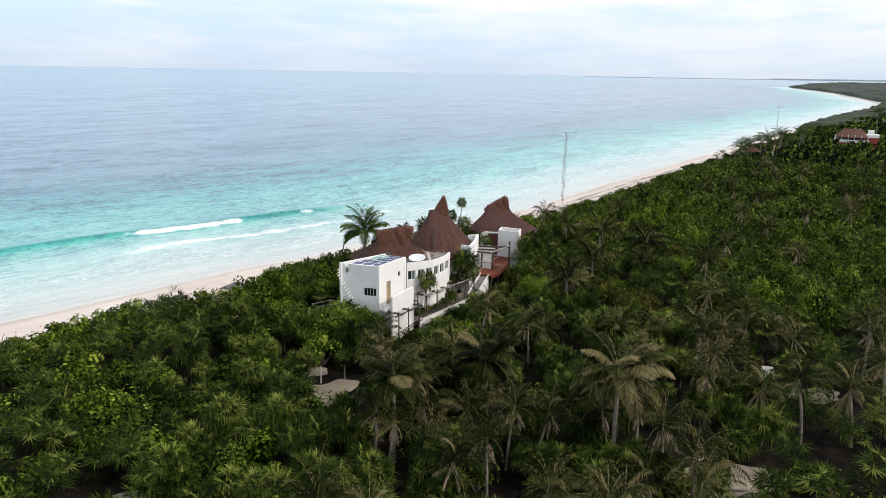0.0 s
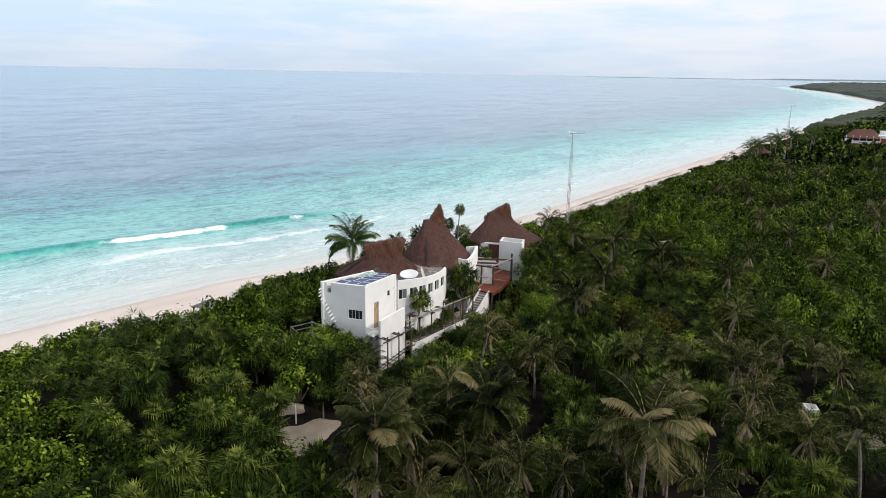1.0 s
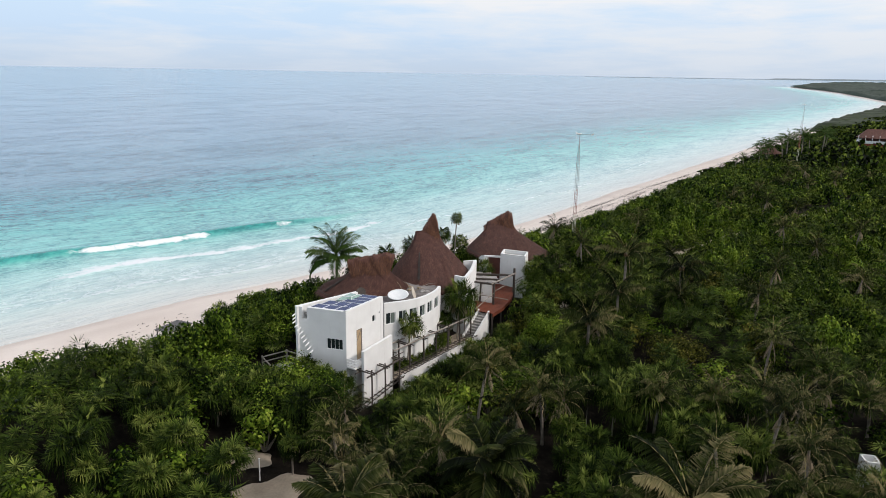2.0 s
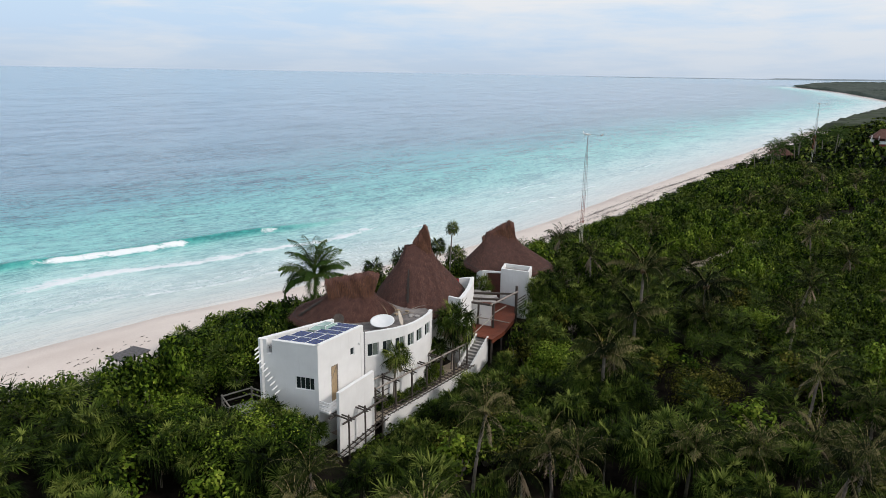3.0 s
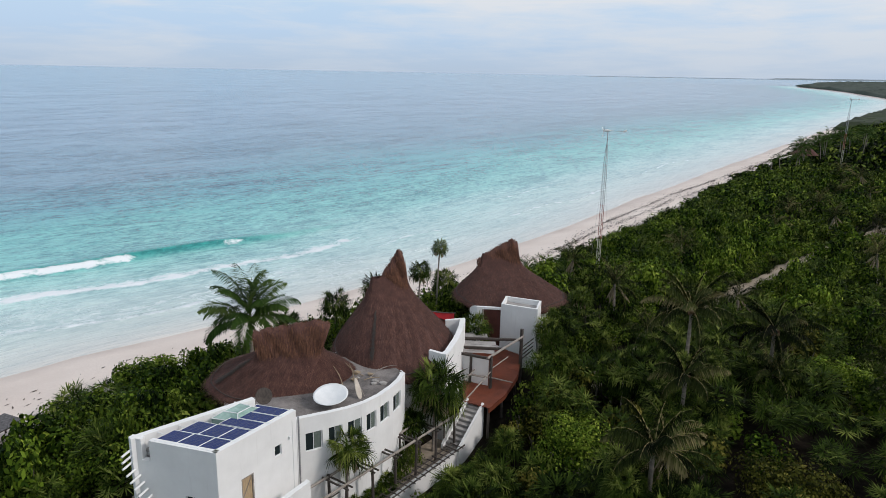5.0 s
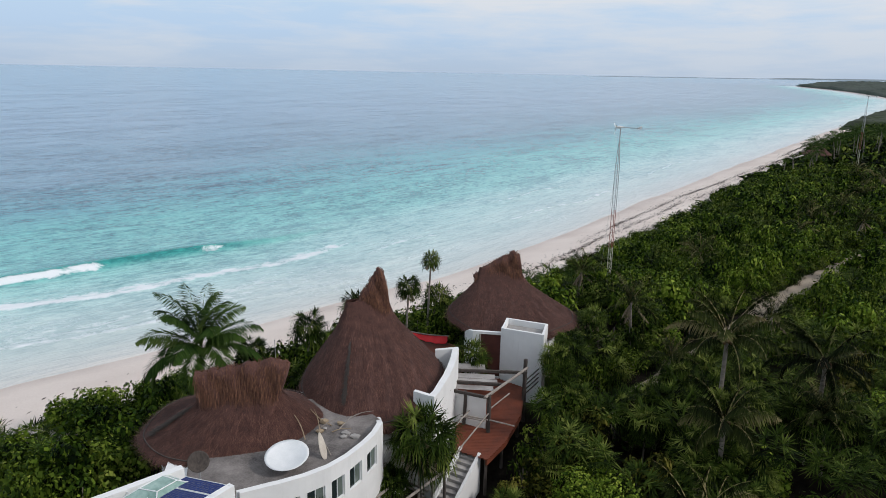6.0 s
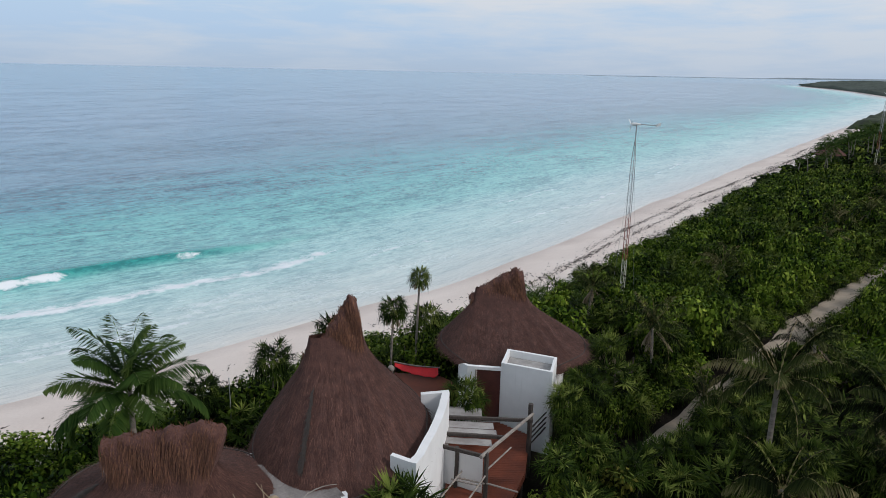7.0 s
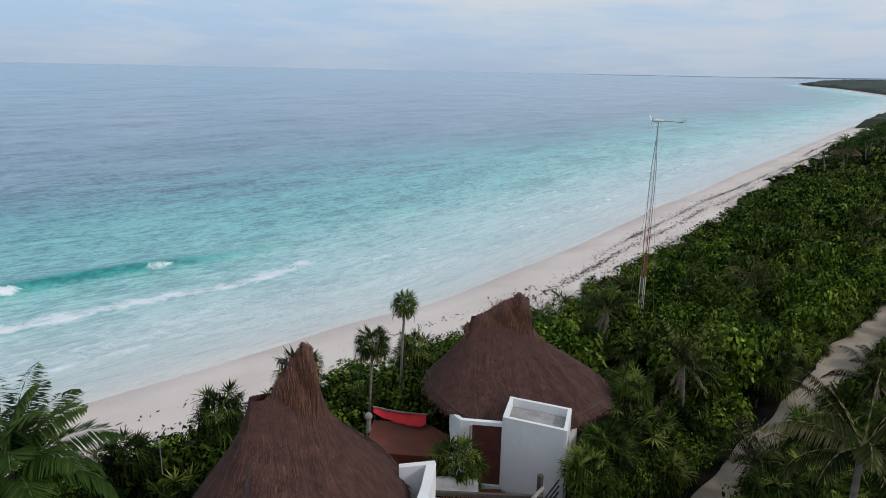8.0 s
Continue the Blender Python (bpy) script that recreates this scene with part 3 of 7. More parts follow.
def build_block():
    """The two-storey white cube with solar panels on its roof."""
    h = thing("white_house", (-5.5, 66.5, BASE), "white stucco two-storey house with a flat parapet roof", "house")
    h.matrix_world = Matrix.Translation((0.17, 0, 0.16))
    front_len = (Vector(BL) - Vector(BF)).length
    # front wall, seen from outside its line runs from BL to BF
    fw = front_len
    bm = bmesh.new()
    framed_wall(bm, BL, BF, 0.28, BASE, TOP, [(0.62, 1.03, 9.05, TOP), (fw - 1.66, fw - 0.31, 6.82, 7.70)])
    part("front_wall", bm, STUCCO, h)
    bm = bmesh.new()
    framed_wall(bm, BF, BB, 0.28, BASE, TOP, [(1.24, 1.94, 5.55, 8.15), (3.25, 3.66, 8.22, 8.77)])
    part("side_wall", bm, STUCCO, h)
    bm = bmesh.new()
    framed_wall(bm, BP, BL, 0.30, BASE, TOP + 0.02)
    part("sea_wall", bm, STUCCO, h)
    bm = bmesh.new()
    framed_wall(bm, BB, BP, 0.28, BASE, TOP - 0.45)
    part("back_wall", bm, STUCCO, h)
    bm = bmesh.new()
    prism(bm, INSET, 9.30, 9.42)
    part("roof_slab", bm, CONCRETE, h, "grey concrete roof slab")
    bm = bmesh.new()
    prism(bm, INSET, 5.35, 5.52)
    part("floor_slab", bm, CONCRETE, h)
    window_in(h, BL, BF, fw - 1.66, fw - 0.31, 6.82, 7.70, 4)
    window_in(h, BF, BB, 3.25, 3.66, 8.22, 8.77, 1)
    # tall door with a pale leaf
    m = frame_along(BF, BB)
    bm = bmesh.new()
    for s in (1.27, 1.91):
        box(bm, (0.06, 0.10, 2.6), m @ Matrix.Translation((s, -0.06, 6.85)))
    box(bm, (0.58, 0.10, 0.06), m @ Matrix.Translation((1.59, -0.06, 8.12)))
    door = part("door", bm, WOOD_GREY, h, "tall pale wooden door leaf")
    bm = bmesh.new()
    box(bm, (0.58, 0.05, 2.53), m @ Matrix.Translation((1.59, -0.10, 6.82)))
    part("leaf", bm, DOOR_WOOD, door)
    bm = bmesh.new()
    pole(bm, m @ Vector((1.32, -0.06, 7.1)), m @ Vector((1.88, -0.06, 8.05)), 0.018)
    part("brace", bm, WOOD_GREY, door)
    # rain pipe at the back corner and a small wall lamp
    bm = bmesh.new()
    pole(bm, (-2.36, 68.32, BASE), (-2.36, 68.32, 9.6), 0.045)
    part("rain_pipe", bm, METAL_GREY, h)
    bm = bmesh.new()
    box(bm, (0.10, 0.10, 0.16), m @ Matrix.Translation((4.15, 0.05, 8.85)), 0.02)
    part("wall_lamp", bm, METAL_WHITE, h)
    # rungs of a climbing stair let into the front wall
    mf = frame_along(BL, BF)
    for k in range(11):
        s, z = 0.10 + 0.165 * max(k - 2, 0), 9.45 - 0.30 * k
        bm = bmesh.new()
        pole(bm, mf @ Vector((s, -0.05, z + 0.02)), mf @ Vector((s, 0.62, z - 0.02)), 0.055, 0.05, 8)
        part("rung", bm, STUCCO, h)
    # small balcony beside the door
    bm = bmesh.new()
    box(bm, (1.5, 0.85, 0.14), m @ Matrix.Translation((0.75, 0.42, 5.45)), 0.02)
    bal = part("balcony", bm, STUCCO, h)
    for k in range(3):
        bm = bmesh.new()
        z = 5.62 + 0.26 * k
        pole(bm, m @ Vector((0.05, 0.02, z)), m @ Vector((0.05, 0.83, z)), 0.035)
        pole(bm, m @ Vector((0.05, 0.83, z)), m @ Vector((1.45, 0.83, z)), 0.035)
        part("railing", bm, STUCCO, bal)
    # the tall screen wall in front of the stairs
    bm = bmesh.new()
    prism(bm, [(-3.55, 63.75), (-1.52, 66.55), (-1.72, 66.70), (-3.75, 63.90)], 1.9, [6.95, 7.28, 7.28, 6.95])
    part("screen_wall", bm, STUCCO, h)
    bm = bmesh.new()
    for k in range(9):
        s = 2.0 + 0.28 * k
        box(bm, (0.30, 0.8, 0.20), m @ Matrix.Translation((s, 0.42, 5.45 - 0.19 * k)))
    part("outer_steps", bm, STUCCO, h)
    # white chairs' place: a bench-like ledge with a rail
    bm = bmesh.new()
    for s in (2.7, 3.1, 3.5):
        box(bm, (0.30, 0.05, 0.45), m @ Matrix.Translation((s, 0.5, 5.95 - 0.1 * s)), 0.02)
        box(bm, (0.32, 0.36, 0.05), m @ Matrix.Translation((s, 0.34, 5.72 - 0.1 * s)), 0.02)
    part("ledge_rail", bm, STUCCO, h)
    return h


build_block()


def build_panels():
    """Solar panels, three by two across the front, then three lengthwise."""
    e2 = (Vector((*BB, 0)) - Vector((*BF, 0))).normalized()
    e1 = (Vector((*BL, 0)) - Vector((*BF, 0))).normalized()
    o = Vector((*BF, 10.03)) + e2 * 0.12 + e1 * 0.06
    spots = []
    for row, d in ((0.0, 1.05), (1.07, 1.05)):
        for k in range(3):
            spots.append((k * (1.05 - 0.07 * row), row, 1.045 - 0.07 * row, d + 0.015))
    for k in range(3):
        spots.append((0.0, 2.20 + 0.77 * k, 1.95, 0.74))
    for a, s, w, d in spots:
        p = thing("solar_panel", (0.17, 0, 0.16), "dark blue solar panel in an aluminium frame on the roof", "solar panel", "roof panels")
        tilt = 0.0
        m = Matrix.Translation(o + e1 * (a + w / 2) + e2 * (s + d / 2)) @ Matrix((-e1, e2, UPZ)).transposed().to_4x4() @ pose(0, 0, 0, tilt)
        bm = bmesh.new()
        for sx in (-1, 1):
            box(bm, (0.022, d, 0.04), m @ Matrix.Translation((sx * (w / 2 - 0.011), 0, 0)))
            box(bm, (w - 0.044, 0.022, 0.04), m @ Matrix.Translation((0, sx * (d / 2 - 0.011), 0)))
        part("panel_frame", bm, METAL_WHITE, p)
        bm = bmesh.new()
        q = [bm.verts.new(m @ Vector((x * (w / 2 - 0.021), y * (d / 2 - 0.021), z))) for z in (0.005, -0.012) for x, y in ((-1, -1), (1, -1), (1, 1), (-1, 1))]
        uv = bm.loops.layers.uv.new("cells")
        face = bm.faces.new(q[:4])
        for loop, c in zip(face.loops, ((0, 0), (w, 0), (w, d), (0, d))):
            loop[uv].uv = c
        bm.faces.new(q[:3:-1])
        for i in range(4):
            bm.faces.new((q[i], q[i + 4], q[(i + 1) % 4 + 4], q[(i + 1) % 4]))
        part("cell_sheet", bm, SOLAR, p)
        for sx in (-1, 1):
            for sy in (-1, 1):
                bm = bmesh.new()
                c = m @ Vector((sx * (w / 2 - 0.1), sy * (d / 2 - 0.1), 0))
                pole(bm, (c.x, c.y, 9.42), (c.x, c.y, c.z - 0.01), 0.02, n=5)
                part("leg", bm, METAL_GREY, p)


build_panels()


def build_skylight():
    """A low greenish glass box on the roof, with thin struts along the sea parapet."""
    h = thing("glass_skylight", (0.17, 0, 0.16), "greenish glass roof light in a pale frame on the flat roof", "skylight")
    q = [Vector((-6.15, 67.35, 0)), Vector((-4.85, 67.05, 0)), Vector((-4.05, 68.35, 0)), Vector((-5.2, 68.85, 0))]
    mid = sum(q, Vector()) / 4
    bm = bmesh.new()
    low = [bm.verts.new((p.x, p.y, 9.42)) for p in q]
    rim = [bm.verts.new((p.x, p.y, 9.95)) for p in q]
    top = [bm.verts.new((mid.x + (p.x - mid.x) * 0.55, mid.y + (p.y - mid.y) * 0.55, 10.18)) for p in q]
    for a, b in ((low, rim), (rim, top)):
        for i in range(4):
            bm.faces.new((a[i], a[(i + 1) % 4], b[(i + 1) % 4], b[i]))
    bm.faces.new(top)
    part("glazing", bm, SKY_GLASS, h)
    for i in range(4):
        for za, zb, f in ((9.96, 9.96, 1.0), (10.19, 10.19, 0.55)):
            a, b = mid + (q[i] - mid) * f, mid + (q[(i + 1) % 4] - mid) * f
            bm = bmesh.new()
            pole(bm, (a.x, a.y, za), (b.x, b.y, zb), 0.022, n=5)
            part("frame_bar", bm, METAL_WHITE, h)
        a, b = q[i], mid + (q[i] - mid) * 0.55
        bm = bmesh.new()
        pole(bm, (a.x, a.y, 9.96), (b.x, b.y, 10.19), 0.022, n=5)
        part("frame_bar", bm, METAL_WHITE, h)
    for k, f in enumerate((0.18, 0.34, 0.46, 0.62)):
        p = Vector((*BL, 0)).lerp(Vector((*BP, 0)), f)
        r = thing("panel_strut", (0.17, 0, 0.16), "thin pale strut between the parapet and the panels", "strut", "roof struts")
        bm = bmesh.new()
        pole(bm, (p.x + 0.1, p.y - 0.05, 9.98), (p.x + 1.0, p.y - 0.55, 9.98), 0.02, n=5)
        part("rod", bm, METAL_WHITE, r)


build_skylight()

# the curved wing
WING = [(-2.48, 69.02), (-2.14, 69.23), (-1.34, 69.69), (-1.08, 69.85), (-0.42, 70.28), (-0.18, 70.46), (0.48, 71.04), (0.70, 71.28), (1.16, 71.91), (1.34, 72.20), (1.76, 73.02), (1.95, 73.42), (2.30, 74.34), (2.50, 75.35)]
WING_OPEN = (1, 3, 5, 7, 9, 11)


def build_wing():
    h = thing("curved_wing", (0.04, 0, 0.17), "white stucco curved wing with six windows and a roof terrace", "house")
    n = len(WING)
    tops = [9.06 - 0.33 * i / (n - 1) for i in range(n)]
    bm = bmesh.new()
    lo, hi = 7.14, 8.14
    wall_strip(bm, WING, 0.26, 2.2, [lo] * n)
    part("lower_wall", bm, STUCCO, h)
    bm = bmesh.new()
    wall_strip(bm, WING, 0.26, hi, tops)
    part("upper_wall", bm, STUCCO, h)
    for i in range(n - 1):
        if i not in WING_OPEN:
            bm = bmesh.new()
            wall_strip(bm, WING[i:i + 2], 0.25, lo, [hi, hi])
            part("pier", bm, STUCCO, h)
    for i in WING_OPEN:
        a, b = WING[i], WING[i + 1]
        w = (Vector(b) - Vector(a)).length
        window_in(h, a, b, 0.03, w - 0.03, lo, hi, 2, METAL_WHITE, 0.09)
    bm = bmesh.new()
    inner = [(-2.6, 69.5), (-1.6, 69.9), (-0.4, 70.7), (0.9, 72.0), (1.7, 73.5), (2.2, 75.2), (2.3, 76.2), (0.6, 78.5), (-4, 78), (-6, 74), (-5.0, 70.2)]
    prism(bm, inner, 8.18, 8.36)
    part("roof_terrace", bm, TERRACE, h, "stained grey concrete roof terrace")
    bm = bmesh.new()
    wall_strip(bm, [(2.48, 75.25), (2.3, 76.6), (1.6, 77.8)], 0.25, 2.2, [8.7, 8.25, 8.1])
    part("end_wall", bm, STUCCO, h)
    bm = bmesh.new()
    prism(bm, [(-6.2, 70.3), (-4.9, 69.7), (-2.2, 71), (0.8, 74), (1.6, 77.5), (0, 80), (-7.6, 78.5)], 2.2, 8.1)
    part("core_wall", bm, STUCCO, h)


build_wing()


# ---- thatched roofs ----
def roof_surface(c, rx, ry, ze, crest, zt, sag):
    """Points of a flared thatch roof: th round it, k from the ridge (0) to the eave (1)."""
    ca, cb = crest

    def at(th, k):
        ex, ey = c[0] + rx * np.cos(th), c[1] + ry * np.sin(th)
        d = np.array((cb[0] - ca[0], cb[1] - ca[1]))
        mid = np.array(((ca[0] + cb[0]) / 2, (ca[1] + cb[1]) / 2))
        half = np.linalg.norm(d) / 2
        d = d / np.linalg.norm(d)
        proj = np.clip((np.cos(th) * d[0] + np.sin(th) * d[1]) * 1.25, -1, 1)
        tx = mid[0] + d[0] * half * 0.74 * proj + 0.30 * np.cos(th)
        ty = mid[1] + d[1] * half * 0.74 * proj + 0.30 * np.sin(th)
        x, y = tx + (ex - tx) * k, ty + (ey - ty) * k
        rim = 0.10 * np.sin(th * 3 + c[0]) + 0.06 * np.sin(th * 7 + 1)
        z = ze + rim * k + (zt - ze) * (np.maximum(1 - k, 0) ** sag) + 0.85 * np.exp(-k / 0.085) - 1.2 * np.maximum(k - 1, 0)
        return np.stack([x, y, z], -1)
    return at


def straws(at, count, rng, th_range=(0, 2 * math.pi), length=(0.35, 0.9), width=0.022, k_range=(0.02, 0.99), lift=0.035):
    """Loose straws that lie on a roof and point down it."""
    th = rng.uniform(*th_range, count)
    k = np.sqrt(rng.uniform(k_range[0] ** 2, k_range[1] ** 2, count))
    L = rng.uniform(*length, count)
    p = at(th, k)
    q = at(th + rng.normal(0, 0.02, count), np.minimum(k + 0.05, 1.05))
    d = q - p
    d /= np.linalg.norm(d, axis=1, keepdims=True)
    d += rng.normal(0, 0.07, d.shape)
    out = np.stack([np.cos(th) * 0.45, np.sin(th) * 0.45, np.full(count, 0.9)], -1)
    side = np.cross(d, out)
    side /= np.linalg.norm(side, axis=1, keepdims=True)
    w = (width * rng.uniform(0.6, 1.6, count))[:, None]
    base = p + out * 0.01
    tip = p + d * L[:, None] + out * (lift * rng.uniform(0.2, 1.6, count))[:, None]
    v = np.stack([base - side * w, base + side * w, tip], 1).reshape(-1, 3)
    return v, np.arange(count * 3).reshape(-1, 3)


def build_thatch(name_label, c, rx, ry, ze, crest, zt, sag, fin, seed, wall_r, seam=None):
    """A palapa: flared cone, tall crest fin, loose straws, a drooping eave fringe and the round wall below."""
    rng = np.random.default_rng(seed)
    h = thing("palapa", (0, 0, 0), name_label, "thatched house", "palapa roofs")
    at = roof_surface(c, rx, ry, ze, crest, zt, sag)
    th = np.linspace(0, 2 * math.pi, 97)
    k = np.linspace(0, 1, 26)
    TH, K = np.meshgrid(th, k, indexing="ij")
    P = at(TH, K)
    rough = 0.025 * np.sin(TH * 23 + K * 5 + seed) * K + 0.010 * np.sin(K * 34 + np.sin(TH * 5) * 1.5) + 0.018 * np.sin(TH * 51 - K * 17)
    P[..., 2] += rough
    P[-1] = P[0]
    roof = part("roof", grid_mesh("roof", P, THATCH), None, h)
    # the cut edge of the eave
    low = at(th, np.ones_like(th))
    inner = at(th, np.full_like(th, 0.93))
    inner[:, 2] = low[:, 2] - 0.22
    drop = low.copy()
    drop[:, 2] -= 0.24 + 0.05 * np.sin(th * 29)
    drop[:, :2] = drop[:, :2] * 0.995 + np.array(c[:2]) * 0.005
    part("eave", grid_mesh("eave", np.stack([P[:, -1], drop, inner], 1), THATCH, False), None, h)
    v, f = straws(at, 22000, rng, width=0.009, lift=0.014, length=(0.25, 0.8))
    tagged(part("loose_straw", arrays("straw", v, f, THATCH), None, h), kind="stuff")
    v, f = straws(at, 1500, rng, k_range=(0.965, 1.0), length=(0.18, 0.40), lift=-0.22)
    tagged(part("eave_fringe", arrays("fringe", v, f, THATCH), None, h), kind="stuff")
    # the dark cord that ties the straw down above the eave
    cord = at(th, np.full_like(th, 0.955)) + np.array((0, 0, 0.05))
    turn_c = np.linspace(0, 2 * math.pi, 7)
    out_c = np.stack([np.cos(th), np.sin(th), 0 * th], -1)
    tube = cord[:, None] + 0.028 * (np.cos(turn_c)[None, :, None] * out_c[:, None] + np.sin(turn_c)[None, :, None] * np.array((0, 0, 1.0)))
    part("eave_cord", grid_mesh("eave_cord", tube, WOOD_DARK), None, h, "dark cord round the eave")
    if seam:
        v, f = straws(at, 420, rng, (seam - 0.018, seam + 0.018), (0.25, 0.60), 0.024, (0.26, 0.80), 0.16)
        tagged(part("seam", arrays("seam", v, f, WOOD_DARK), None, h, "dark ragged seam in the thatch"), kind="stuff")
    # the crest: a fin that flares out to both ends and rises to one of them
    (ax, ay, abase, atop), (bx, by, bbase, btop), flare, bulge = fin
    A, B = np.array((ax, ay)), np.array((bx, by))
    d = (B - A) / np.linalg.norm(B - A)
    nrm = np.array((-d[1], d[0]))
    s = np.linspace(0, 1, 30)
    vv = np.linspace(0, 1, 14)
    S, V = np.meshgrid(s, vv, indexing="ij")
    faces_v, faces_f = [], []
    wob = 0.05 * np.sin(S * 40) * V
    base_z = abase + (bbase - abase) * S - 0.8
    top_z = atop + (btop - atop) * (np.minimum(S * 1.16, 1) ** bulge) - 0.25 * np.maximum(S - 0.86, 0) / 0.14 + 0.06 * np.sin(S * 31 + seed) + 0.04 * np.sin(S * 73)
    left_in, right_in = flare
    w = (1 - V) ** 1.15
    cx = S * (1 - right_in * w) + (1 - S) * left_in * w
    sheets = []
    for side in (-1, 1):
        thick = side * ((0.36 + 0.52 * (1 - V) ** 1.6) * np.sqrt(1.04 - V ** 8) + 0.06 * np.sin(V * 9 + S * 21))
        X = A[0] + (B[0] - A[0]) * cx + nrm[0] * thick
        Y = A[1] + (B[1] - A[1]) * cx + nrm[1] * thick
        sheets.append(np.stack([X, Y, base_z + (top_z - base_z) * V + wob * 0.3], -1))
    ring = np.concatenate([sheets[0], sheets[1][:, ::-1]], 1)
    crest_ob = part("crest", grid_mesh("crest", ring, THATCH), None, h, "brown upswept thatch crest with rusty straw")
    for end in (0, -1):
        part("crest_end", grid_mesh("crest_end", np.stack([sheets[0][end], sheets[1][end]], 0), THATCH, False), None, crest_ob)
    n = 3200
    i, j = rng.integers(0, 29, n), rng.uniform(0.30, 1.0, n) ** 0.8
    sv = []
    for side in (0, 1):
        sel = slice(side, None, 2)
        sh = sheets[side]
        jj = j[sel] * 13
        j0 = np.minimum(jj.astype(int), 12)
        p = sh[i[sel], j0] + (sh[i[sel], j0 + 1] - sh[i[sel], j0]) * (jj - j0)[:, None] + rng.normal(0, 0.03, (len(jj), 3))
        outw = nrm * (-1 if side == 0 else 1)
        down = np.stack([rng.normal(0, 0.12, len(jj)), rng.normal(0, 0.12, len(jj)), -np.ones(len(jj))], -1)
        L = rng.uniform(0.25, 0.65, len(jj))[:, None]
        sdx = np.array((d[0], d[1], 0)) * 0.014
        o3 = np.array((outw[0], outw[1], 0))
        tip = p + down * L + o3 * (0.12 + 0.35 * (1 - j[sel])[:, None] * L)
        sv.append(np.stack([p - sdx + o3 * 0.02, p + sdx + o3 * 0.02, tip], 1).reshape(-1, 3))
    # straws that stand up along the top edge
    m = 260
    e = rng.uniform(0, 1, m)
    tz = atop + (btop - atop) * (np.minimum(e * 1.16, 1) ** bulge) - 0.25 * np.maximum(e - 0.86, 0) / 0.14
    px = np.stack([A[0] + (B[0] - A[0]) * e, A[1] + (B[1] - A[1]) * e, tz - 0.12], -1) + rng.normal(0, 0.05, (m, 3))
    tip = px + np.stack([rng.normal(0, 0.10, m), rng.normal(0, 0.08, m), rng.uniform(0.04, 0.24, m)], -1)
    sdx = np.array((d[0], d[1], 0)) * 0.03
    sv.append(np.stack([px - sdx, px + sdx, tip], 1).reshape(-1, 3))
    sv = np.concatenate(sv)
    tagged(part("crest_straw", arrays("crest_straw", sv, np.arange(len(sv)).reshape(-1, 3), THATCH_FRESH), None, crest_ob), kind="stuff")
    # the wall under the eave
    bm = bmesh.new()
    ring = [(c[0] + rx * wall_r * math.cos(a), c[1] + ry * wall_r * math.sin(a)) for a in np.linspace(0, 2 * math.pi, 41)[:-1]]
    prism(bm, ring, 2.2, ze - 0.1)
    part("round_wall", bm, STUCCO, h)
    return h


build_thatch("brown thatched palapa roof with an upswept crest beside the terrace", (-4.62, 76.3), 4.35, 4.05, 8.2, ((-5.5, 75.25), (-2.3, 75.35)), 10.3, 1.05,
             ((-6.05, 75.2, 10.1, 11.35), (-1.7, 75.35, 10.2, 12.05), (0.19, 0.19), 1.0), 3, 0.82, radians(-150))
build_thatch("tall conical brown thatched palapa with a peaked crest", (1.42, 82.1), 3.98, 6.1, 8.1, ((-0.1, 82.3), (2.2, 83.2)), 11.6, 0.94,
             ((-0.35, 82.2, 10.7, 11.60), (1.95, 83.2, 11.2, 14.20), (0.36, -0.14), 1.35), 5, 0.84, radians(-104))
build_thatch("brown thatched palapa beyond the deck with a rising crest", (10.4, 93.9), 4.62, 5.0, 7.75, ((7.9, 95.1), (11.2, 95.2)), 10.0, 0.98,
             ((7.65, 95.1, 9.3, 10.25), (11.0, 95.25, 9.8, 12.15), (0.32, -0.12), 0.8), 7, 0.70)


# ---- curved parapet, deck, pergola and stairs ----
def build_parapet():
    h = thing("curved_parapet", (0, 0, 0), "white stucco curved parapet wall round the tall thatched roof", "wall")
    pts = [(4.92, 77.7), (5.2, 78.5), (5.42, 79.5), (5.70, 80.5), (5.95, 81.6), (6.15, 82.7), (6.30, 84.0)]
    bm = bmesh.new()
    wall_strip(bm, pts, 0.36, 2.2, [9.06, 8.95, 8.9, 8.9, 8.95, 9.0, 9.06])
    part("outer_wall", bm, STUCCO, h)
    bm = bmesh.new()
    wall_strip(bm, [(3.85, 78.2), (4.92, 77.7)], 0.22, 2.2, [9.10, 9.02])
    part("front_return", bm, STUCCO, h)
    bm = bmesh.new()
    wall_strip(bm, [(6.30, 84.0), (6.25, 84.25), (4.9, 84.15)], 0.26, 2.2, [9.06, 9.06, 8.95])
    part("back_return", bm, STUCCO, h)
    bm = bmesh.new()
    prism(bm, [(3.4, 78.4), (4.6, 78.1), (5.5, 81), (5.9, 84.0), (4.6, 84.0)], 7.0, 7.15)
    part("gutter_floor", bm, CONCRETE, h, "dark stained concrete gutter")


build_parapet()

DECK_Z = 5.2


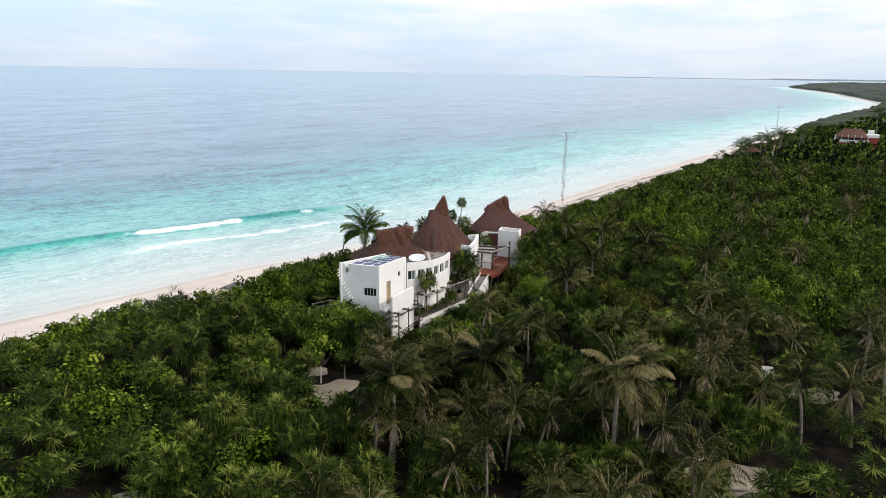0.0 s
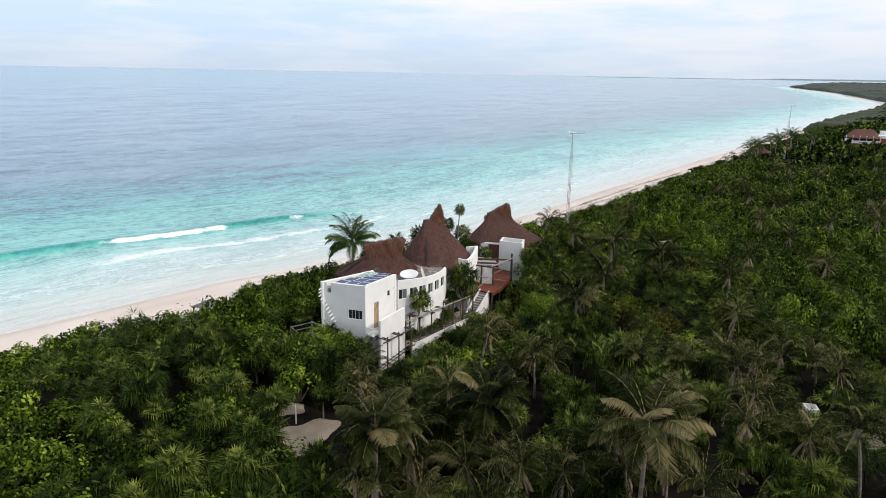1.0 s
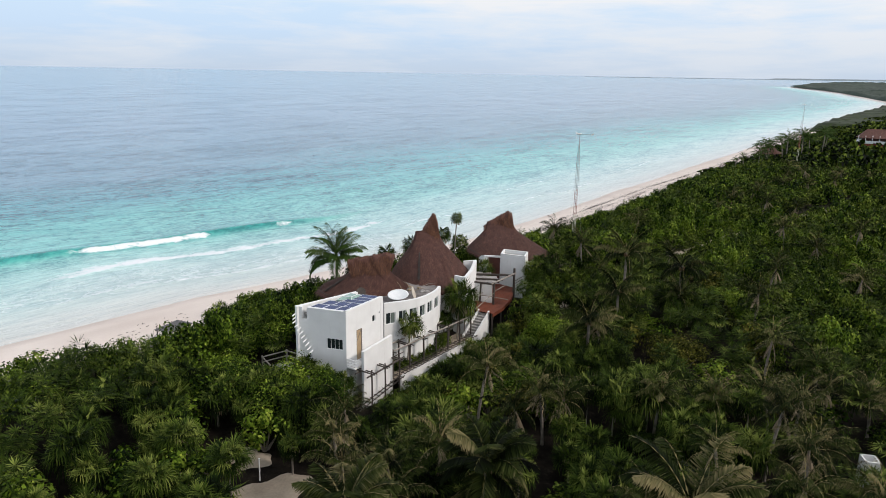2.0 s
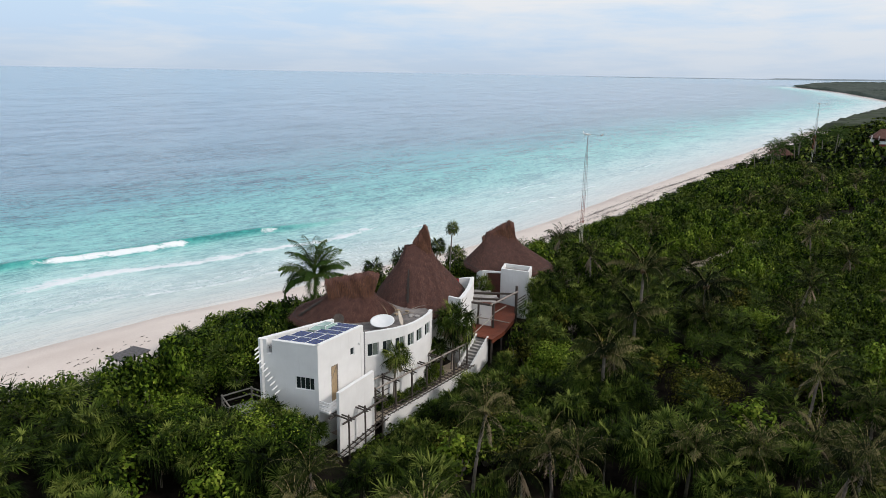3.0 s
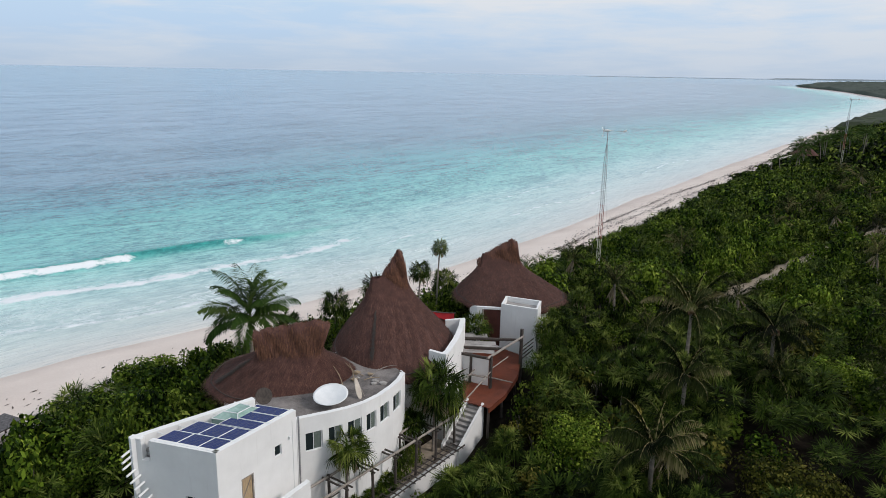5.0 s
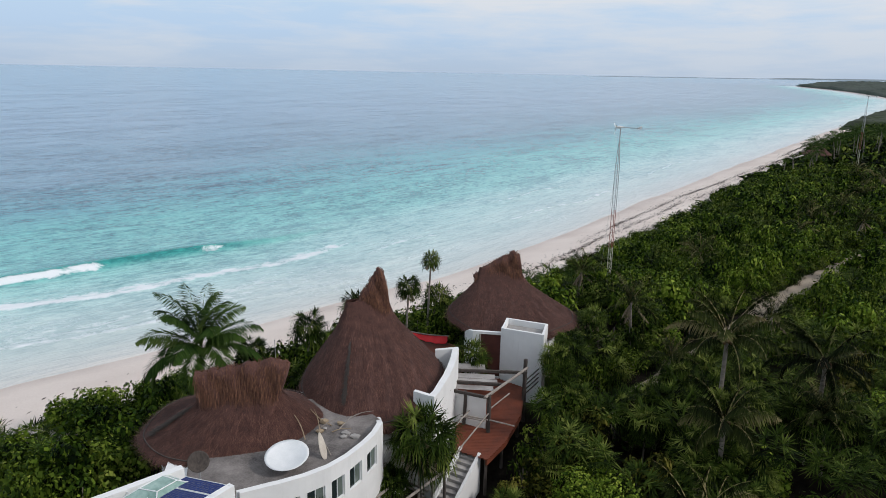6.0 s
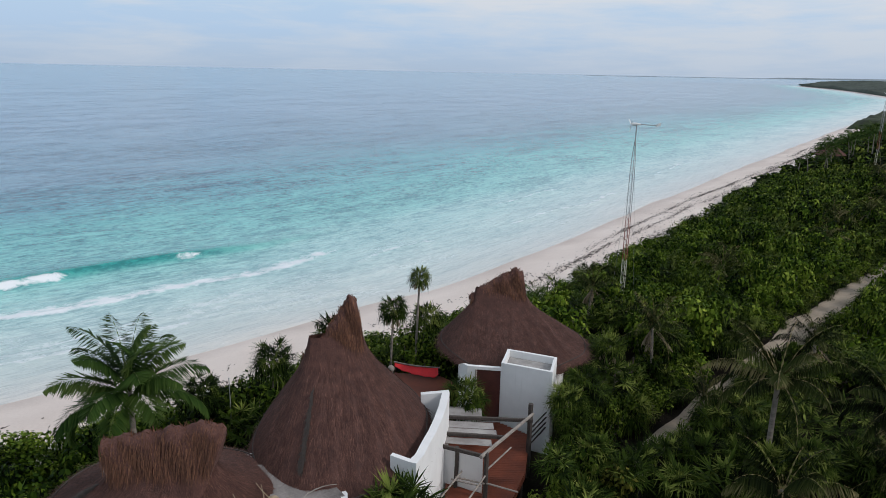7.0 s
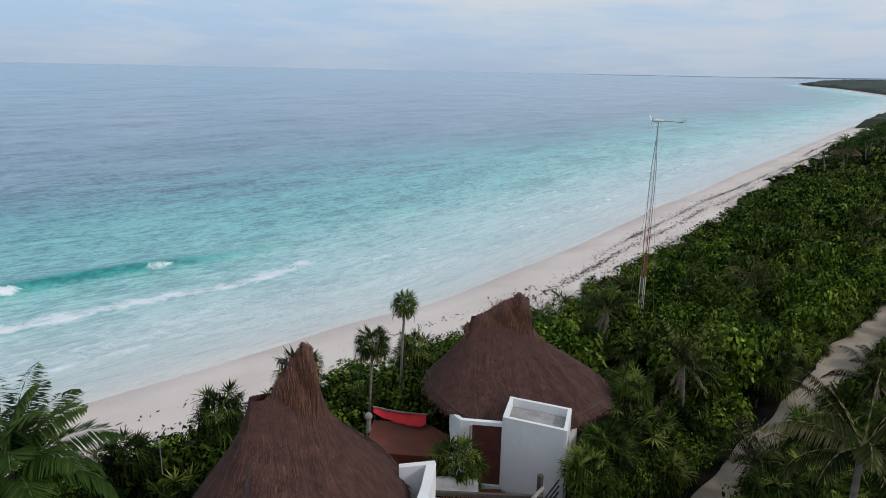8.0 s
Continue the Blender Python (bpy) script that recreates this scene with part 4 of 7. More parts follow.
def build_deck():
    h = thing("wooden_deck", (0, 0, 0), "reddish brown wooden deck on posts below the pergola", "deck")
    # boards across an uneven plan, all running the same way
    plan = [(6.1, 79.2), (7.75, 78.3), (8.9, 80.2), (10.1, 83.4), (10.7, 86.9), (9.2, 88.2), (6.6, 88.2), (6.2, 84.0)]
    n = len(plan)
    pitch = 0.155
    y = 78.4
    while y < 88.2:
        xs = []
        for i in range(n):
            (x0, y0), (x1, y1) = plan[i], plan[(i + 1) % n]
            if (y0 - y) * (y1 - y) < 0:
                xs.append(x0 + (x1 - x0) * (y - y0) / (y1 - y0))
        if len(xs) == 2:
            bm = bmesh.new()
            box(bm, (abs(xs[1] - xs[0]), pitch - 0.012, 0.04), Matrix.Translation((sum(xs) / 2, y, DECK_Z - 0.02)))
            part("plank", bm, DECK, h)
        y += pitch
    bm = bmesh.new()
    wall_strip(bm, [(7.75, 78.35), (8.9, 80.25), (10.1, 83.4), (10.7, 86.9)], 0.10, DECK_Z - 0.38, [DECK_Z - 0.05] * 4)
    part("skirt", bm, DECK, h)
    for x, yy in ((7.7, 78.6), (8.7, 80.4), (9.9, 83.4), (10.5, 86.5), (6.4, 80.5), (6.6, 84.5), (8.5, 84.0)):
        bm = bmesh.new()
        pole(bm, (x, yy, 2.0), (x, yy, DECK_Z - 0.06), 0.10, 0.09)
        part("post", bm, WOOD_DARK, h)


build_deck()


def beam(bm, p, q, w, hgt):
    p, q = Vector(p), Vector(q)
    x = (q - p).normalized()
    y = UPZ.cross(x).normalized()
    m = Matrix.Translation((p + q) / 2) @ Matrix((x, y, x.cross(y))).transposed().to_4x4()
    box(bm, ((q - p).length, w, hgt), m, min(w, hgt) * 0.15)


def build_pergola():
    h = thing("pergola", (0, 0, 0), "dark weathered timber pergola over the deck, partly covered in canvas", "pergola")
    for p, q in (((6.0, 84.72, 7.35), (10.5, 84.6, 7.30)), ((5.8, 83.15, 7.33), (9.0, 82.9, 7.30)), ((5.5, 82.2, 7.32), (7.95, 81.15, 7.32))):
        bm = bmesh.new()
        beam(bm, p, q, 0.14, 0.18)
        part("beam", bm, WOOD_DARK, h)
    bm = bmesh.new()
    pole(bm, (7.7, 80.9, 7.45), (10.55, 85.05, 7.42), 0.09, 0.08)
    part("edge_pole", bm, WOOD_GREY, h)
    for x, y, zt, r, lo in ((7.92, 81.15, 7.5, 0.12, 2.0), (10.4, 85.2, 7.9, 0.14, 2.0), (6.62, 82.0, 7.3, 0.10, 5.2)):
        bm = bmesh.new()
        pole(bm, (x, y, lo), (x + 0.05, y, zt), r, r * 0.9, 8, 0.03, 4)
        part("post", bm, WOOD_DARK, h)
    # white upright screens below the beams and flat canvas strips between them
    for (x0, y0), (x1, y1), lo in (((6.02, 82.35), (6.60, 82.1), 5.0), ((6.72, 82.05), (7.84, 81.5), 4.95)):
        t = np.linspace(0, 1, 9)
        z = np.linspace(7.2, lo, 8)
        T, Z = np.meshgrid(t, z, indexing="ij")
        fold = 0.012 * np.sin(T * 9) * (7.4 - Z) / 2
        X, Y = x0 + (x1 - x0) * T + fold * 0.4, y0 + (y1 - y0) * T + fold
        front = np.stack([X, Y, Z], -1)
        back_s = front + np.array((0.012, 0.028, 0))
        part("screen", grid_mesh("screen", np.concatenate([front, back_s[:, ::-1], front[:, :1]], 1), STUCCO), None, h, "white upright screen")
    for y0, y1, x1 in ((82.4, 83.0, 8.3), (83.2, 83.9, 8.6), (83.95, 84.6, 8.5), (84.85, 86.1, 8.0)):
        T, S = np.meshgrid(np.linspace(0, 1, 10), np.linspace(0, 1, 7), indexing="ij")
        X, Y = 6.1 + (x1 - 6.1) * T, y0 + (y1 - y0) * S - 0.2 * T
        Z = 7.24 - 0.035 * np.sin(S * math.pi) * (0.5 + 0.5 * T) + 0.008 * np.sin(T * 11 + y0)
        top = np.stack([X, Y, Z], -1)
        low = top[:, ::-1] - np.array((0, 0, 0.012))
        part("canvas_roof", grid_mesh("canvas_roof", np.concatenate([top, low, top[:, :1]], 1), CANVAS), None, h, "pale grey canvas roof strip")
    for z in (5.5, 5.8, 6.1, 6.4):
        bm = bmesh.new()
        pole(bm, (10.4, 85.2, z), (11.6, 87.2, z), 0.04)
        part("side_rail", bm, WOOD_DARK, h)
    for p, q in (((4.9, 77.6, 6.1), (6.9, 81.5, 6.35)), ((5.9, 77.0, 6.1), (8.0, 81.2, 6.4)), ((6.4, 81.0, 6.25), (7.7, 80.5, 6.25)), ((6.6, 81.4, 6.1), (7.9, 80.9, 6.1)), ((7.9, 81.2, 6.5), (9.3, 83.2, 6.6)), ((7.9, 81.15, 6.0), (9.4, 80.6, 5.9))):
        bm = bmesh.new()
        pole(bm, p, q, 0.045, 0.04)
        part("lashed_pole", bm, WOOD_GREY, h)


build_pergola()


def build_stairs():
    h = thing("outdoor_stairs", (0, 0, 0), "white stucco outdoor stairs with ten worn steps", "stairs")
    top_m, bot_m = Vector((6.88, 79.1)), Vector((5.25, 76.3))
    n = 10
    d = bot_m - top_m
    side = Vector((d.y, -d.x)).normalized()  # towards the house
    for k in range(n):
        z = DECK_Z - 0.02 - (k + 1) * 0.17
        c = top_m + d * (k + 0.5) / n
        bm = bmesh.new()
        x = d.normalized()
        m = Matrix.Translation((c.x, c.y, z - 0.35)) @ Matrix((Vector((x.x, x.y, 0)), Vector((-x.y, x.x, 0)), UPZ)).transposed().to_4x4()
        box(bm, (d.length / n, 0.95, 0.70), m, 0.012)
        part("step", bm, CONCRETE, h)
    for sgn, up, low in ((1, 0.12, 0.10), (-1, 0.10, 0.10)):
        o = side * sgn * 0.48
        a, b = top_m + o, bot_m + o
        e = side * sgn * 0.16
        bm = bmesh.new()
        prism(bm, [tuple(a), tuple(b), tuple(b + e), tuple(a + e)], 1.9, [DECK_Z + up, DECK_Z - 1.7 + low, DECK_Z - 1.7 + low, DECK_Z + up])
        part("side_wall", bm, STUCCO, h)
    return h


build_stairs()

# the walk from the stairs down to the front of the house
WALK_A, WALK_B = Vector((5.5, 76.7)), Vector((-3.2, 64.4))


def build_walk():
    d = (WALK_B - WALK_A).normalized()
    r = Vector((-d.y, d.x))  # away from the house
    L = (WALK_B - WALK_A).length
    low = lambda s: 3.42 + 0.012 * s
    head = lambda s: 5.45 + 0.028 * s
    at = lambda s, o: WALK_A + d * s + r * o
    rng = random.Random(4)
    pw = thing("garden_walk", (0, 0, 0), "earthen garden walk edged by a low white wall", "path")
    S, O = np.meshgrid(np.linspace(-0.3, L, 24), np.linspace(-1.7, 0.26, 6), indexing="ij")
    X, Y = WALK_A.x + d.x * S + r.x * O, WALK_A.y + d.y * S + r.y * O
    part("paving", grid_mesh("paving", np.stack([X, Y, low(S) - 0.12 + 0.02 * np.sin(S * 3 + O * 5)], -1), ROAD), None, pw)
    a, b, b2, a2 = at(-0.2, 0.25), at(11.4, 0.25), at(11.4, 0.56), at(-0.2, 0.56)
    bm = bmesh.new()
    prism(bm, [tuple(a), tuple(b), tuple(b2), tuple(a2)], 0.8, [low(0), low(11.4), low(11.4), low(0)])
    part("low_wall", bm, STUCCO, pw, "low white stucco garden wall")
    tr = thing("pole_trellis", (0, 0, 0), "weathered pole trellis with cross bars along the garden walk", "trellis")

    def stick(name, p, q, rad, mat, bend=0.0):
        bm = bmesh.new()
        pole(bm, p, q, rad, rad * 0.85, 7, bend, 3 if bend else 1)
        part(name, bm, mat, tr)
    stops = [0.0, 1.95, 3.9, 5.75, 7.6, 9.6, 11.9]
    for k, s in enumerate(stops):
        for o in ((0.0, -1.2) if k else (0.0,)):
            p = at(s, o)
            stick("post", (p.x, p.y, low(s) - 0.5), (p.x + rng.uniform(-0.04, 0.04), p.y, head(s) + rng.uniform(0.0, 0.25)), 0.085, WOOD_DARK, 0.03)
        if k:
            for g in (-0.14, 0.16):
                p, q = at(s + g, -1.5), at(s + g, 0.3)
                stick("cross_bar", (p.x, p.y, head(s) - 0.06), (q.x, q.y, head(s) - 0.06), 0.06, WOOD_DARK)
    for o, s0 in ((0.0, -0.2), (-1.2, 2.0)):
        cut = [s0, 4.6, 8.3, 12.3]
        for s1, s2 in zip(cut, cut[1:]):
            p, q = at(s1 - 0.2, o), at(s2 + 0.2, o)
            stick("rail", (p.x, p.y, head(s1) + 0.04), (q.x, q.y, head(s2) + 0.06), 0.075, WOOD_GREY, 0.03)
    # the nearer, lower bay
    for o in (1.0, -0.2):
        p, q = at(11.9, o), at(16.2, o)
        stick("rail", (p.x, p.y, 5.50), (q.x, q.y, 5.35), 0.075, WOOD_DARK, 0.02)
    for s in (12.2, 14.0, 15.6):
        for g in (-0.12, 0.14):
            p, q = at(s + g, -0.5), at(s + g, 1.35)
            stick("cross_bar", (p.x, p.y, 5.50), (q.x, q.y, 5.50), 0.06, WOOD_DARK)
        p = at(s, 0.95)
        stick("post", (p.x, p.y, 1.9), (p.x, p.y, 5.75), 0.07, WOOD_DARK, 0.03)
    # the ladder of bars along the wall
    for o in (-0.02, 0.34, 0.66):
        for k in range(5):
            s1, s2 = -0.2 + k * 11.4 / 5, -0.2 + (k + 1) * 11.4 / 5
            p, q = at(s1, o), at(s2, o)
            stick("hand_rail", (p.x, p.y, low(s1) + 0.22), (q.x, q.y, low(s2) + 0.22), 0.045, WOOD_DARK)
    for k in range(24):
        s = 0.2 + k * 11.4 / 24
        p, q = at(s, -0.15), at(s + 0.05, 0.85)
        stick("short_bar", (p.x, p.y, low(s) + 0.26), (q.x, q.y, low(s) + 0.26), 0.038, WOOD_DARK)
    # the ladder goes on down beside the white front wall
    fall = lambda s: 3.62 - 0.17 * (s - 11.2)
    for o in (0.0, 0.38, 0.72):
        p, q = at(11.2, o), at(16.8, o)
        stick("hand_rail", (p.x, p.y, fall(11.2)), (q.x, q.y, fall(16.8)), 0.045, WOOD_DARK, 0.02)
    for k in range(11):
        s = 11.5 + 0.5 * k
        p, q = at(s, -0.15), at(s + 0.05, 0.9)
        stick("short_bar", (p.x, p.y, fall(s) + 0.04), (q.x, q.y, fall(s) + 0.04), 0.038, WOOD_DARK)
    for z in (0.5, 0.95):
        for k in range(4):
            s1, s2 = 2.0 + k * 2.5, 4.5 + k * 2.5
            p, q = at(s1, -1.2), at(s2, -1.2)
            stick("side_rail", (p.x, p.y, low(s1) + z), (q.x, q.y, low(s2) + z), 0.04, WOOD_DARK)


build_walk()


def build_bath():
    """The white tower with an open tank on top, and the doorway beside it."""
    h = thing("white_tower", (0, 0, 0), "white stucco bath tower with an open roof tank and doorway", "house")
    fl, fr, br, bl = (9.18, 88.4), (11.82, 87.27), (12.38, 89.3), (9.72, 90.4)
    for k, (a, b) in enumerate(((fl, fr), (fr, br), (br, bl), (bl, fl))):
        bm = bmesh.new()
        framed_wall(bm, a, b, 0.16, 2.0, 8.7 - 0.002 * k)
        part("tower_wall", bm, STUCCO, h)
    bm = bmesh.new()
    mid = Vector((sum(p[0] for p in (fl, fr, br, bl)) / 4, sum(p[1] for p in (fl, fr, br, bl)) / 4))
    prism(bm, [tuple(mid + (Vector(p) - mid) * 0.90) for p in (fl, fr, br, bl)], 8.20, 8.30)
    part("tank_floor", bm, CONCRETE, h, "grey stained tank floor")
    bm = bmesh.new()
    framed_wall(bm, (7.35, 88.7), (9.2, 88.45), 0.22, 2.0, 8.35, [(0.52, 1.84, 5.2, 8.18)])
    part("door_wall", bm, STUCCO, h)
    m = frame_along((7.35, 88.7), (9.2, 88.45))
    bm = bmesh.new()
    box(bm, (1.30, 0.06, 2.95), m @ Matrix.Translation((1.18, -0.16, 6.68)))
    part("door", bm, DOOR_RED, h, "dark red wooden door")
    bm = bmesh.new()
    wall_strip(bm, [(6.9, 90.6), (7.1, 89.6), (7.35, 88.7)], 0.2, 2.0, [7.6, 8.1, 8.35])
    part("wing_wall", bm, STUCCO, h)
    bm = bmesh.new()
    pole(bm, m @ Vector((0.48, 0.1, 5.2)), m @ Vector((0.48, 0.1, 8.2)), 0.06)
    part("door_post", bm, WOOD_GREY, h)


build_bath()


def build_dishes():
    for c, R, tilt, turn, mat, lab in (((-1.22, 72.0, 8.95), 0.93, 12, -10, METAL_WHITE, "large white satellite dish on the roof terrace"), ((-4.3, 70.2, 9.85), 0.42, 62, 25, WOOD_DARK, "small grey mesh satellite dish at the parapet")):
        h = thing("satellite_dish", c, lab, "satellite dish")
        P = []
        for k in np.linspace(0, 1, 9):
            a = np.linspace(0, 2 * math.pi, 37)
            P.append(np.stack([R * k * np.cos(a), R * k * np.sin(a), 0.22 * R * k * k + 0 * a], -1))
        P = np.array(P)
        Q = np.concatenate([P, P[::-1] - np.array((0, 0, 0.03))], 0)
        ob = part("reflector", grid_mesh("reflector", Q, mat), None, h)
        ob.matrix_basis = pose(0, 0, 0, tilt, 0, turn)
        bm = bmesh.new()
        foot = 8.33 - c[2]
        pole(bm, (0, 0.1, foot), (0, 0.05, 0), 0.05)
        part("mast", bm, METAL_GREY, h)


# the mast with a small wind turbine
def build_turbine(at, top, seed):
    h = thing("wind_turbine", at, "small white wind turbine on a thin guyed lattice mast", "wind turbine", "turbine masts")
    H = top - at[2]
    rad = lambda z: 0.22 if z < H - 2.6 else 0.22 * max((H - 0.9 - z) / 1.7, 0.12)
    legs = [2 * math.pi * k / 3 + 0.4 for k in range(3)]
    cuts = [(0.0, 0.33, METAL_CREAM), (0.33, 0.55, METAL_RUST), (0.55, 0.78, METAL_GREY), (0.78, 0.92, METAL_GREY)]
    for f0, f1, mat in cuts:
        bm = bmesh.new()
        z0, z1 = H * f0, H * f1
        for a in legs:
            pole(bm, (rad(z0) * math.cos(a), rad(z0) * math.sin(a), z0), (rad(z1) * math.cos(a), rad(z1) * math.sin(a), z1), 0.024, n=5)
        n = max(2, int((z1 - z0) / 0.45))
        for k in range(n):
            za, zb = z0 + (z1 - z0) * k / n, z0 + (z1 - z0) * (k + 1) / n
            for i in range(3):
                a, b = legs[i], legs[(i + 1) % 3]
                pole(bm, (rad(za) * math.cos(a), rad(za) * math.sin(a), za), (rad(zb) * math.cos(b), rad(zb) * math.sin(b), zb), 0.010, n=4)
        part("mast_section", bm, mat, h)
    bm = bmesh.new()
    pole(bm, (0, 0, H * 0.90), (0, 0, H), 0.045)
    part("tube", bm, METAL_GREY, h)
    bm = bmesh.new()
    pole(bm, (-0.42, 0, H + 0.05), (-0.15, 0, H + 0.08), 0.08, 0.13, 10)
    pole(bm, (-0.15, 0, H + 0.08), (0.32, 0, H + 0.06), 0.13, 0.06, 10)
    body = part("nacelle", bm, METAL_WHITE, h)
    bm = bmesh.new()
    pole(bm, (0.3, 0, H + 0.06), (1.75, 0, H - 0.02), 0.028)
    part("tail_boom", bm, METAL_GREY, h)
    bm = bmesh.new()
    prism(bm, [(1.60, -0.01), (1.95, -0.01), (1.95, 0.01), (1.60, 0.01)], [H - 0.14, H - 0.02, H - 0.02, H - 0.14], [H + 0.06, H + 0.22, H + 0.22, H + 0.06])
    part("tail_vane", bm, METAL_WHITE, h)
    for k in range(3):
        a = 2 * math.pi * k / 3 + 0.6
        bm = bmesh.new()
        c, s = math.cos(a), math.sin(a)
        beam(bm, (-0.46, 0.05 * c, H + 0.05 + 0.05 * s), (-0.50, 0.62 * c, H + 0.05 + 0.62 * s), 0.07, 0.012)
        part("blade", bm, METAL_WHITE, body)
    for k in range(3):
        a = 2 * math.pi * k / 3 + 0.15
        bm = bmesh.new()
        pole(bm, (0.12 * math.cos(a), 0.12 * math.sin(a), H * 0.80), (1.3 * math.cos(a), 1.3 * math.sin(a), 0.0), 0.008, n=4)
        part("guy_wire", bm, METAL_GREY, h)
    return h


build_dishes()
build_turbine((21.47, 110.1, 3.2), 20.1, 1)
build_turbine((99.7, 203.0, 3.5), 21.0, 2)


# ---- plants ----
def unit(v):
    return v / np.maximum(np.linalg.norm(v, axis=-1, keepdims=True), 1e-9)


def kites(base, tip, width, lift, at=0.45, tone=0.5, tips=0.18):
    """Pointed blades, two triangles each, creased along the middle."""
    d = tip - base
    up = np.broadcast_to(np.array((0.0, 0.0, 1.0)), d.shape)
    side = unit(np.cross(d, up) + 1e-6)
    mid = base + d * at
    l, r = mid - side * width + up * lift, mid + side * width + up * lift
    v = np.stack([base, l, tip, r], 1).reshape(-1, 3)
    i = np.arange(len(base))[:, None] * 4
    f = np.concatenate([i + np.array([[0, 2, 1]]), i + np.array([[0, 3, 2]])], 1).reshape(-1, 3)
    t = np.broadcast_to(np.reshape(tone, (-1, 1)), (len(base), 1)) + np.array([[-0.12, 0.0, tips, 0.06]])
    return v, f, t.reshape(-1)


def joined(parts):
    """Several leaf sets as one: vertices, faces, tones and, where they have them, soft normals."""
    starts = np.cumsum([0] + [len(p[0]) for p in parts])
    out = [np.concatenate([p[0] for p in parts]), np.concatenate([p[1] + n for p, n in zip(parts, starts)]), np.concatenate([p[2] for p in parts])]
    if len(parts[0]) > 3:
        out.append(np.concatenate([p[3] for p in parts]))
    return tuple(out)


def leafy(name, made, mat):
    return arrays(name, made[0], made[1], mat, tone=made[2], normals=made[3] if len(made) > 3 else None)


def fan_crown(rng, leaves=34, reach=0.62, blade=0.62, segs=15, hang=0.55, droop=True):
    """A palmetto crown: round fan leaves of thin folded blades on stalks, the old ones hanging."""
    out = []
    for i in range(leaves):
        az = i * 2.39996 + rng.uniform(-0.3, 0.3)
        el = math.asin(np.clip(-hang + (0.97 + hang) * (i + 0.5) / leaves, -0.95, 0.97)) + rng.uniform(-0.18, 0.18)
        d = np.array((math.cos(az) * math.cos(el), math.sin(az) * math.cos(el), math.sin(el)))
        hub = d * reach * rng.uniform(0.7, 1.25)
        out.append(kites(np.zeros((1, 3)), hub[None], np.array([[0.016]]), 0.0))
        t = np.array((-math.sin(az), math.cos(az), 0))
        roll = rng.uniform(-0.7, 0.7)
        nrm = np.cross(d, t)
        t = t * math.cos(roll) + nrm * math.sin(roll)
        a = np.linspace(-1.9, 1.9, segs) + rng.normal(0, 0.06, segs)
        L = blade * (1.0 - 0.10 * np.abs(a)) * rng.uniform(0.75, 1.15, segs) * rng.uniform(0.8, 1.15)
        tips = hub + (d * np.cos(a)[:, None] + t * np.sin(a)[:, None]) * L[:, None]
        tips[:, 2] -= 0.22 * L * rng.uniform(0.3, 1.6, segs)
        # tone rises from low leaves to top ones: crown shade put into the colour
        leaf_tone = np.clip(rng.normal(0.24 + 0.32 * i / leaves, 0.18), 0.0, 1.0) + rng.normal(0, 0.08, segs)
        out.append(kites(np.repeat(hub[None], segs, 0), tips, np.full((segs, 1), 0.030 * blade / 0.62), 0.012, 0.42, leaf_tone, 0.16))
        if droop:
            bend = hub + (tips - hub) * 0.62
            ends = bend + (tips - hub) * 0.30 + np.array((0, 0, -1.0)) * (L * rng.uniform(0.35, 0.75, segs))[:, None]
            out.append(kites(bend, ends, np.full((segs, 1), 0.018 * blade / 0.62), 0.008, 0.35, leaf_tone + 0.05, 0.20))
    return joined(out)


def frond(rng, az, el, L, droop, pairs=38, width=0.024, leaf=0.62, fall=1.25):
    """One feather frond: an arching rachis with hanging leaflets on both sides."""
    s = np.linspace(0, 1, 9)
    ang = el - droop * s ** 2.0
    step = L / 8
    r = np.concatenate([[0], np.cumsum(np.cos(ang[:-1]) * step)])
    z = np.concatenate([[0], np.cumsum(np.sin(ang[:-1]) * step)])
    h = np.array((math.cos(az), math.sin(az), 0.0))
    side = np.array((-math.sin(az), math.cos(az), 0.0))
    side = side * math.cos(0.4 * rng.uniform(-1, 1)) + np.array((0, 0, 0.4 * rng.uniform(-1, 1)))
    curve = h * r[:, None] + np.array((0, 0, 1.0)) * z[:, None]
    out = [kites(curve[:-1], curve[1:] + (curve[1:] - curve[:-1]) * 0.02, np.linspace(0.05, 0.014, 8)[:, None], 0.0, tone=0.98, tips=0.0)]
    shade = np.clip(rng.normal(0.38, 0.20), 0.0, 1.0)
    q = np.linspace(0.16, 0.99, pairs)
    base = np.stack([np.interp(q, s, curve[:, k]) for k in range(3)], -1)
    tan = unit(np.stack([np.gradient(base[:, k]) for k in range(3)], -1))
    length = leaf * np.sin(np.clip(q * 0.93 + 0.10, 0, 1) * math.pi) ** 0.6
    for sg in (-1, 1):
        d = unit(side * sg * 0.8 + tan * 0.6 + np.array((0, 0, -fall)) * rng.uniform(0.55, 1.25, (pairs, 1)))
        out.append(kites(base, base + d * (length * rng.uniform(0.85, 1.1, pairs))[:, None], np.full((pairs, 1), width), 0.01, 0.45, shade + rng.normal(0, 0.08, pairs) + 0.16 * q ** 3, 0.20))
    return joined(out)


def coco_crown(rng, fronds=22, L=3.0, pairs=38):
    out = []
    for i in range(fronds):
        az = i * 2.39996 + rng.uniform(-0.25, 0.25)
        el = 1.5 - 1.5 * (i / fronds) ** 1.1 + rng.uniform(-0.2, 0.2)
        out.append(frond(rng, az, el, L * rng.uniform(0.75, 1.15), 1.5 + rng.uniform(0, 1.2), pairs))
    return joined(out)


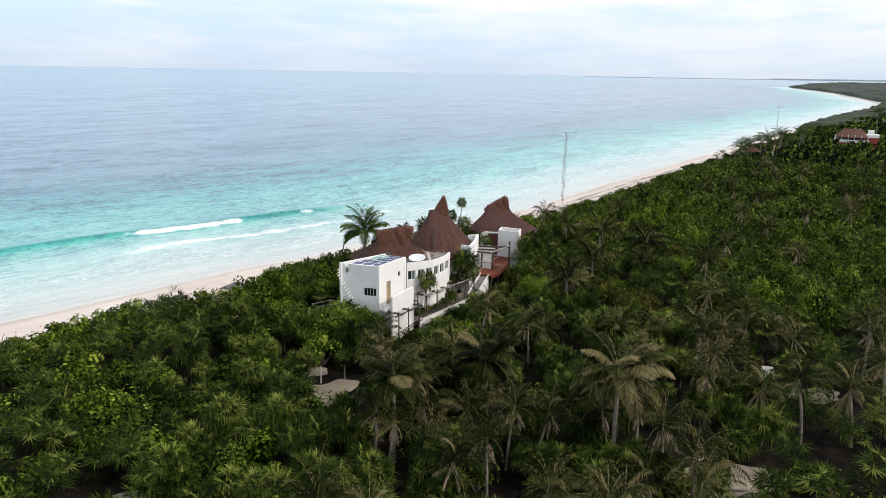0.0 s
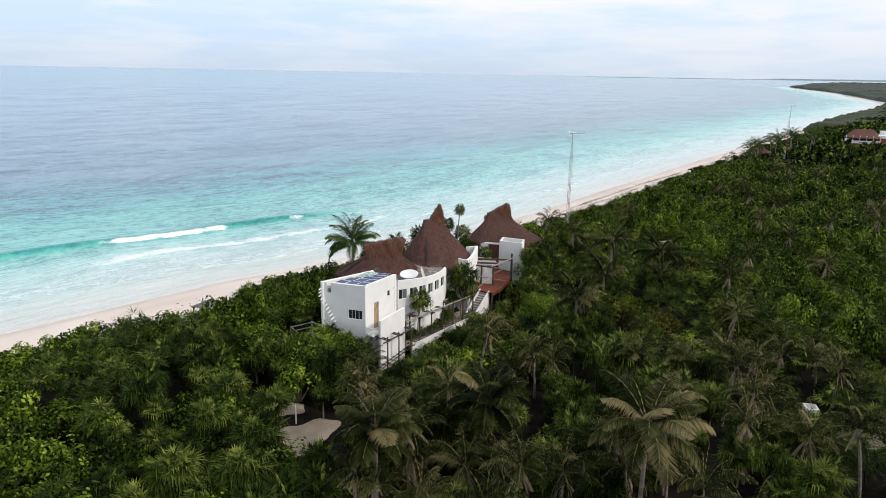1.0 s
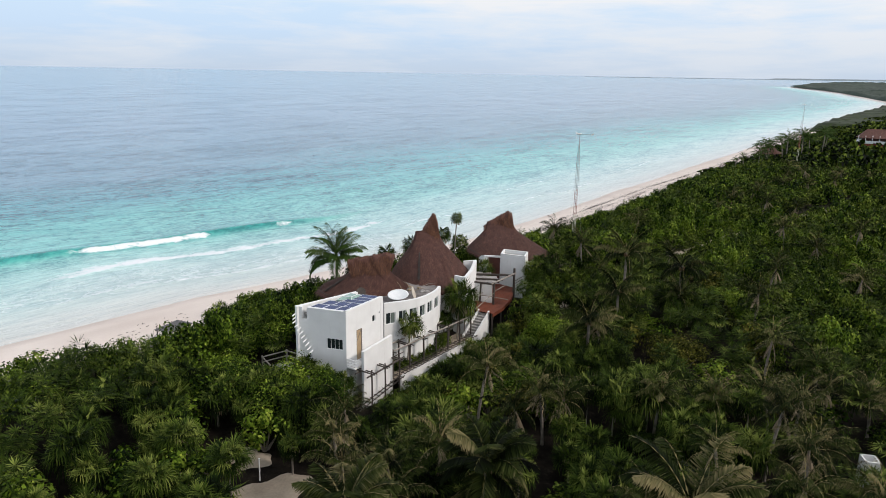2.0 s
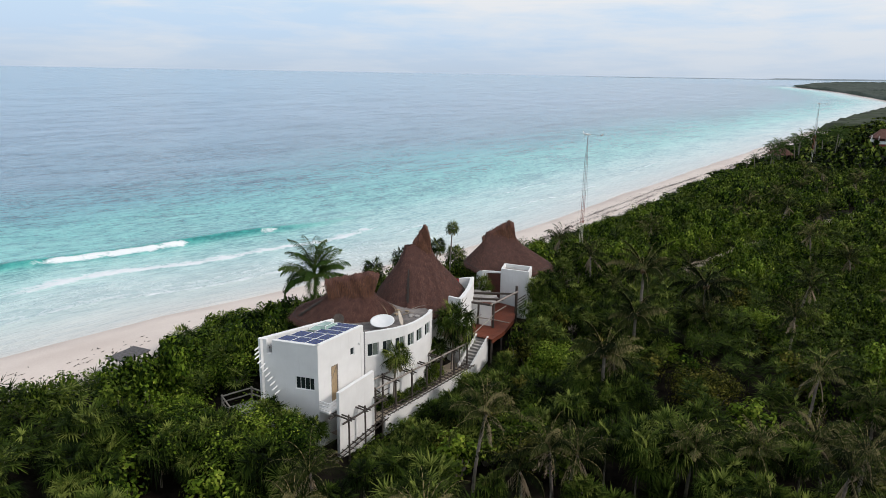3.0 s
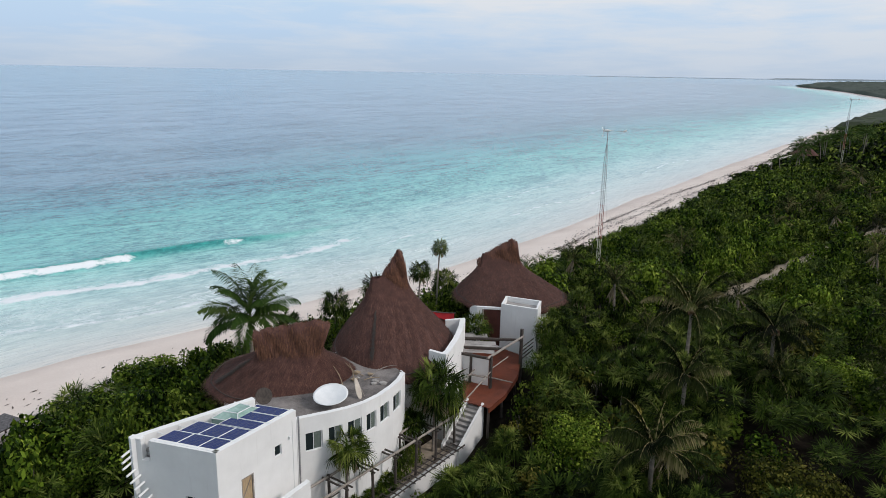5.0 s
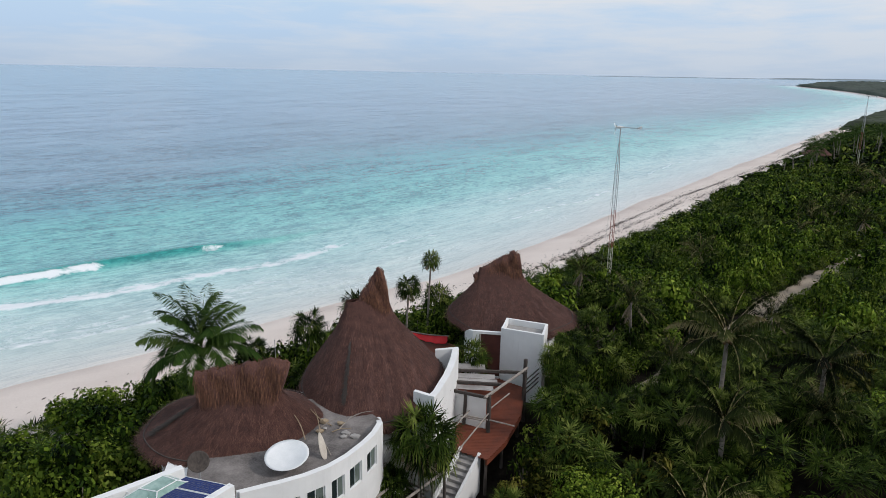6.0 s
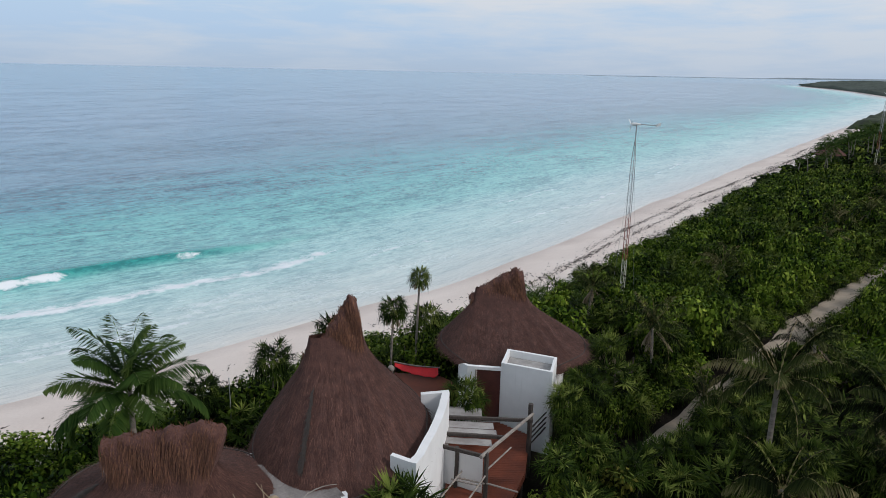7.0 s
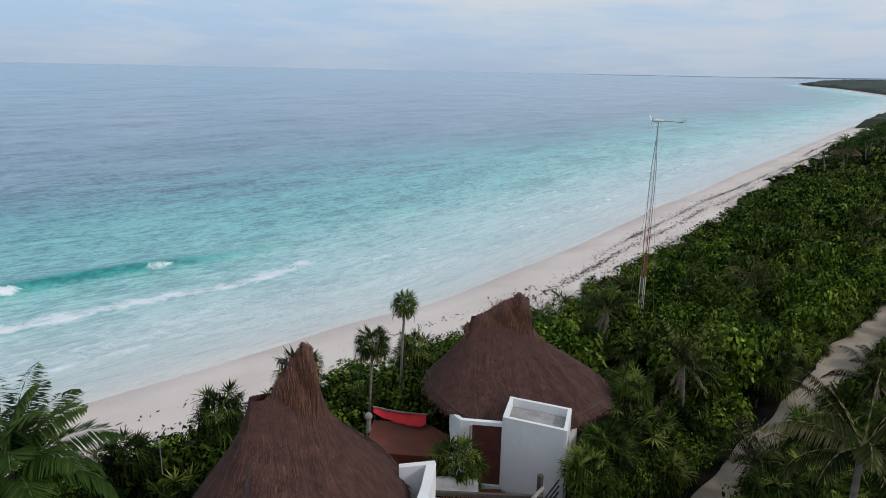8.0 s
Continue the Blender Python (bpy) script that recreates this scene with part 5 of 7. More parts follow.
def dead_crown(rng, n, L, fan=False):
    out = []
    for i in range(n):
        az = rng.uniform(0, 2 * math.pi)
        out.append(frond(rng, az, rng.uniform(-1.25, -0.6), L * rng.uniform(0.6, 0.95), rng.uniform(0.2, 0.6), 11, 0.034, 0.42))
    return joined(out)


def trunk_mesh(name, H, r, lean, rng):
    bm = bmesh.new()
    rings = []
    n = 8
    for k in range(9):
        f = k / 8
        rr = r * (1.5 - 0.5 * min(f * 4, 1)) * (1 - 0.25 * f)
        cx = lean * (f ** 2)
        rings.append([bm.verts.new((cx + rr * math.cos(2 * math.pi * i / n), rr * math.sin(2 * math.pi * i / n), H * f - 0.25 * (1 - f))) for i in range(n)])
    for a, b in zip(rings, rings[1:]):
        for i in range(n):
            bm.faces.new((a[i], a[(i + 1) % n], b[(i + 1) % n], b[i]))
    bm.faces.new(rings[-1])
    return finish(bm, BARK, name, True)


def bush(rng, R=1.5, H=1.8, lobes=9, leaves=520, size=0.17, fleck=0.18):
    """A rounded, gappy shrub: separate leaves that lie over uneven lobes and turn to the light with them."""
    c = rng.normal(0, 1, (lobes, 3))
    c[:, :2] *= 0.52 * R / np.maximum(np.linalg.norm(c[:, :2], axis=1, keepdims=True), 0.8) * rng.uniform(0.3, 1.5, (lobes, 1))
    c[:, 2] = H * rng.uniform(0.30, 0.90, lobes)
    rad = R * rng.uniform(0.24, 0.46, lobes)
    which = rng.integers(0, lobes, leaves)
    d = unit(rng.normal(0, 1, (leaves, 3)) + np.array((0, 0, 0.55)))
    p = c[which] + d * (rad[which] * rng.uniform(0.70, 1.12, leaves))[:, None] * np.array((1, 1, 0.85))
    p[:, 2] = np.maximum(p[:, 2], 0.05)
    nrm = unit(d + rng.normal(0, 0.40, d.shape) + np.array((0, 0, 0.25)))
    a = unit(np.cross(nrm, rng.normal(0, 1, d.shape)))
    b = np.cross(nrm, a)
    s = (size * rng.uniform(0.6, 1.35, leaves))[:, None]
    v = np.stack([p - a * s, p - b * s * 0.62, p + a * s, p + b * s * 0.62], 1).reshape(-1, 3)
    i = np.arange(leaves)[:, None] * 4
    f = np.concatenate([i + np.array([[0, 1, 2]]), i + np.array([[0, 2, 3]])], 1).reshape(-1, 3)
    lobe_tone = rng.normal(0.42, 0.13, lobes)[which]
    soft = unit(d * 0.7 + nrm * 0.6)
    return v, f, np.repeat(np.clip(lobe_tone + rng.normal(0, fleck, leaves), 0, 1.1), 4), np.repeat(soft, 4, axis=0)


prng = np.random.default_rng(11)
FAN_SETS = [fan_crown(prng, 38 + 3 * k, 0.52 + 0.06 * k, 0.66 + 0.04 * k, 15, 0.55 - 0.15 * (k % 2)) for k in range(4)]
COCO_SETS = [coco_crown(prng, 17 + 2 * k, 2.9 + 0.25 * k, 30) for k in range(3)]
GRAPE_SETS = [bush(prng, 1.6, 1.9, 18, 900, 0.115) for k in range(3)]
SCRUB_SETS = [bush(prng, 1.5, 1.7, 22, 900, 0.098) for k in range(4)]
# the same plants with fewer, larger leaves for the joined thickets farther off
FAN_FAR = [fan_crown(prng, 22, 0.58, 0.72, 11, 0.5, False) for k in range(3)]
GRAPE_FAR = [bush(prng, 1.6, 1.9, 16, 400, 0.165, 0.25) for k in range(4)]
SCRUB_FAR = [bush(prng, 1.5, 1.7, 18, 400, 0.15, 0.25) for k in range(4)]

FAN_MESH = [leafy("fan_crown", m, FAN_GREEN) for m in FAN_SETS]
COCO_MESH = [leafy("coconut_crown", m, COCO_GREEN) for m in COCO_SETS]
COCO_LEAFY = [leafy("coconut_crown", m, PALM_FRESH) for m in COCO_SETS]
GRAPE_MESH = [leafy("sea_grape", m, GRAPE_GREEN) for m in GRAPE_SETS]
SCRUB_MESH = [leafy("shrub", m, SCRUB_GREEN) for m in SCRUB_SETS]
OLIVE_MESH = [leafy("olive_shrub", m, OLIVE_GREEN) for m in GRAPE_SETS[:2]]
DEAD_MESH = [leafy("dead_fronds", dead_crown(prng, 5 + 2 * k, 2.2), DEAD_FROND) for k in range(2)]
SKIRT_MESH = [leafy("dead_skirt", dead_crown(prng, 8, 1.0), DEAD_FROND)]
FAN_TRUNK = [trunk_mesh("fan_trunk", 1.0, 0.07, 0.0, prng)]
COCO_TRUNK = [trunk_mesh("coconut_trunk", 1.0, 0.12, l, prng) for l in (0.5, -0.3, 0.8)]


def plant_fan(x, y, z, stem, s, turn, k, label="green fan palm with drooping pleated leaves among scrub"):
    h = thing("fan_palm", (x, y, z), label, "palm", "fan palms")
    h.rotation_euler = (0, 0, turn)
    t = part("trunk", FAN_TRUNK[0], None, h)
    t.scale = (1, 1, stem)
    c = part("crown", FAN_MESH[k % 4], None, h)
    c.location, c.scale = (0, 0, stem), (s, s, s)
    if k % 3 == 0:
        sk = part("dead_skirt", SKIRT_MESH[0], None, h, "dry tan hanging leaves")
        sk.location, sk.scale = (0, 0, stem - 0.05), (s, s, s)
    return h


def plant_coco(x, y, z, stem, s, turn, k, label="coconut palm with arching green and dry fronds", dry=True):
    h = thing("coconut_palm", (x, y, z), label, "palm", "coconut palms")
    h.rotation_euler = (0, 0, turn)
    t = part("trunk", COCO_TRUNK[k % 3], None, h)
    t.scale = (1, 1, stem)
    lean = (0.5, -0.3, 0.8)[k % 3]
    for nm, me in ((("crown", COCO_MESH[k % 3]), ("dead_fronds", DEAD_MESH[k % 2])) if dry else (("crown", COCO_LEAFY[k % 3]),)):
        c = part(nm, me, None, h, "dry tan hanging fronds" if nm == "dead_fronds" else "")
        c.location, c.scale = (lean, 0, stem - 0.05), (s, s, s)
    return h


def stems_mesh():
    """Seven stems that branch from one root."""
    bm = bmesh.new()
    r = random.Random(9)
    n = 7
    foot = [bm.verts.new((0.09 * math.cos(k * 2 * math.pi / n), 0.09 * math.sin(k * 2 * math.pi / n), -0.1)) for k in range(n)]
    heart = bm.verts.new((0, 0, 0.15))
    for k in range(n):
        a, out, up = (k + 0.5) * 2 * math.pi / n, r.uniform(0.35, 0.8), r.uniform(0.8, 1.4)
        c = Vector((out * math.cos(a), out * math.sin(a), up))
        side = Vector((-math.sin(a), math.cos(a), 0)) * 0.02
        tip = [bm.verts.new(c - side), bm.verts.new(c + side), bm.verts.new(c + Vector((0, 0, 0.03)))]
        low = [foot[k], foot[(k + 1) % n], heart]
        for i in range(3):
            bm.faces.new((low[i], low[(i + 1) % 3], tip[(i + 1) % 3], tip[i]))
        bm.faces.new(tip)
    return finish(bm, BARK, "stems")


STEMS = stems_mesh()


def plant_bush(kind, x, y, z, s, sz, turn, k):
    sets = {"sea_grape": GRAPE_MESH, "shrub": SCRUB_MESH, "olive_shrub": OLIVE_MESH}[kind]
    me = sets[k % len(sets)]
    ob = new(kind, STEMS)
    part("foliage", me, None, ob)
    ob.location, ob.rotation_euler, ob.scale = (x, y, z), (0, 0, turn), (s, s, sz)
    if kind == "sea_grape":
        return tagged(ob, "bright green sea grape bush with round leaves", "bush", "sea grapes")
    if kind == "olive_shrub":
        return tagged(ob, "olive green leathery shrub with yellowing leaves in the scrub", "shrub", "olive shrubs")
    return tagged(ob, "dense dark green coastal shrub with small leaves", "shrub", "shrubs")


def clear_of_things(x, y):
    """False on the house, its court, the sand track and the open sand patches."""
    x, y = np.asarray(x, float), np.asarray(y, float)
    ok = np.ones(x.shape, bool)
    for cx, cy, r in ((-6.0, 67, 4.3), (-4.6, 76.3, 4.6), (-1.5, 72, 3.8), (0.4, 82.5, 5.9), (10.4, 93.9, 5.2), (7.6, 83.5, 3.6), (8.6, 87.5, 3.3), (11.2, 89.0, 2.0), (4.2, 92.2, 3.4), (6.0, 89.6, 2.6), (-2.4, 64.6, 1.9), (21.5, 110.1, 1.0), (-11.0, 66.4, 2.2), (30.5, 54.0, 1.4),
                      (-8.2, 51.2, 3.4), (-6.8, 48.8, 2.0), (-6.0, 54.3, 2.0), (-11.5, 55.2, 1.8), (-5.0, 57.5, 1.4), (-4.5, 60.5, 1.6), (-23.8, 77.2, 3.8), (-21.8, 74.2, 3.4), (-24.8, 75.6, 2.2), (-23.2, 72.6, 2.2), (-20.2, 71.2, 1.6), (23.5, 70.6, 2.9), (12.6, 75.2, 2.6), (33.0, 84.0, 2.4), (21.0, 40.0, 3.0), (27, 41, 2.2), (2.5, 61.0, 1.2), (-18.4, 34.5, 1.8), (34, 51.5, 1.6), (-0.5, 66.0, 2.0), (2.0, 70.5, 1.8), (4.6, 74.5, 1.6), (7.5, 76.8, 1.6), (8.6, 79.2, 1.4)):
        ok &= (x - cx) ** 2 + (y - cy) ** 2 > r * r
    for line, w in ((ROAD_LINE[2:4], 1.6), (ROAD_LINE[3:], 2.6), ([(8.4, 79.0), (6.6, 75.4), (-1.4, 63.4)], 3.2)):
        for (x0, y0), (x1, y1) in zip(line, line[1:]):
            dx, dy = x1 - x0, y1 - y0
            t = np.clip(((x - x0) * dx + (y - y0) * dy) / (dx * dx + dy * dy), 0, 1)
            ok &= (x - x0 - t * dx) ** 2 + (y - y0 - t * dy) ** 2 > w * w
    # the foot of the far red house
    ok &= (x - 150) ** 2 + (y - 250) ** 2 > 13 ** 2
    return ok


def scatter(rng, x0, x1, y0, y1, gap):
    gx, gy = np.meshgrid(np.arange(x0, x1, gap), np.arange(y0, y1, gap * 0.87))
    gx[1::2] += gap / 2
    x = gx.ravel() + rng.uniform(-0.42, 0.42, gx.size) * gap
    y = gy.ravel() + rng.uniform(-0.42, 0.42, gx.size) * gap
    return x, y


STUFF = {"fan": [], "coco": [], "grape": [], "scrub": []}


def moved(made, x, y, z, s, sz, turn, shift=0.0):
    """A leaf set turned, scaled and set down in the wood."""
    c, n = math.cos(turn), math.sin(turn)
    v = made[0]
    out = [np.stack([(v[:, 0] * c - v[:, 1] * n) * s + x, (v[:, 0] * n + v[:, 1] * c) * s + y, v[:, 2] * sz + z], -1).astype(np.float32), made[1], made[2] + shift]
    if len(made) > 3:
        q = made[3]
        out.append(np.stack([q[:, 0] * c - q[:, 1] * n, q[:, 0] * n + q[:, 1] * c, q[:, 2]], -1))
    return tuple(out)


def stuff_add(kind, sets, x, y, z, s, sz, turn, k):
    STUFF[kind].append(moved(sets[k % len(sets)], x, y, z, s, sz, turn, 0.10 * math.sin(x * 3.7 + y * 5.1)))


def plant_wood():
    gaps = random.Random(5)
    rng = np.random.default_rng(21)
    count = {"fan": 0, "coco": 0, "grape": 0, "scrub": 0}
    x, y = scatter(rng, -60, 130, 18, 190, 2.2)
    off = offshore(x, y)
    half = 0.66 * (y + 6) + 4
    dune = 13.8 + 5.5 * np.clip((62 - x * ALONG[0] - y * ALONG[1]) / 30, 0, 1)
    keep = (off < -dune + 1.8 * waves2(x, y, 4.0, 3.0)) & clear_of_things(x, y) & (np.abs(x - 2) < half)
    x, y, off = x[keep], y[keep], off[keep]
    for i in np.argsort(np.hypot(x - 3, y - 50)):
        X, Y, inl = x[i], y[i], -off[i]
        grove = 7 < X < 36 and 58 < Y < 98 and inl > 30
        if gaps.random() < (0.03 if X < -6 else 0.12 if Y < 62 else 0.10 if grove else 0.03):
            continue
        z = float(height(X, Y)) - 0.1
        turn = rng.uniform(0, 2 * math.pi)
        k = int(rng.integers(0, 12))
        r = rng.uniform()
        w = float(waves2(X, Y, 14.0, 2.0))
        tall = min(1.0, (0.30 if Y > 76 else 0.42 if Y < 66 else 0.22) + max(inl - 14, 0) / 20)
        if inl < 24:
            kind = "grape" if r < 0.46 else "scrub" if r < 0.80 else "fan"
        elif Y < 60 and X > -6:
            kind = "coco" if r < 0.25 else "fan" if r < 0.84 else "low" if r < 0.93 else "scrub"
        elif Y < 64 and X <= -6:
            kind = "fan" if r < 0.72 else "grape" if r < 0.88 else "scrub"
        elif grove:
            kind = "coco" if r < 0.05 and X > 16 else "fan" if r < 0.70 else "low" if r < 0.78 else "scrub" if r < 0.90 else "grape"
        else:
            kind = "coco" if r < 0.03 and X > 14 else "fan" if r < 0.44 + 0.16 * w else "grape" if r < 0.68 else "scrub"
        if kind == "low":
            continue
        if kind == "fan":
            stem, s = rng.uniform(0.9, 2.6) * tall + 0.3, rng.uniform(1.0, 1.5)
            if grove:
                stem += rng.uniform(0.3, 1.1)
            if -8 < X < 11 and 61 < Y < 80:
                stem *= 0.6
            if count["fan"] < 190:
                plant_fan(X, Y, z, stem, s, turn, k)
            else:
                stuff_add("fan", FAN_FAR, X, Y, z + stem, s, s, turn, k)
        elif kind == "coco":
            stem, s = rng.uniform(3.0, 5.2), rng.uniform(0.8, 1.1)
            if count["coco"] < 150:
                plant_coco(X, Y, z, stem, s, turn, k)
            else:
                stuff_add("coco", COCO_SETS, X, Y, z + stem, s, s, turn, k)
        else:
            s = rng.uniform(0.95, 1.5) * (0.75 + 0.25 * tall)
            under = 0.62 if Y < 64 else 0.55 if X < 11 and Y < 82 and X > 0 else 0.72 if grove else 1.0
            sz = (0.30 + 1.45 * tall * under) * rng.uniform(0.75, 1.3)
            if count[kind] < 290:
                odd = grove and k < 3
                plant_bush("olive_shrub" if odd else {"grape": "sea_grape", "scrub": "shrub"}[kind], X, Y, z, s, sz, turn, k)
            else:
                stuff_add(kind, {"grape": GRAPE_FAR, "scrub": SCRUB_FAR}[kind], X, Y, z, s, sz, turn, k)
        count[kind] += 1


plant_wood()
for kind, mat, nm, lab in (("fan", FAN_GREEN, "fan_palm_thicket", "thicket of green fan palms in the scrub"), ("coco", COCO_GREEN, "coconut_grove", "grove of coconut palms"), ("grape", GRAPE_GREEN, "sea_grape_thicket", "bright green sea grape thicket"), ("scrub", SCRUB_GREEN, "scrub", "dense dark green coastal scrub")):
    if STUFF[kind]:
        tagged(new(nm, leafy(nm, joined(STUFF[kind]), mat)), lab, "undergrowth", kind="stuff")


def side_wood():
    """The same scrub, thinner in detail, where the land goes on beside and behind the flight."""
    rng = np.random.default_rng(63)
    out = []
    blob = [bush(rng, 1.6, 1.7, 9, 90, 0.36) for _ in range(4)]
    x, y = scatter(rng, -75, 120, -45, 110, 3.6)
    off = offshore(x, y)
    keep = (off < -14) & (off > -130) & ((y < 18) | (np.abs(x - 2) > 0.66 * (y + 6) + 4)) & (y < 0.9 * np.abs(x) + 40)
    for X, Y, o in zip(x[keep], y[keep], off[keep]):
        low = min(1.0, 0.4 + (-o - 14) / 25)
        s = rng.uniform(1.0, 1.6)
        out.append(moved(blob[int(rng.integers(0, 4))], X, Y, float(height(X, Y)) - 0.1, s, s * low, rng.uniform(0, 6.28), rng.normal(0, 0.1)))
    tagged(new("side_scrub", leafy("side_scrub", joined(out), GRAPE_GREEN)), "dense green scrub along the coast", "undergrowth", kind="stuff")


side_wood()


def far_wood():
    """Woods along the coast out to the headland: clumped leaves first, then a rough canopy."""
    rng = np.random.default_rng(31)
    out = []
    blob = [bush(rng, 1.6, 1.7, 9, 110, 0.31, 0.28) for _ in range(4)]
    x, y = scatter(rng, 40, 420, 100, 620, 3.9)
    off = offshore(x, y)
    keep = (off < -15) & (off > -330) & ((y > 190) | (np.abs(x - 2) > 0.66 * (y + 6) + 2)) & (x < 0.72 * (y + 8) + 10) & clear_of_things(x, y)
    for X, Y, o in zip(x[keep], y[keep], off[keep]):
        low = min(1.0, 0.35 + (-o - 14) / 40)
        s = rng.uniform(1.5, 2.3)
        out.append(moved(blob[int(rng.integers(0, 4))], X, Y, 2.5, s, s * low * rng.uniform(0.7, 1.6), rng.uniform(0, 6.28), rng.normal(0, 0.12)))
    tagged(new("far_scrub", leafy("far_scrub", joined(out), SCRUB_GREEN)), "dark green scrub running along the coast", "woods", kind="stuff")
    u = np.concatenate([np.arange(420, 1400, 5.0), np.arange(1400, 5200, 16.0)])
    inl = np.concatenate([np.arange(4, 60, 4.0), np.arange(60, 400, 9), np.arange(400, 2500, 70)])
    U, I = np.meshgrid(u, inl, indexing="ij")
    X, Y = coast_xyz(U, -I)
    X, Y = X + rng.uniform(-1.5, 1.5, X.shape), Y + rng.uniform(-1.5, 1.5, X.shape)
    XF, YF = X, Y
    R = np.hypot(X, Y)
    Z = 2.4 + (2.5 + 2.5 * np.clip((I - 14) / 40, 0, 1)) * rng.uniform(0.6, 1.25, X.shape) + 1.5 * waves2(X, Y, 30, 1)
    Z[:, 0] = 0.8
    Z[0] = 1.0
    Z = Z + 9 * np.clip((R - 1100) / 1200, 0, 1) * rng.uniform(0.8, 1.1, Z.shape) * np.clip(I / 90, 0.25, 1)
    # the thin line of coast beyond the bay, haze painted into its colour
    U = np.linspace(0, 1, 160)
    X = 870 + 2300 * U
    low = np.stack([X, 4250 + 0 * X, 0 * X - 3], -1)
    top = low + np.stack([0 * X, 0 * X, 9.0 + 5.0 * U + 6 * np.clip((U - 0.48) / 0.04, 0, 1) + rng.uniform(0, 2, 160)], -1)
    back_low = low + np.array((0, 150, 0))
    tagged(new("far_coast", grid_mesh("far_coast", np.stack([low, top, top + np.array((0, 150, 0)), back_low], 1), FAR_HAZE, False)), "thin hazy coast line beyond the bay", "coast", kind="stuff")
    P = np.stack([XF, YF, Z], -1)
    cut = int(np.searchsorted(u, 900.0))
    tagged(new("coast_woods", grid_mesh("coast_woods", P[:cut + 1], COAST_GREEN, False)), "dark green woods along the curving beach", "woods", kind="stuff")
    tagged(new("far_woods", grid_mesh("far_woods", P[cut:], FAR_HAZED_GREEN, False)), "hazy green woods on the far headland", "woods", kind="stuff")


far_wood()


# ---- single trees and small things ----
def big_crown(rng, fronds, L, up, ragged=False):
    out = []
    for i in range(fronds):
        az = i * 2.39996 + rng.uniform(-0.2, 0.2)
        el = up - (up + 0.25) * (i / fronds) ** 1.1 + rng.uniform(-0.1, 0.1)
        out.append(frond(rng, az, el, L * rng.uniform(0.85, 1.08), 1.3 + 1.0 * i / fronds, 46 if ragged else 64, 0.030 if ragged else 0.046, 0.85 if ragged else 1.05, 1.5 if ragged else 0.55))
    return joined(out)


def coconut_mesh():
    bm = bmesh.new()
    bmesh.ops.create_icosphere(bm, subdivisions=1, radius=0.13, matrix=Matrix.Diagonal((1, 1, 1.2, 1)))
    return finish(bm, FIBRE, "coconut", True)


COCONUT = coconut_mesh()


def lone_coco(x, y, z_crown, L, fronds, up, label, seed, green=COCO_GREEN, ragged=False):
    rng = np.random.default_rng(seed)
    z = float(height(x, y)) - 0.1
    H = z_crown - z
    h = thing("coconut_palm", (x, y, z), label, "palm", "coconut palms")
    part("trunk", trunk_mesh("trunk", H, 0.16, 0.0, rng), None, h)
    c = part("crown", leafy("crown", big_crown(rng, fronds, L, up, ragged), green), None, h)
    c.location = (0, 0, H - 0.05)
    for k in range(9):
        a = k * 0.7
        nut = part("coconut", COCONUT, None, h)
        nut.location, nut.rotation_euler = (0.22 * math.cos(a), 0.22 * math.sin(a), H - 0.25 - 0.08 * (k % 3)), (0.3 * k, 0.5 * k, a)


lone_coco(-8.1, 81.8, 9.9, 4.1, 26, 1.5, "tall coconut palm with arching fronds beside the thatched roof", 41, PALM_FRESH)
lone_coco(21.9, 83.6, 10.3, 4.0, 18, 1.1, "coconut palm with wide drooping pale-ribbed fronds beside the track", 42, ragged=True)
lone_coco(27.7, 83.3, 9.0, 3.8, 16, 1.0, "coconut palm with sparse drooping fronds in dark scrub", 46, ragged=True)
lone_coco(19.9, 78.2, 7.8, 2.9, 14, 1.1, "low coconut palm with bent fronds among fan palms", 47, ragged=True)
lone_coco(15.1, 68.9, 8.2, 3.0, 15, 1.2, "low coconut palm with bent fronds among fan palms", 48, ragged=True)
lone_coco(13.4, 39.9, 10.3, 3.9, 24, 1.1, "tall coconut palm with pale drooping fronds and bare trunk", 43)
lone_coco(5.0, 46.0, 8.5, 3.3, 22, 1.3, "coconut palm with bent dry-tipped fronds", 44)
lone_coco(-1.75, 41.5, 8.9, 3.2, 22, 1.2, "coconut palm with bent dry-tipped fronds", 45)


def lone_fan(x, y, z_crown, s, label, seed, dead=True):
    z = float(height(x, y)) - 0.1
    H = z_crown - z
    h = thing("fan_palm", (x, y, z), label, "palm", "fan palms")
    rng = np.random.default_rng(seed)
    part("trunk", trunk_mesh("trunk", H, 0.085, 0.25, rng), None, h)
    c = part("crown", leafy("crown", fan_crown(rng, 40, 0.62, 0.70, 16, 0.7), FAN_GREEN), None, h)
    c.location, c.scale = (0.25, 0, H), (s, s, s)
    if dead:
        d = part("dead_skirt", SKIRT_MESH[0], None, h, "dry brown hanging leaves")
        d.location, d.scale = (0.25, 0, H - 0.1), (s * 1.1, s * 1.1, s * 1.3)


lone_fan(4.2, 97.0, 10.9, 0.74, "tall slender fan palm with a ragged crown above the beach scrub", 51)
lone_fan(2.6, 95.4, 9.2, 0.95, "slender fan palm with hanging dry leaves", 52)
lone_fan(6.9, 86.9, 7.3, 1.15, "fan palm growing by the white parapet wall", 53, False)
lone_fan(4.2, 76.3, 7.7, 1.55, "fan palm in front of the thatched roof", 54)
lone_fan(-0.25, 70.0, 7.2, 1.05, "fan palm beside the curved white wing", 55)
lone_fan(12.5, 85.2, 6.6, 1.0, "fan palm beside the pergola rail", 56)
lone_fan(12.3, 86.2, 7.5, 1.05, "fan palm against the white tower", 58)
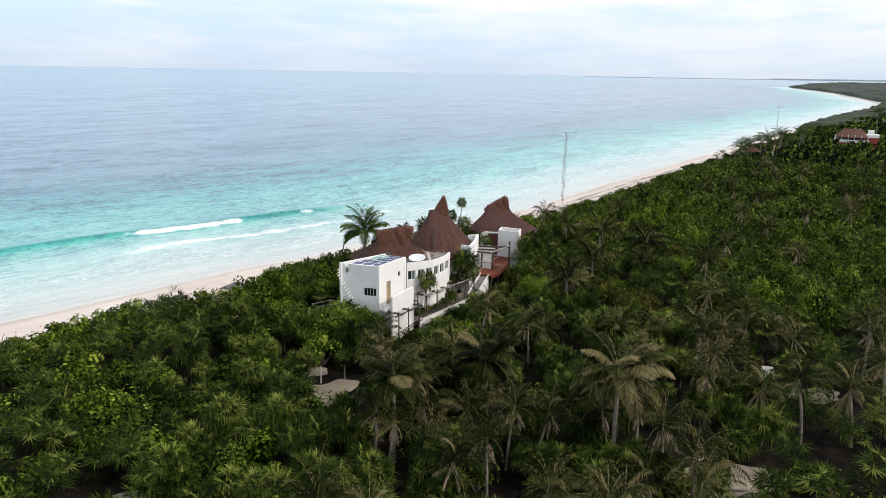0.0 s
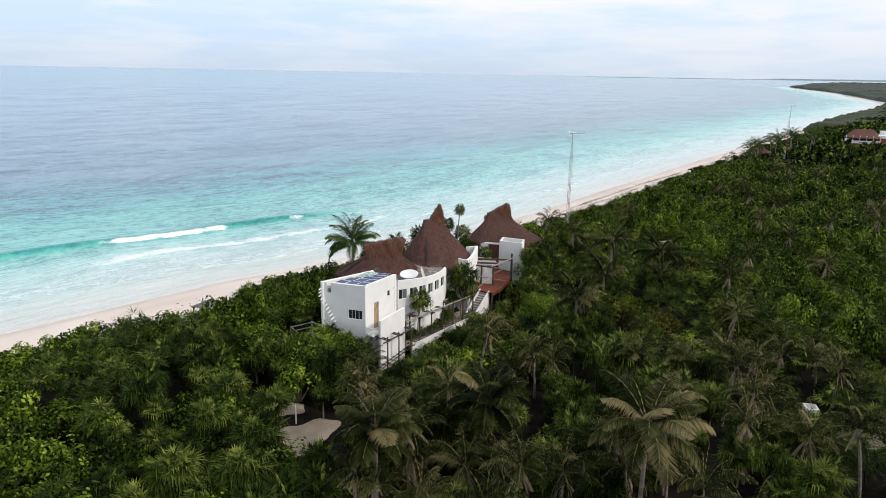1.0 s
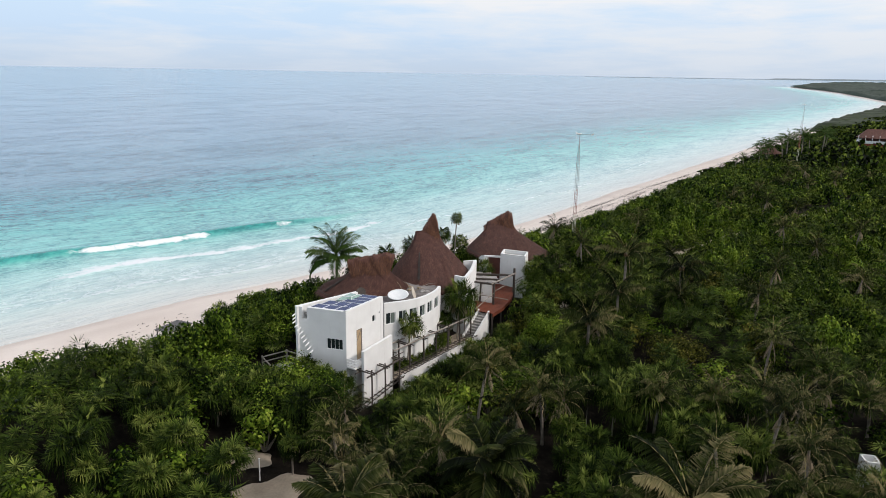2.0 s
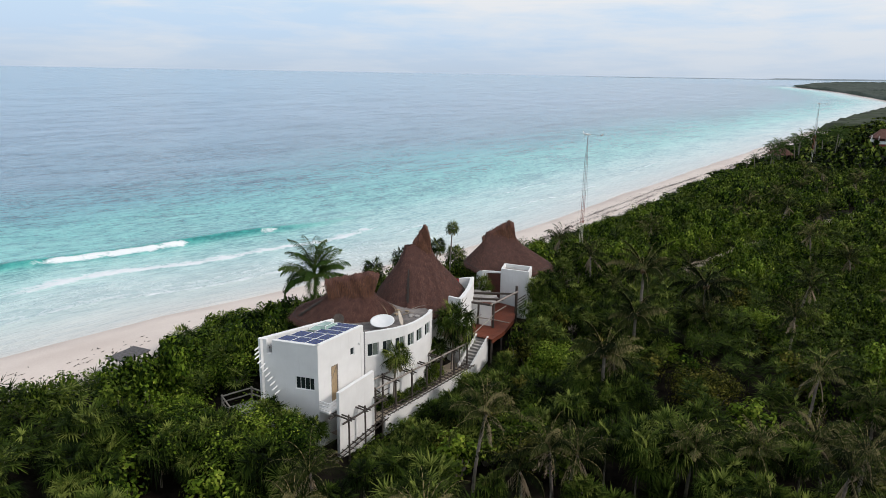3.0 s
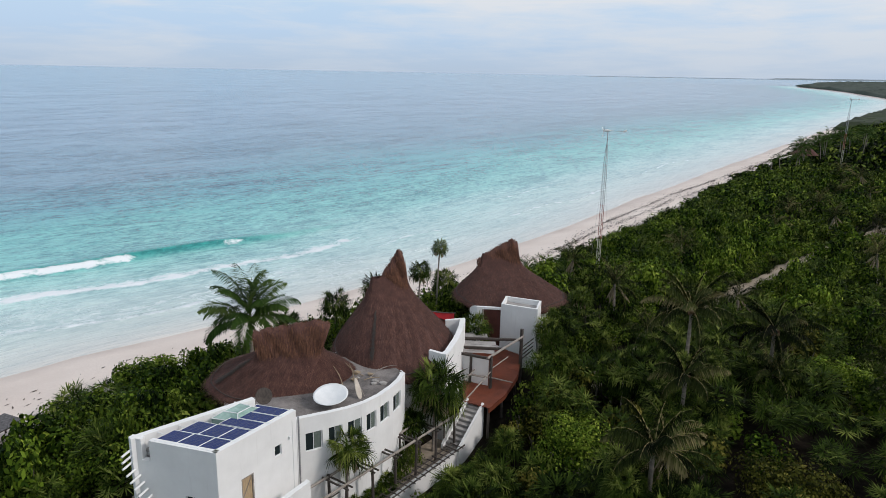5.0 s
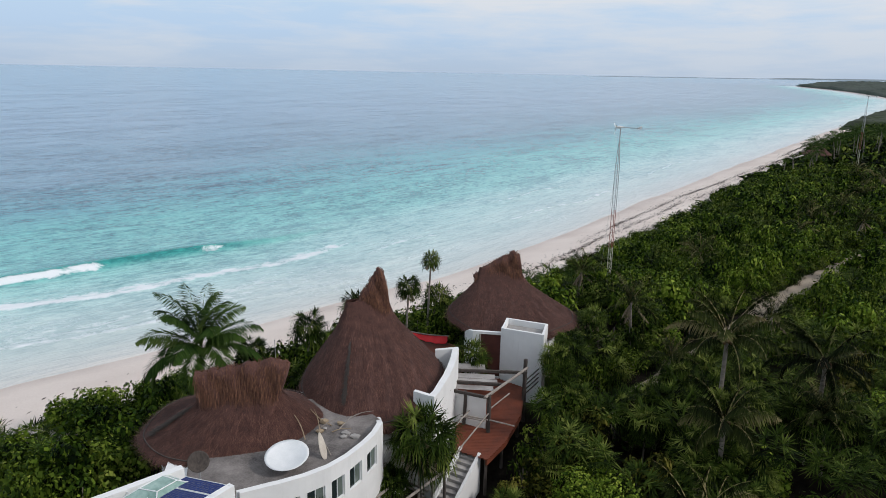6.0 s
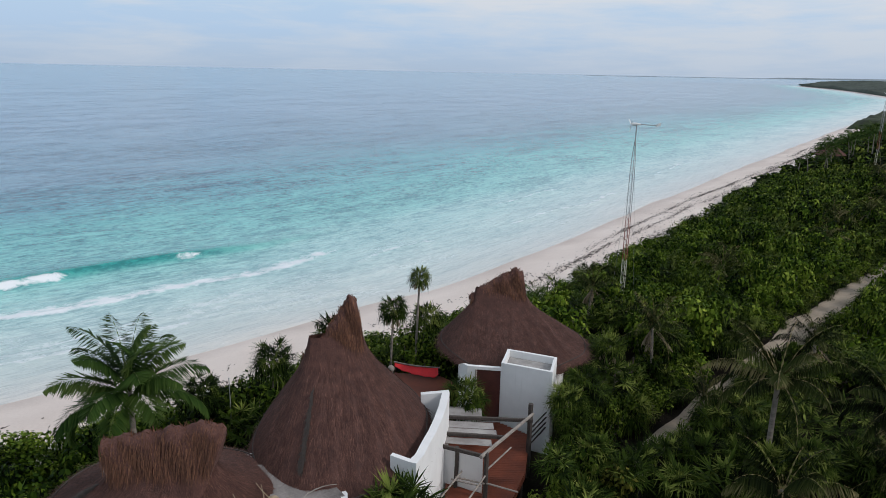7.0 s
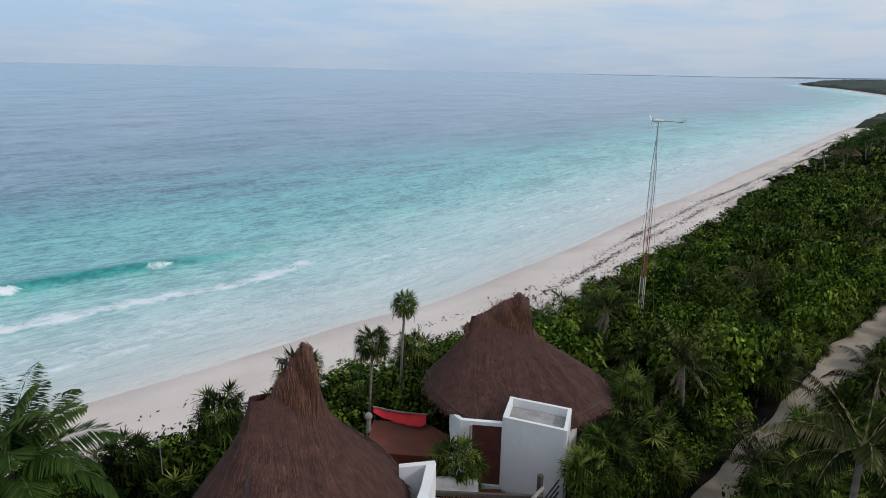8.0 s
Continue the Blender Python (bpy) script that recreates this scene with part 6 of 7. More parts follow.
lone_fan(13.3, 87.6, 7.8, 1.1, "fan palm against the white tower", 59)
lone_fan(16.0, 92.8, 8.0, 0.9, "fan palm with a bare pale trunk", 57)


def big_grape(x, y, s, sz, seed, green=GRAPE_GREEN, label="large spreading sea grape tree with round glossy leaves"):
    """A large spreading sea grape tree."""
    rng = np.random.default_rng(seed)
    z = float(height(x, y)) - 0.1
    h = thing("sea_grape_tree", (x, y, z), label, "tree", "sea grape trees")
    bm = bmesh.new()
    for k in range(6):
        a = k * 1.05 + rng.uniform(0, 0.5)
        pole(bm, (0.1 * math.cos(a), 0.1 * math.sin(a), -0.1), (s * 0.9 * math.cos(a), s * 0.9 * math.sin(a), sz * rng.uniform(0.7, 1.1)), 0.11, 0.04, 6, 0.12, 4)
    part("trunk", bm, BARK, h)
    part("crown", leafy("crown", bush(rng, 1.7 * s, 1.75 * sz, 46, 6400, 0.092), green), None, h)


for gx, gy, gs, gz in ((-8.6, 60.4, 2.0, 2.25), (-12.2, 61.6, 1.8, 1.5), (-5.9, 60.4, 1.4, 2.0), (-14.6, 64.6, 1.5, 1.1), (-12.5, 71.8, 1.7, 1.5), (-12.0, 76.5, 1.5, 1.4), (-15.6, 68.8, 1.6, 1.3), (12.6, 75.2, 1.6, 2.0), (33.0, 84.0, 1.7, 1.8)):
    big_grape(gx, gy, gs, gz, int(gx * 7 + gy * 13) % 1000 + 1)
big_grape(23.5, 70.6, 1.8, 1.9, 77, OLIVE_GREEN, "spreading sea grape tree with yellowing olive leaves")


def build_awning():
    h = thing("red_awning", (0, 0, 0), "bright red cloth slung along the edge of a terrace", "awning")
    T, S = np.meshgrid(np.linspace(0, 1, 18), np.linspace(0, 1, 8), indexing="ij")
    X = 3.0 + 2.75 * T
    depth = 0.22 + 0.45 * T ** 0.6 * np.clip((1.02 - T) / 0.12, 0, 1) ** 0.4
    Y = 93.9 - 0.5 * T - S * depth * 1.1
    Z = 6.15 - 0.05 * T - S * depth * 0.55 - 0.10 * np.sin(T * math.pi) + 0.03 * np.sin(T * 25) * S
    top = np.stack([X, Y, Z], -1)
    low = top[:, ::-1] - np.array((0, -0.01, 0.015))
    part("cloth", grid_mesh("cloth", np.concatenate([top, low, top[:, :1]], 1), RED_CLOTH), None, h)
    bm = bmesh.new()
    pole(bm, (2.95, 93.95, 6.2), (5.85, 93.4, 6.1), 0.05, 0.045, 7, -0.08, 6)
    part("hem_pole", bm, WOOD_GREY, h)
    bm = bmesh.new()
    prism(bm, [(2.9, 90.6), (6.6, 90.2), (7.0, 92.2), (5.9, 93.35), (3.0, 93.75)], 3.2, 5.55)
    part("terrace", bm, DECK, h, "reddish brown terrace floor")
    for x, y in ((3.05, 93.95), (5.75, 93.5)):
        bm = bmesh.new()
        pole(bm, (x, y, 3.0), (x, y, 6.08), 0.05)
        part("post", bm, WOOD_DARK, h)
    bm = bmesh.new()
    pole(bm, (2.85, 92.7, 4.4), (2.85, 92.7, 6.2), 0.16, 0.13, 9)
    bmesh.ops.create_icosphere(bm, subdivisions=2, radius=0.22, matrix=Matrix.Translation((2.85, 92.7, 6.3)))
    part("gate_pillar", bm, WOOD_GREY, h, "grey round-topped pillar")


build_awning()


def build_shelter():
    """A small flat-roofed shade of grey slats on four slim posts."""
    h = thing("beach_shelter", (-23.7, 78.05, 0), "flat shade roof of grey slats on slim beach posts", "shelter")
    rng = np.random.default_rng(6)
    z = float(height(-23.7, 78.05))
    m = pose(0, 0, 0, 0, 0, -24.5)
    for x in (-0.92, 0.92):
        for y in (-1.3, 1.3):
            bm = bmesh.new()
            a, b = m @ Vector((x, y, z - 0.6)), m @ Vector((x * 0.97, y * 0.98, 3.36))
            pole(bm, a, b, 0.065, 0.05)
            part("post", bm, WOOD_DARK, h)
    for k in range(30):
        bm = bmesh.new()
        s = -1.45 + 2.9 * k / 29
        a, b = m @ Vector((-1.02 + rng.uniform(-0.06, 0.04), s, 3.45 + rng.uniform(0, 0.015))), m @ Vector((1.02 + rng.uniform(-0.04, 0.06), s, 3.46 + rng.uniform(0, 0.015)))
        beam(bm, a, b, 0.092, 0.03)
        part("roof_slat", bm, WOOD_SLAT, h)
    for x in (-0.9, 0.9):
        bm = bmesh.new()
        pole(bm, m @ Vector((x, -1.48, 3.38)), m @ Vector((x, 1.48, 3.39)), 0.05)
        part("rafter", bm, WOOD_DARK, h)


build_shelter()


def build_side_rail():
    """Pole rail and landing at the sea side of the white house."""
    h = thing("side_railing", (0, 0, 0), "weathered pale grey pole railing round a small side landing", "railing")
    pts = [(-9.3, 67.6), (-10.4, 68.3), (-12.1, 66.9), (-11.0, 65.2)]
    bm = bmesh.new()
    prism(bm, [(-9.2, 65.6), (-8.2, 67.5), (-10.4, 68.3), (-12.1, 66.9), (-11.0, 65.2)], 4.0, 4.25)
    part("landing", bm, CONCRETE, h)
    for (x0, y0), (x1, y1) in zip(pts, pts[1:]):
        for z in (4.75, 5.2):
            bm = bmesh.new()
            pole(bm, (x0, y0, z), (x1, y1, z), 0.055)
            part("rail", bm, WOOD_GREY, h)
        bm = bmesh.new()
        pole(bm, (x0, y0, 2.6), (x0, y0, 5.3), 0.075)
        part("post", bm, WOOD_GREY, h)


build_side_rail()


def far_palms():
    rng = np.random.default_rng(8)
    for x, y, stem, s in ((81.6, 200, 3.4, 0.55), (84.4, 201, 4.0, 0.55), (91, 207, 3.2, 1.2), (94, 211, 4.4, 1.25), (97, 215, 5.0, 1.3), (100, 221, 4.6, 1.3), (104, 220, 5.6, 1.35), (107, 224, 6.4, 1.35), (111, 223, 7.0, 1.4), (110, 230, 5.4, 1.3), (116, 228, 6.0, 1.3), (121.5, 231, 7.4, 1.4), (118, 236, 5.8, 1.3), (126, 238, 6.4, 1.3), (129, 244, 6.2, 1.3), (171, 270, 13.5, 1.2)):
        plant_coco(x, y, float(height(x, y)) - 0.1, stem, s, rng.uniform(0, 6), int(rng.integers(0, 6)), "far coconut palm against the pale sea", False)


far_palms()
for px, py, stem, ps, k in ((15.2, 111.0, 1.6, 0.7, 1), (13.0, 108.6, 2.4, 0.75, 2), (19.5, 116.4, 1.4, 0.75, 4)):
    plant_coco(px, py, float(height(px, py)) - 0.1, stem, ps, px, k, "low coconut palm at the edge of the beach", False)


def small_palapa(x, y, R, z0, z1, lab):
    h = thing("palapa", (x, y, 0), lab, "thatched house", "palapa roofs")
    a = np.linspace(0, 2 * math.pi, 33)
    k = np.linspace(0, 1, 8)
    A, K = np.meshgrid(a, k, indexing="ij")
    P = np.stack([R * K * np.cos(A), R * K * np.sin(A), z1 - (z1 - z0) * K ** 0.9 + 0.08 * np.sin(A * 9) * K], -1)
    P[-1] = P[0]
    part("roof", grid_mesh("roof", P, THATCH), None, h)
    for t in range(6):
        bm = bmesh.new()
        pole(bm, (R * 0.8 * math.cos(t), R * 0.8 * math.sin(t), 2.0), (R * 0.8 * math.cos(t), R * 0.8 * math.sin(t), z0 + 0.4), 0.12)
        part("post", bm, WOOD_DARK, h)


small_palapa(102.5, 226, 3.6, 5.6, 8.8, "far brown thatched palapa among coconut palms")


def build_red_house():
    """The far red house with a white balcony band and a thatched roof."""
    h = thing("red_house", (154.5, 258, 0), "red house with white balcony band and thatched roof", "house")
    m = pose(0, 0, 0.6, 0, 0, -30)

    def slab(name, x0, x1, y0, y1, z0, z1, mat):
        bm = bmesh.new()
        box(bm, (x1 - x0, y1 - y0, z1 - z0), m @ Matrix.Translation(((x0 + x1) / 2, (y0 + y1) / 2, (z0 + z1) / 2)))
        return part(name, bm, mat, h)
    slab("lower_wall", -5.5, 5.5, -4, 4, 2, 5.6, RED_PAINT)
    slab("balcony_band", -5.7, 5.7, -4.4, 4.2, 5.6, 6.5, STUCCO)
    slab("upper_wall", -4.2, 4.2, -2.6, 3.4, 6.5, 8.2, DOOR_RED)
    for k in range(6):
        slab("column", -5.4 + 2.1 * k, -5.15 + 2.1 * k, -4.2, -3.95, 6.5, 8.3, STUCCO)
    slab("side_wing", 4.5, 8.6, -2.5, 3.5, 2, 7.6, RED_PAINT)
    slab("white_parapet", 4.4, 8.7, -2.6, 3.6, 7.6, 8.6, STUCCO)
    slab("stair_tower", 5.0, 7.0, 0.5, 3.0, 8.6, 10.0, STUCCO)
    for k in range(3):
        bm = bmesh.new()
        box(bm, (1.1, 0.06, 1.2), m @ Matrix.Translation((-3.4 + 3.2 * k, -4.03, 4.3)))
        part("window", bm, GLASS, h)
    a = np.linspace(0, 2 * math.pi, 41)
    k = np.linspace(0, 1, 8)
    A, K = np.meshgrid(a, k, indexing="ij")
    ex, ey = np.sign(np.cos(A)) * np.abs(np.cos(A)) ** 0.6 * 6.0, np.sign(np.sin(A)) * np.abs(np.sin(A)) ** 0.6 * 4.9
    tx = np.clip(np.cos(A) * 4, -3, 3)
    X, Y = tx + (ex - tx) * K, ey * K
    P = np.stack([X, Y, 11.0 - 2.9 * K ** 0.9], -1) @ np.array(m.to_3x3()).T
    P[-1] = P[0]
    part("thatched_roof", grid_mesh("thatched_roof", P, THATCH), None, h, "brown thatched hip roof")


build_red_house()


def build_cistern():
    h = thing("concrete_cistern", (0, 0, 0), "small open white concrete cistern among the palms", "cistern")
    a, b, c, d = (30.0, 53.5), (30.9, 53.3), (31.1, 54.3), (30.2, 54.5)
    for p, q in ((a, b), (b, c), (c, d), (d, a)):
        bm = bmesh.new()
        framed_wall(bm, p, q, 0.10, 2.2, 4.4)
        part("wall", bm, STUCCO, h)
    bm = bmesh.new()
    prism(bm, [a, b, c, d], 3.7, 3.8)
    part("lid", bm, CONCRETE, h)


build_cistern()


def build_debris():
    """Drift lines of dry seaweed on the upper beach."""
    rng = np.random.default_rng(77)
    n = 30000
    u = rng.uniform(-40, 330, n)
    line = rng.integers(0, 4, n)
    band = np.array((7.0, 9.0, 10.4, 12.0))[line]
    inl = band + 0.9 * np.sin(u / 31.0 + 5 * line) + 0.45 * np.sin(u / 15.7 + 3 * line) + 0.25 * np.sin(u / 6.1 + 7 * line) + rng.normal(0, 0.34, n) * (1 + (rng.uniform(size=n) < 0.2) * 2.5)
    thick = np.clip(0.45 + 0.45 * np.sin(u / 23.0 + 2.1 * line) + 0.35 * np.sin(u / 7.3 + 4 * line) + 0.25 * np.sin(u / 2.9 + line), 0, 1)
    keep = rng.uniform(size=n) < thick * np.clip((u - 60) / 60, 0.06, 1)
    u, inl = u[keep], inl[keep]
    x, y = coast_xyz(u, -inl)
    z = height(x, y) + 0.03
    n = len(x)
    a = rng.uniform(0, math.pi, n) * 0.4 + 0.95
    L, w = rng.uniform(0.06, 0.36, n), rng.uniform(0.02, 0.10, n)
    d = np.stack([np.cos(a), np.sin(a), 0 * a], -1)
    s = np.stack([-np.sin(a), np.cos(a), 0 * a], -1)
    c = np.stack([x, y, z], -1)
    up = np.array((0, 0, 0.04))
    v = np.stack([c - d * L[:, None], c - s * w[:, None], c + d * L[:, None], c + s * w[:, None], c + up], 1).reshape(-1, 3)
    i = np.arange(n)[:, None] * 5
    f = np.concatenate([i + np.array([[k, (k + 1) % 4, 4]]) for k in range(4)], 1).reshape(-1, 3)
    tagged(new("seaweed_debris", arrays("seaweed", v, f, SEAWEED)), "dark dry seaweed drift lines on pale sand", "seaweed", kind="stuff")


build_debris()


def sand_patch(x, y, rx, ry, turn, seed):
    """Bare trodden sand between the palms."""
    rng = np.random.default_rng(seed)
    a = np.linspace(0, 2 * math.pi, 41)
    k = np.linspace(0, 1, 9)
    edge = 1 + 0.14 * np.sin(a * 3 + seed) + 0.08 * np.sin(a * 7 + 2 * seed)
    edge[-1] = edge[0]
    c, s_ = math.cos(turn), math.sin(turn)
    A, K = np.meshgrid(a, k, indexing="ij")
    lx, ly = rx * K * np.cos(A) * edge[:, None], ry * K * np.sin(A) * edge[:, None]
    X, Y = x + lx * c - ly * s_, y + lx * s_ + ly * c
    Z = height(X, Y) + 0.07 - 0.12 * K ** 4
    tagged(new("sand_clearing", grid_mesh("sand_clearing", np.stack([X, Y, Z], -1), ROAD)), "bare trodden sand clearing between palms", "sand", kind="structure")


sand_patch(-8.2, 51.0, 3.4, 2.4, 0.9, 2)
sand_patch(-10.8, 55.0, 2.4, 1.5, 0.2, 3)
sand_patch(-18.4, 35.2, 2.0, 1.3, 0.4, 4)
sand_patch(2.2, 61.2, 2.2, 1.4, 0.5, 5)
sand_patch(21.0, 39.0, 4.2, 2.4, 0.1, 6)
sand_patch(34.0, 52.2, 2.4, 1.6, 0.2, 7)


# taller growth between the thatched roofs and the beach
for bx, by, bs, bz in ((-4.6, 88.0, 1.5, 2.3), (-6.2, 85.8, 1.4, 2.2), (-3.3, 91.0, 1.5, 2.3), (-1.6, 93.8, 1.4, 2.2), (0.8, 96.2, 1.4, 1.9), (3.4, 98.6, 1.5, 1.9), (6.2, 100.4, 1.5, 1.8), (8.6, 101.6, 1.5, 1.8), (-0.6, 91.6, 1.3, 1.9), (0.6, 94.0, 1.2, 1.7), (5.4, 96.4, 1.3, 1.9), (-9.8, 79.6, 1.4, 1.8)):
    plant_bush("shrub", bx, by, float(height(bx, by)) - 0.1, bs, bz, bx, int(abs(bx) * 3) % 4)
for bx, by, bz, bs in ((-3.9, 90.0, 7.9, 1.2), (-1.2, 94.6, 8.0, 1.2), (4.6, 99.4, 7.2, 1.2), (-7.0, 87.0, 7.2, 1.2)):
    lone_fan(bx, by, bz, bs, "fan palm above the dense beach scrub", int(by * 10), False)


# dark growth against the deck and below the stairs
for bx, by, bs, bz in ((9.9, 78.8, 0.8, 1.5), (11.2, 80.6, 0.9, 1.7), (12.1, 82.6, 0.9, 1.9), (8.8, 77.0, 0.7, 1.1), (10.6, 77.4, 1.0, 1.3), (12.4, 79.4, 1.1, 1.5), (13.6, 81.8, 1.1, 1.6), (12.4, 84.6, 0.8, 1.8)):
    plant_bush("olive_shrub" if int(by) % 2 else "shrub", bx, by, float(height(bx, by)) - 0.1, bs, bz, bx, int(bx * 3))


# fan palms that crowd round the stems of the coconut palms behind the house
for cx, cy, top in ((21.9, 83.6, 10.3), (27.7, 83.3, 9.0), (19.9, 78.2, 7.8), (15.1, 68.9, 8.2)):
    for k in range(5):
        a = k * 1.257 + cx
        fx, fy = cx + 1.5 * math.cos(a), cy + 1.5 * math.sin(a) - 0.4
        z = float(height(fx, fy)) - 0.1
        plant_fan(fx, fy, z, (top - z) * (0.42 + 0.05 * (k % 3)), 1.25, a, k * 2 + 1)


# growth that walls in the sand track on both sides
def track_edges():
    rng = np.random.default_rng(88)
    P = np.array(ROAD_LINE[2:10], float)
    for (x0, y0), (x1, y1) in zip(P, P[1:]):
        L = math.hypot(x1 - x0, y1 - y0)
        nx, ny = (y1 - y0) / L, -(x1 - x0) / L
        for k in range(int(L / 1.5)):
            f = (k + rng.uniform(0.1, 0.9)) * 1.5 / L
            for side in (-1, 1):
                for o in (2.3, 3.7):
                    d = side * (o + rng.uniform(-0.3, 0.4))
                    x, y = x0 + (x1 - x0) * f + nx * d, y0 + (y1 - y0) * f + ny * d
                    if math.hypot(x - 10.4, y - 93.9) < 6.5:
                        continue
                    z = float(height(x, y)) - 0.1
                    r = rng.uniform()
                    low = 0.45 if x > 31 else 1.0
                    if r < 0.42:
                        plant_fan(x, y, z, low * (rng.uniform(1.9, 3.0) if side > 0 else rng.uniform(0.9, 1.8)), rng.uniform(1.0, 1.35), rng.uniform(0, 6), int(rng.integers(0, 12)))
                    else:
                        plant_bush("sea_grape" if r < 0.68 else "shrub", x, y, z, rng.uniform(0.8, 1.15), (0.4 + 0.6 * low) * rng.uniform(1.0, 1.7), rng.uniform(0, 6), int(rng.integers(0, 12)))


track_edges()
for fx, fy, stem, fs, k in ((18.6, 83.6, 3.0, 1.3, 1), (20.4, 86.4, 3.2, 1.3, 2), (22.6, 88.2, 3.0, 1.35, 6), (24.6, 90.4, 2.9, 1.3, 4), (26.8, 92.6, 2.8, 1.3, 5), (17.0, 81.6, 2.8, 1.3, 8), (15.6, 83.0, 2.6, 1.2, 10), (19.2, 80.6, 2.6, 1.3, 7)):
    plant_fan(fx, fy, float(height(fx, fy)) - 0.1, stem, fs, fx * 1.7 + fy, k)


# plants set by hand round the house
for k in range(26):
    t = k / 25
    bx, by = 7.2 - 9.2 * t + 1.5 * (k % 3), 75.4 - 12.4 * t - 1.1 * (k % 3)
    plant_bush("olive_shrub" if k % 3 else "shrub", bx, by, float(height(bx, by)) - 0.1, 0.95, (0.72, 0.95, 1.25)[k % 3], k * 1.3, k)
for bx, by, bs, bz in ((1.5, 71.4, 0.45, 0.7), (2.5, 73.3, 0.45, 0.8), (3.0, 74.9, 0.5, 0.9), (0.7, 70.5, 0.4, 0.6), (-1.1, 68.9, 0.4, 0.5)):
    plant_bush("shrub", bx, by, float(height(bx, by)) - 0.1, bs, bz, bx, int(bx * 3) % 4)
for fx, fy, stem, fs, k in ((-1.6, 68.8, 0.9, 0.7, 1), (-0.9, 69.3, 0.9, 0.7, 3), (0.2, 70.2, 1.0, 0.65, 6), (1.0, 71.1, 0.9, 0.65, 9), (1.7, 72.2, 1.0, 0.65, 2), (2.3, 73.8, 1.4, 0.65, 8), (2.9, 75.6, 2.6, 0.9, 5), (4.9, 77.0, 3.0, 0.9, 1),
                            (12.4, 80.6, 2.2, 1.2, 2), (11.4, 78.2, 1.8, 1.15, 4), (13.3, 83.4, 2.8, 1.2, 5), (13.2, 87.0, 3.2, 1.2, 8), (14.4, 89.4, 2.6, 1.2, 10), (10.4, 73.4, 1.6, 1.2, 11), (8.0, 70.2, 1.5, 1.2, 1), (3.6, 66.0, 1.2, 1.0, 8), (1.0, 62.6, 1.8, 1.1, 3),
                            (6.0, 67.6, 1.5, 1.2, 2), (5.0, 64.6, 1.5, 1.2, 4), (2.8, 62.4, 1.6, 1.2, 5), (-6.4, 62.6, 2.4, 1.0, 8), (-4.9, 62.7, 2.2, 0.85, 10), (-7.9, 63.3, 2.4, 1.0, 11), (-6.9, 53.6, 2.2, 0.9, 0), (-10.0, 50.6, 3.0, 1.15, 3),
                            (8.6, 75.4, 2.4, 1.0, 1), (7.2, 73.2, 2.0, 1.05, 4), (5.6, 71.0, 2.3, 1.05, 7), (4.2, 69.0, 1.9, 1.0, 2), (2.8, 67.0, 2.2, 1.05, 5), (1.3, 64.8, 2.0, 1.0, 10), (7.8, 71.0, 2.8, 1.2, 8), (4.8, 66.2, 2.7, 1.15, 11), (6.4, 69.0, 2.6, 1.2, 3), (2.4, 63.6, 2.4, 1.1, 6), (-0.2, 62.4, 1.6, 1.0, 1)):
    plant_fan(fx, fy, float(height(fx, fy)) - 0.1, stem, fs, fx * 1.7 + fy, k)


def build_rubble():
    """Sticks and broken plaster left on the roof terrace."""
    rng = random.Random(12)
    for k, (x, y, L, a, up) in enumerate(((-0.3, 74.6, 1.5, 1.9, 0.55), (-0.5, 75.0, 1.2, 0.6, 0.35), (0.1, 75.5, 1.3, 2.6, 0.5), (0.5, 75.2, 1.0, 1.1, 0.2), (-0.9, 74.2, 1.1, 2.2, 0.75), (0.9, 76.3, 1.1, 0.3, 0.2), (0.2, 74.9, 0.9, 0.2, 0.1))):
        h = thing("dry_branch", (x, y, 8.55), "dry broken branch lying on the roof terrace", "branch", "terrace rubble")
        bm = bmesh.new()
        pole(bm, (0, 0, 0.03), (L * math.cos(a), L * math.sin(a), up + 0.03), 0.03, 0.015, 5, 0.08, 4)
        part("stick", bm, WOOD_GREY if k % 2 else DEAD_FROND, h)
    for k in range(9):
        x, y, s = -0.4 + rng.uniform(0, 1.9), 74.4 + rng.uniform(0, 2.0), rng.uniform(0.12, 0.28)
        bm = bmesh.new()
        bmesh.ops.create_icosphere(bm, subdivisions=1, radius=s, matrix=Matrix.Diagonal((1, 0.8, 0.5, 1)))
        for v in bm.verts:
            v.co *= rng.uniform(0.7, 1.2)
        ob = new("rubble_lump", finish(bm, CONCRETE if k % 3 else DEAD_FROND, "rubble_lump"))
        ob.location = (x, y, 8.53 + s * 0.3)
        tagged(ob, "broken lump of pale plaster on the terrace", "rubble", "terrace rubble")


build_rubble()


def build_board():
    h = thing("pale_board", (0.1, 72.9, 8.53), "pale pointed board leaning on the roof terrace", "board")
    bm = bmesh.new()
    ring = [(0.15 * math.sin(a) * (1 - 0.25 * math.cos(a)), 0.60 * math.cos(a)) for a in (2 * math.pi * k / 20 for k in range(20))]
    prism(bm, ring, -0.025, 0.025)
    bmesh.ops.transform(bm, matrix=Matrix.Translation((0, 0, 0.50)) @ pose(0, 0, 0, 62, 0, 35), verts=bm.verts)
    part("board", bm, CANVAS_PALE, h)
    bm = bmesh.new()
    pole(bm, (0.35, 0.10, 0.0), (0.05, 0.15, 0.62), 0.03)
    part("prop", bm, WOOD_GREY, h)


build_board()


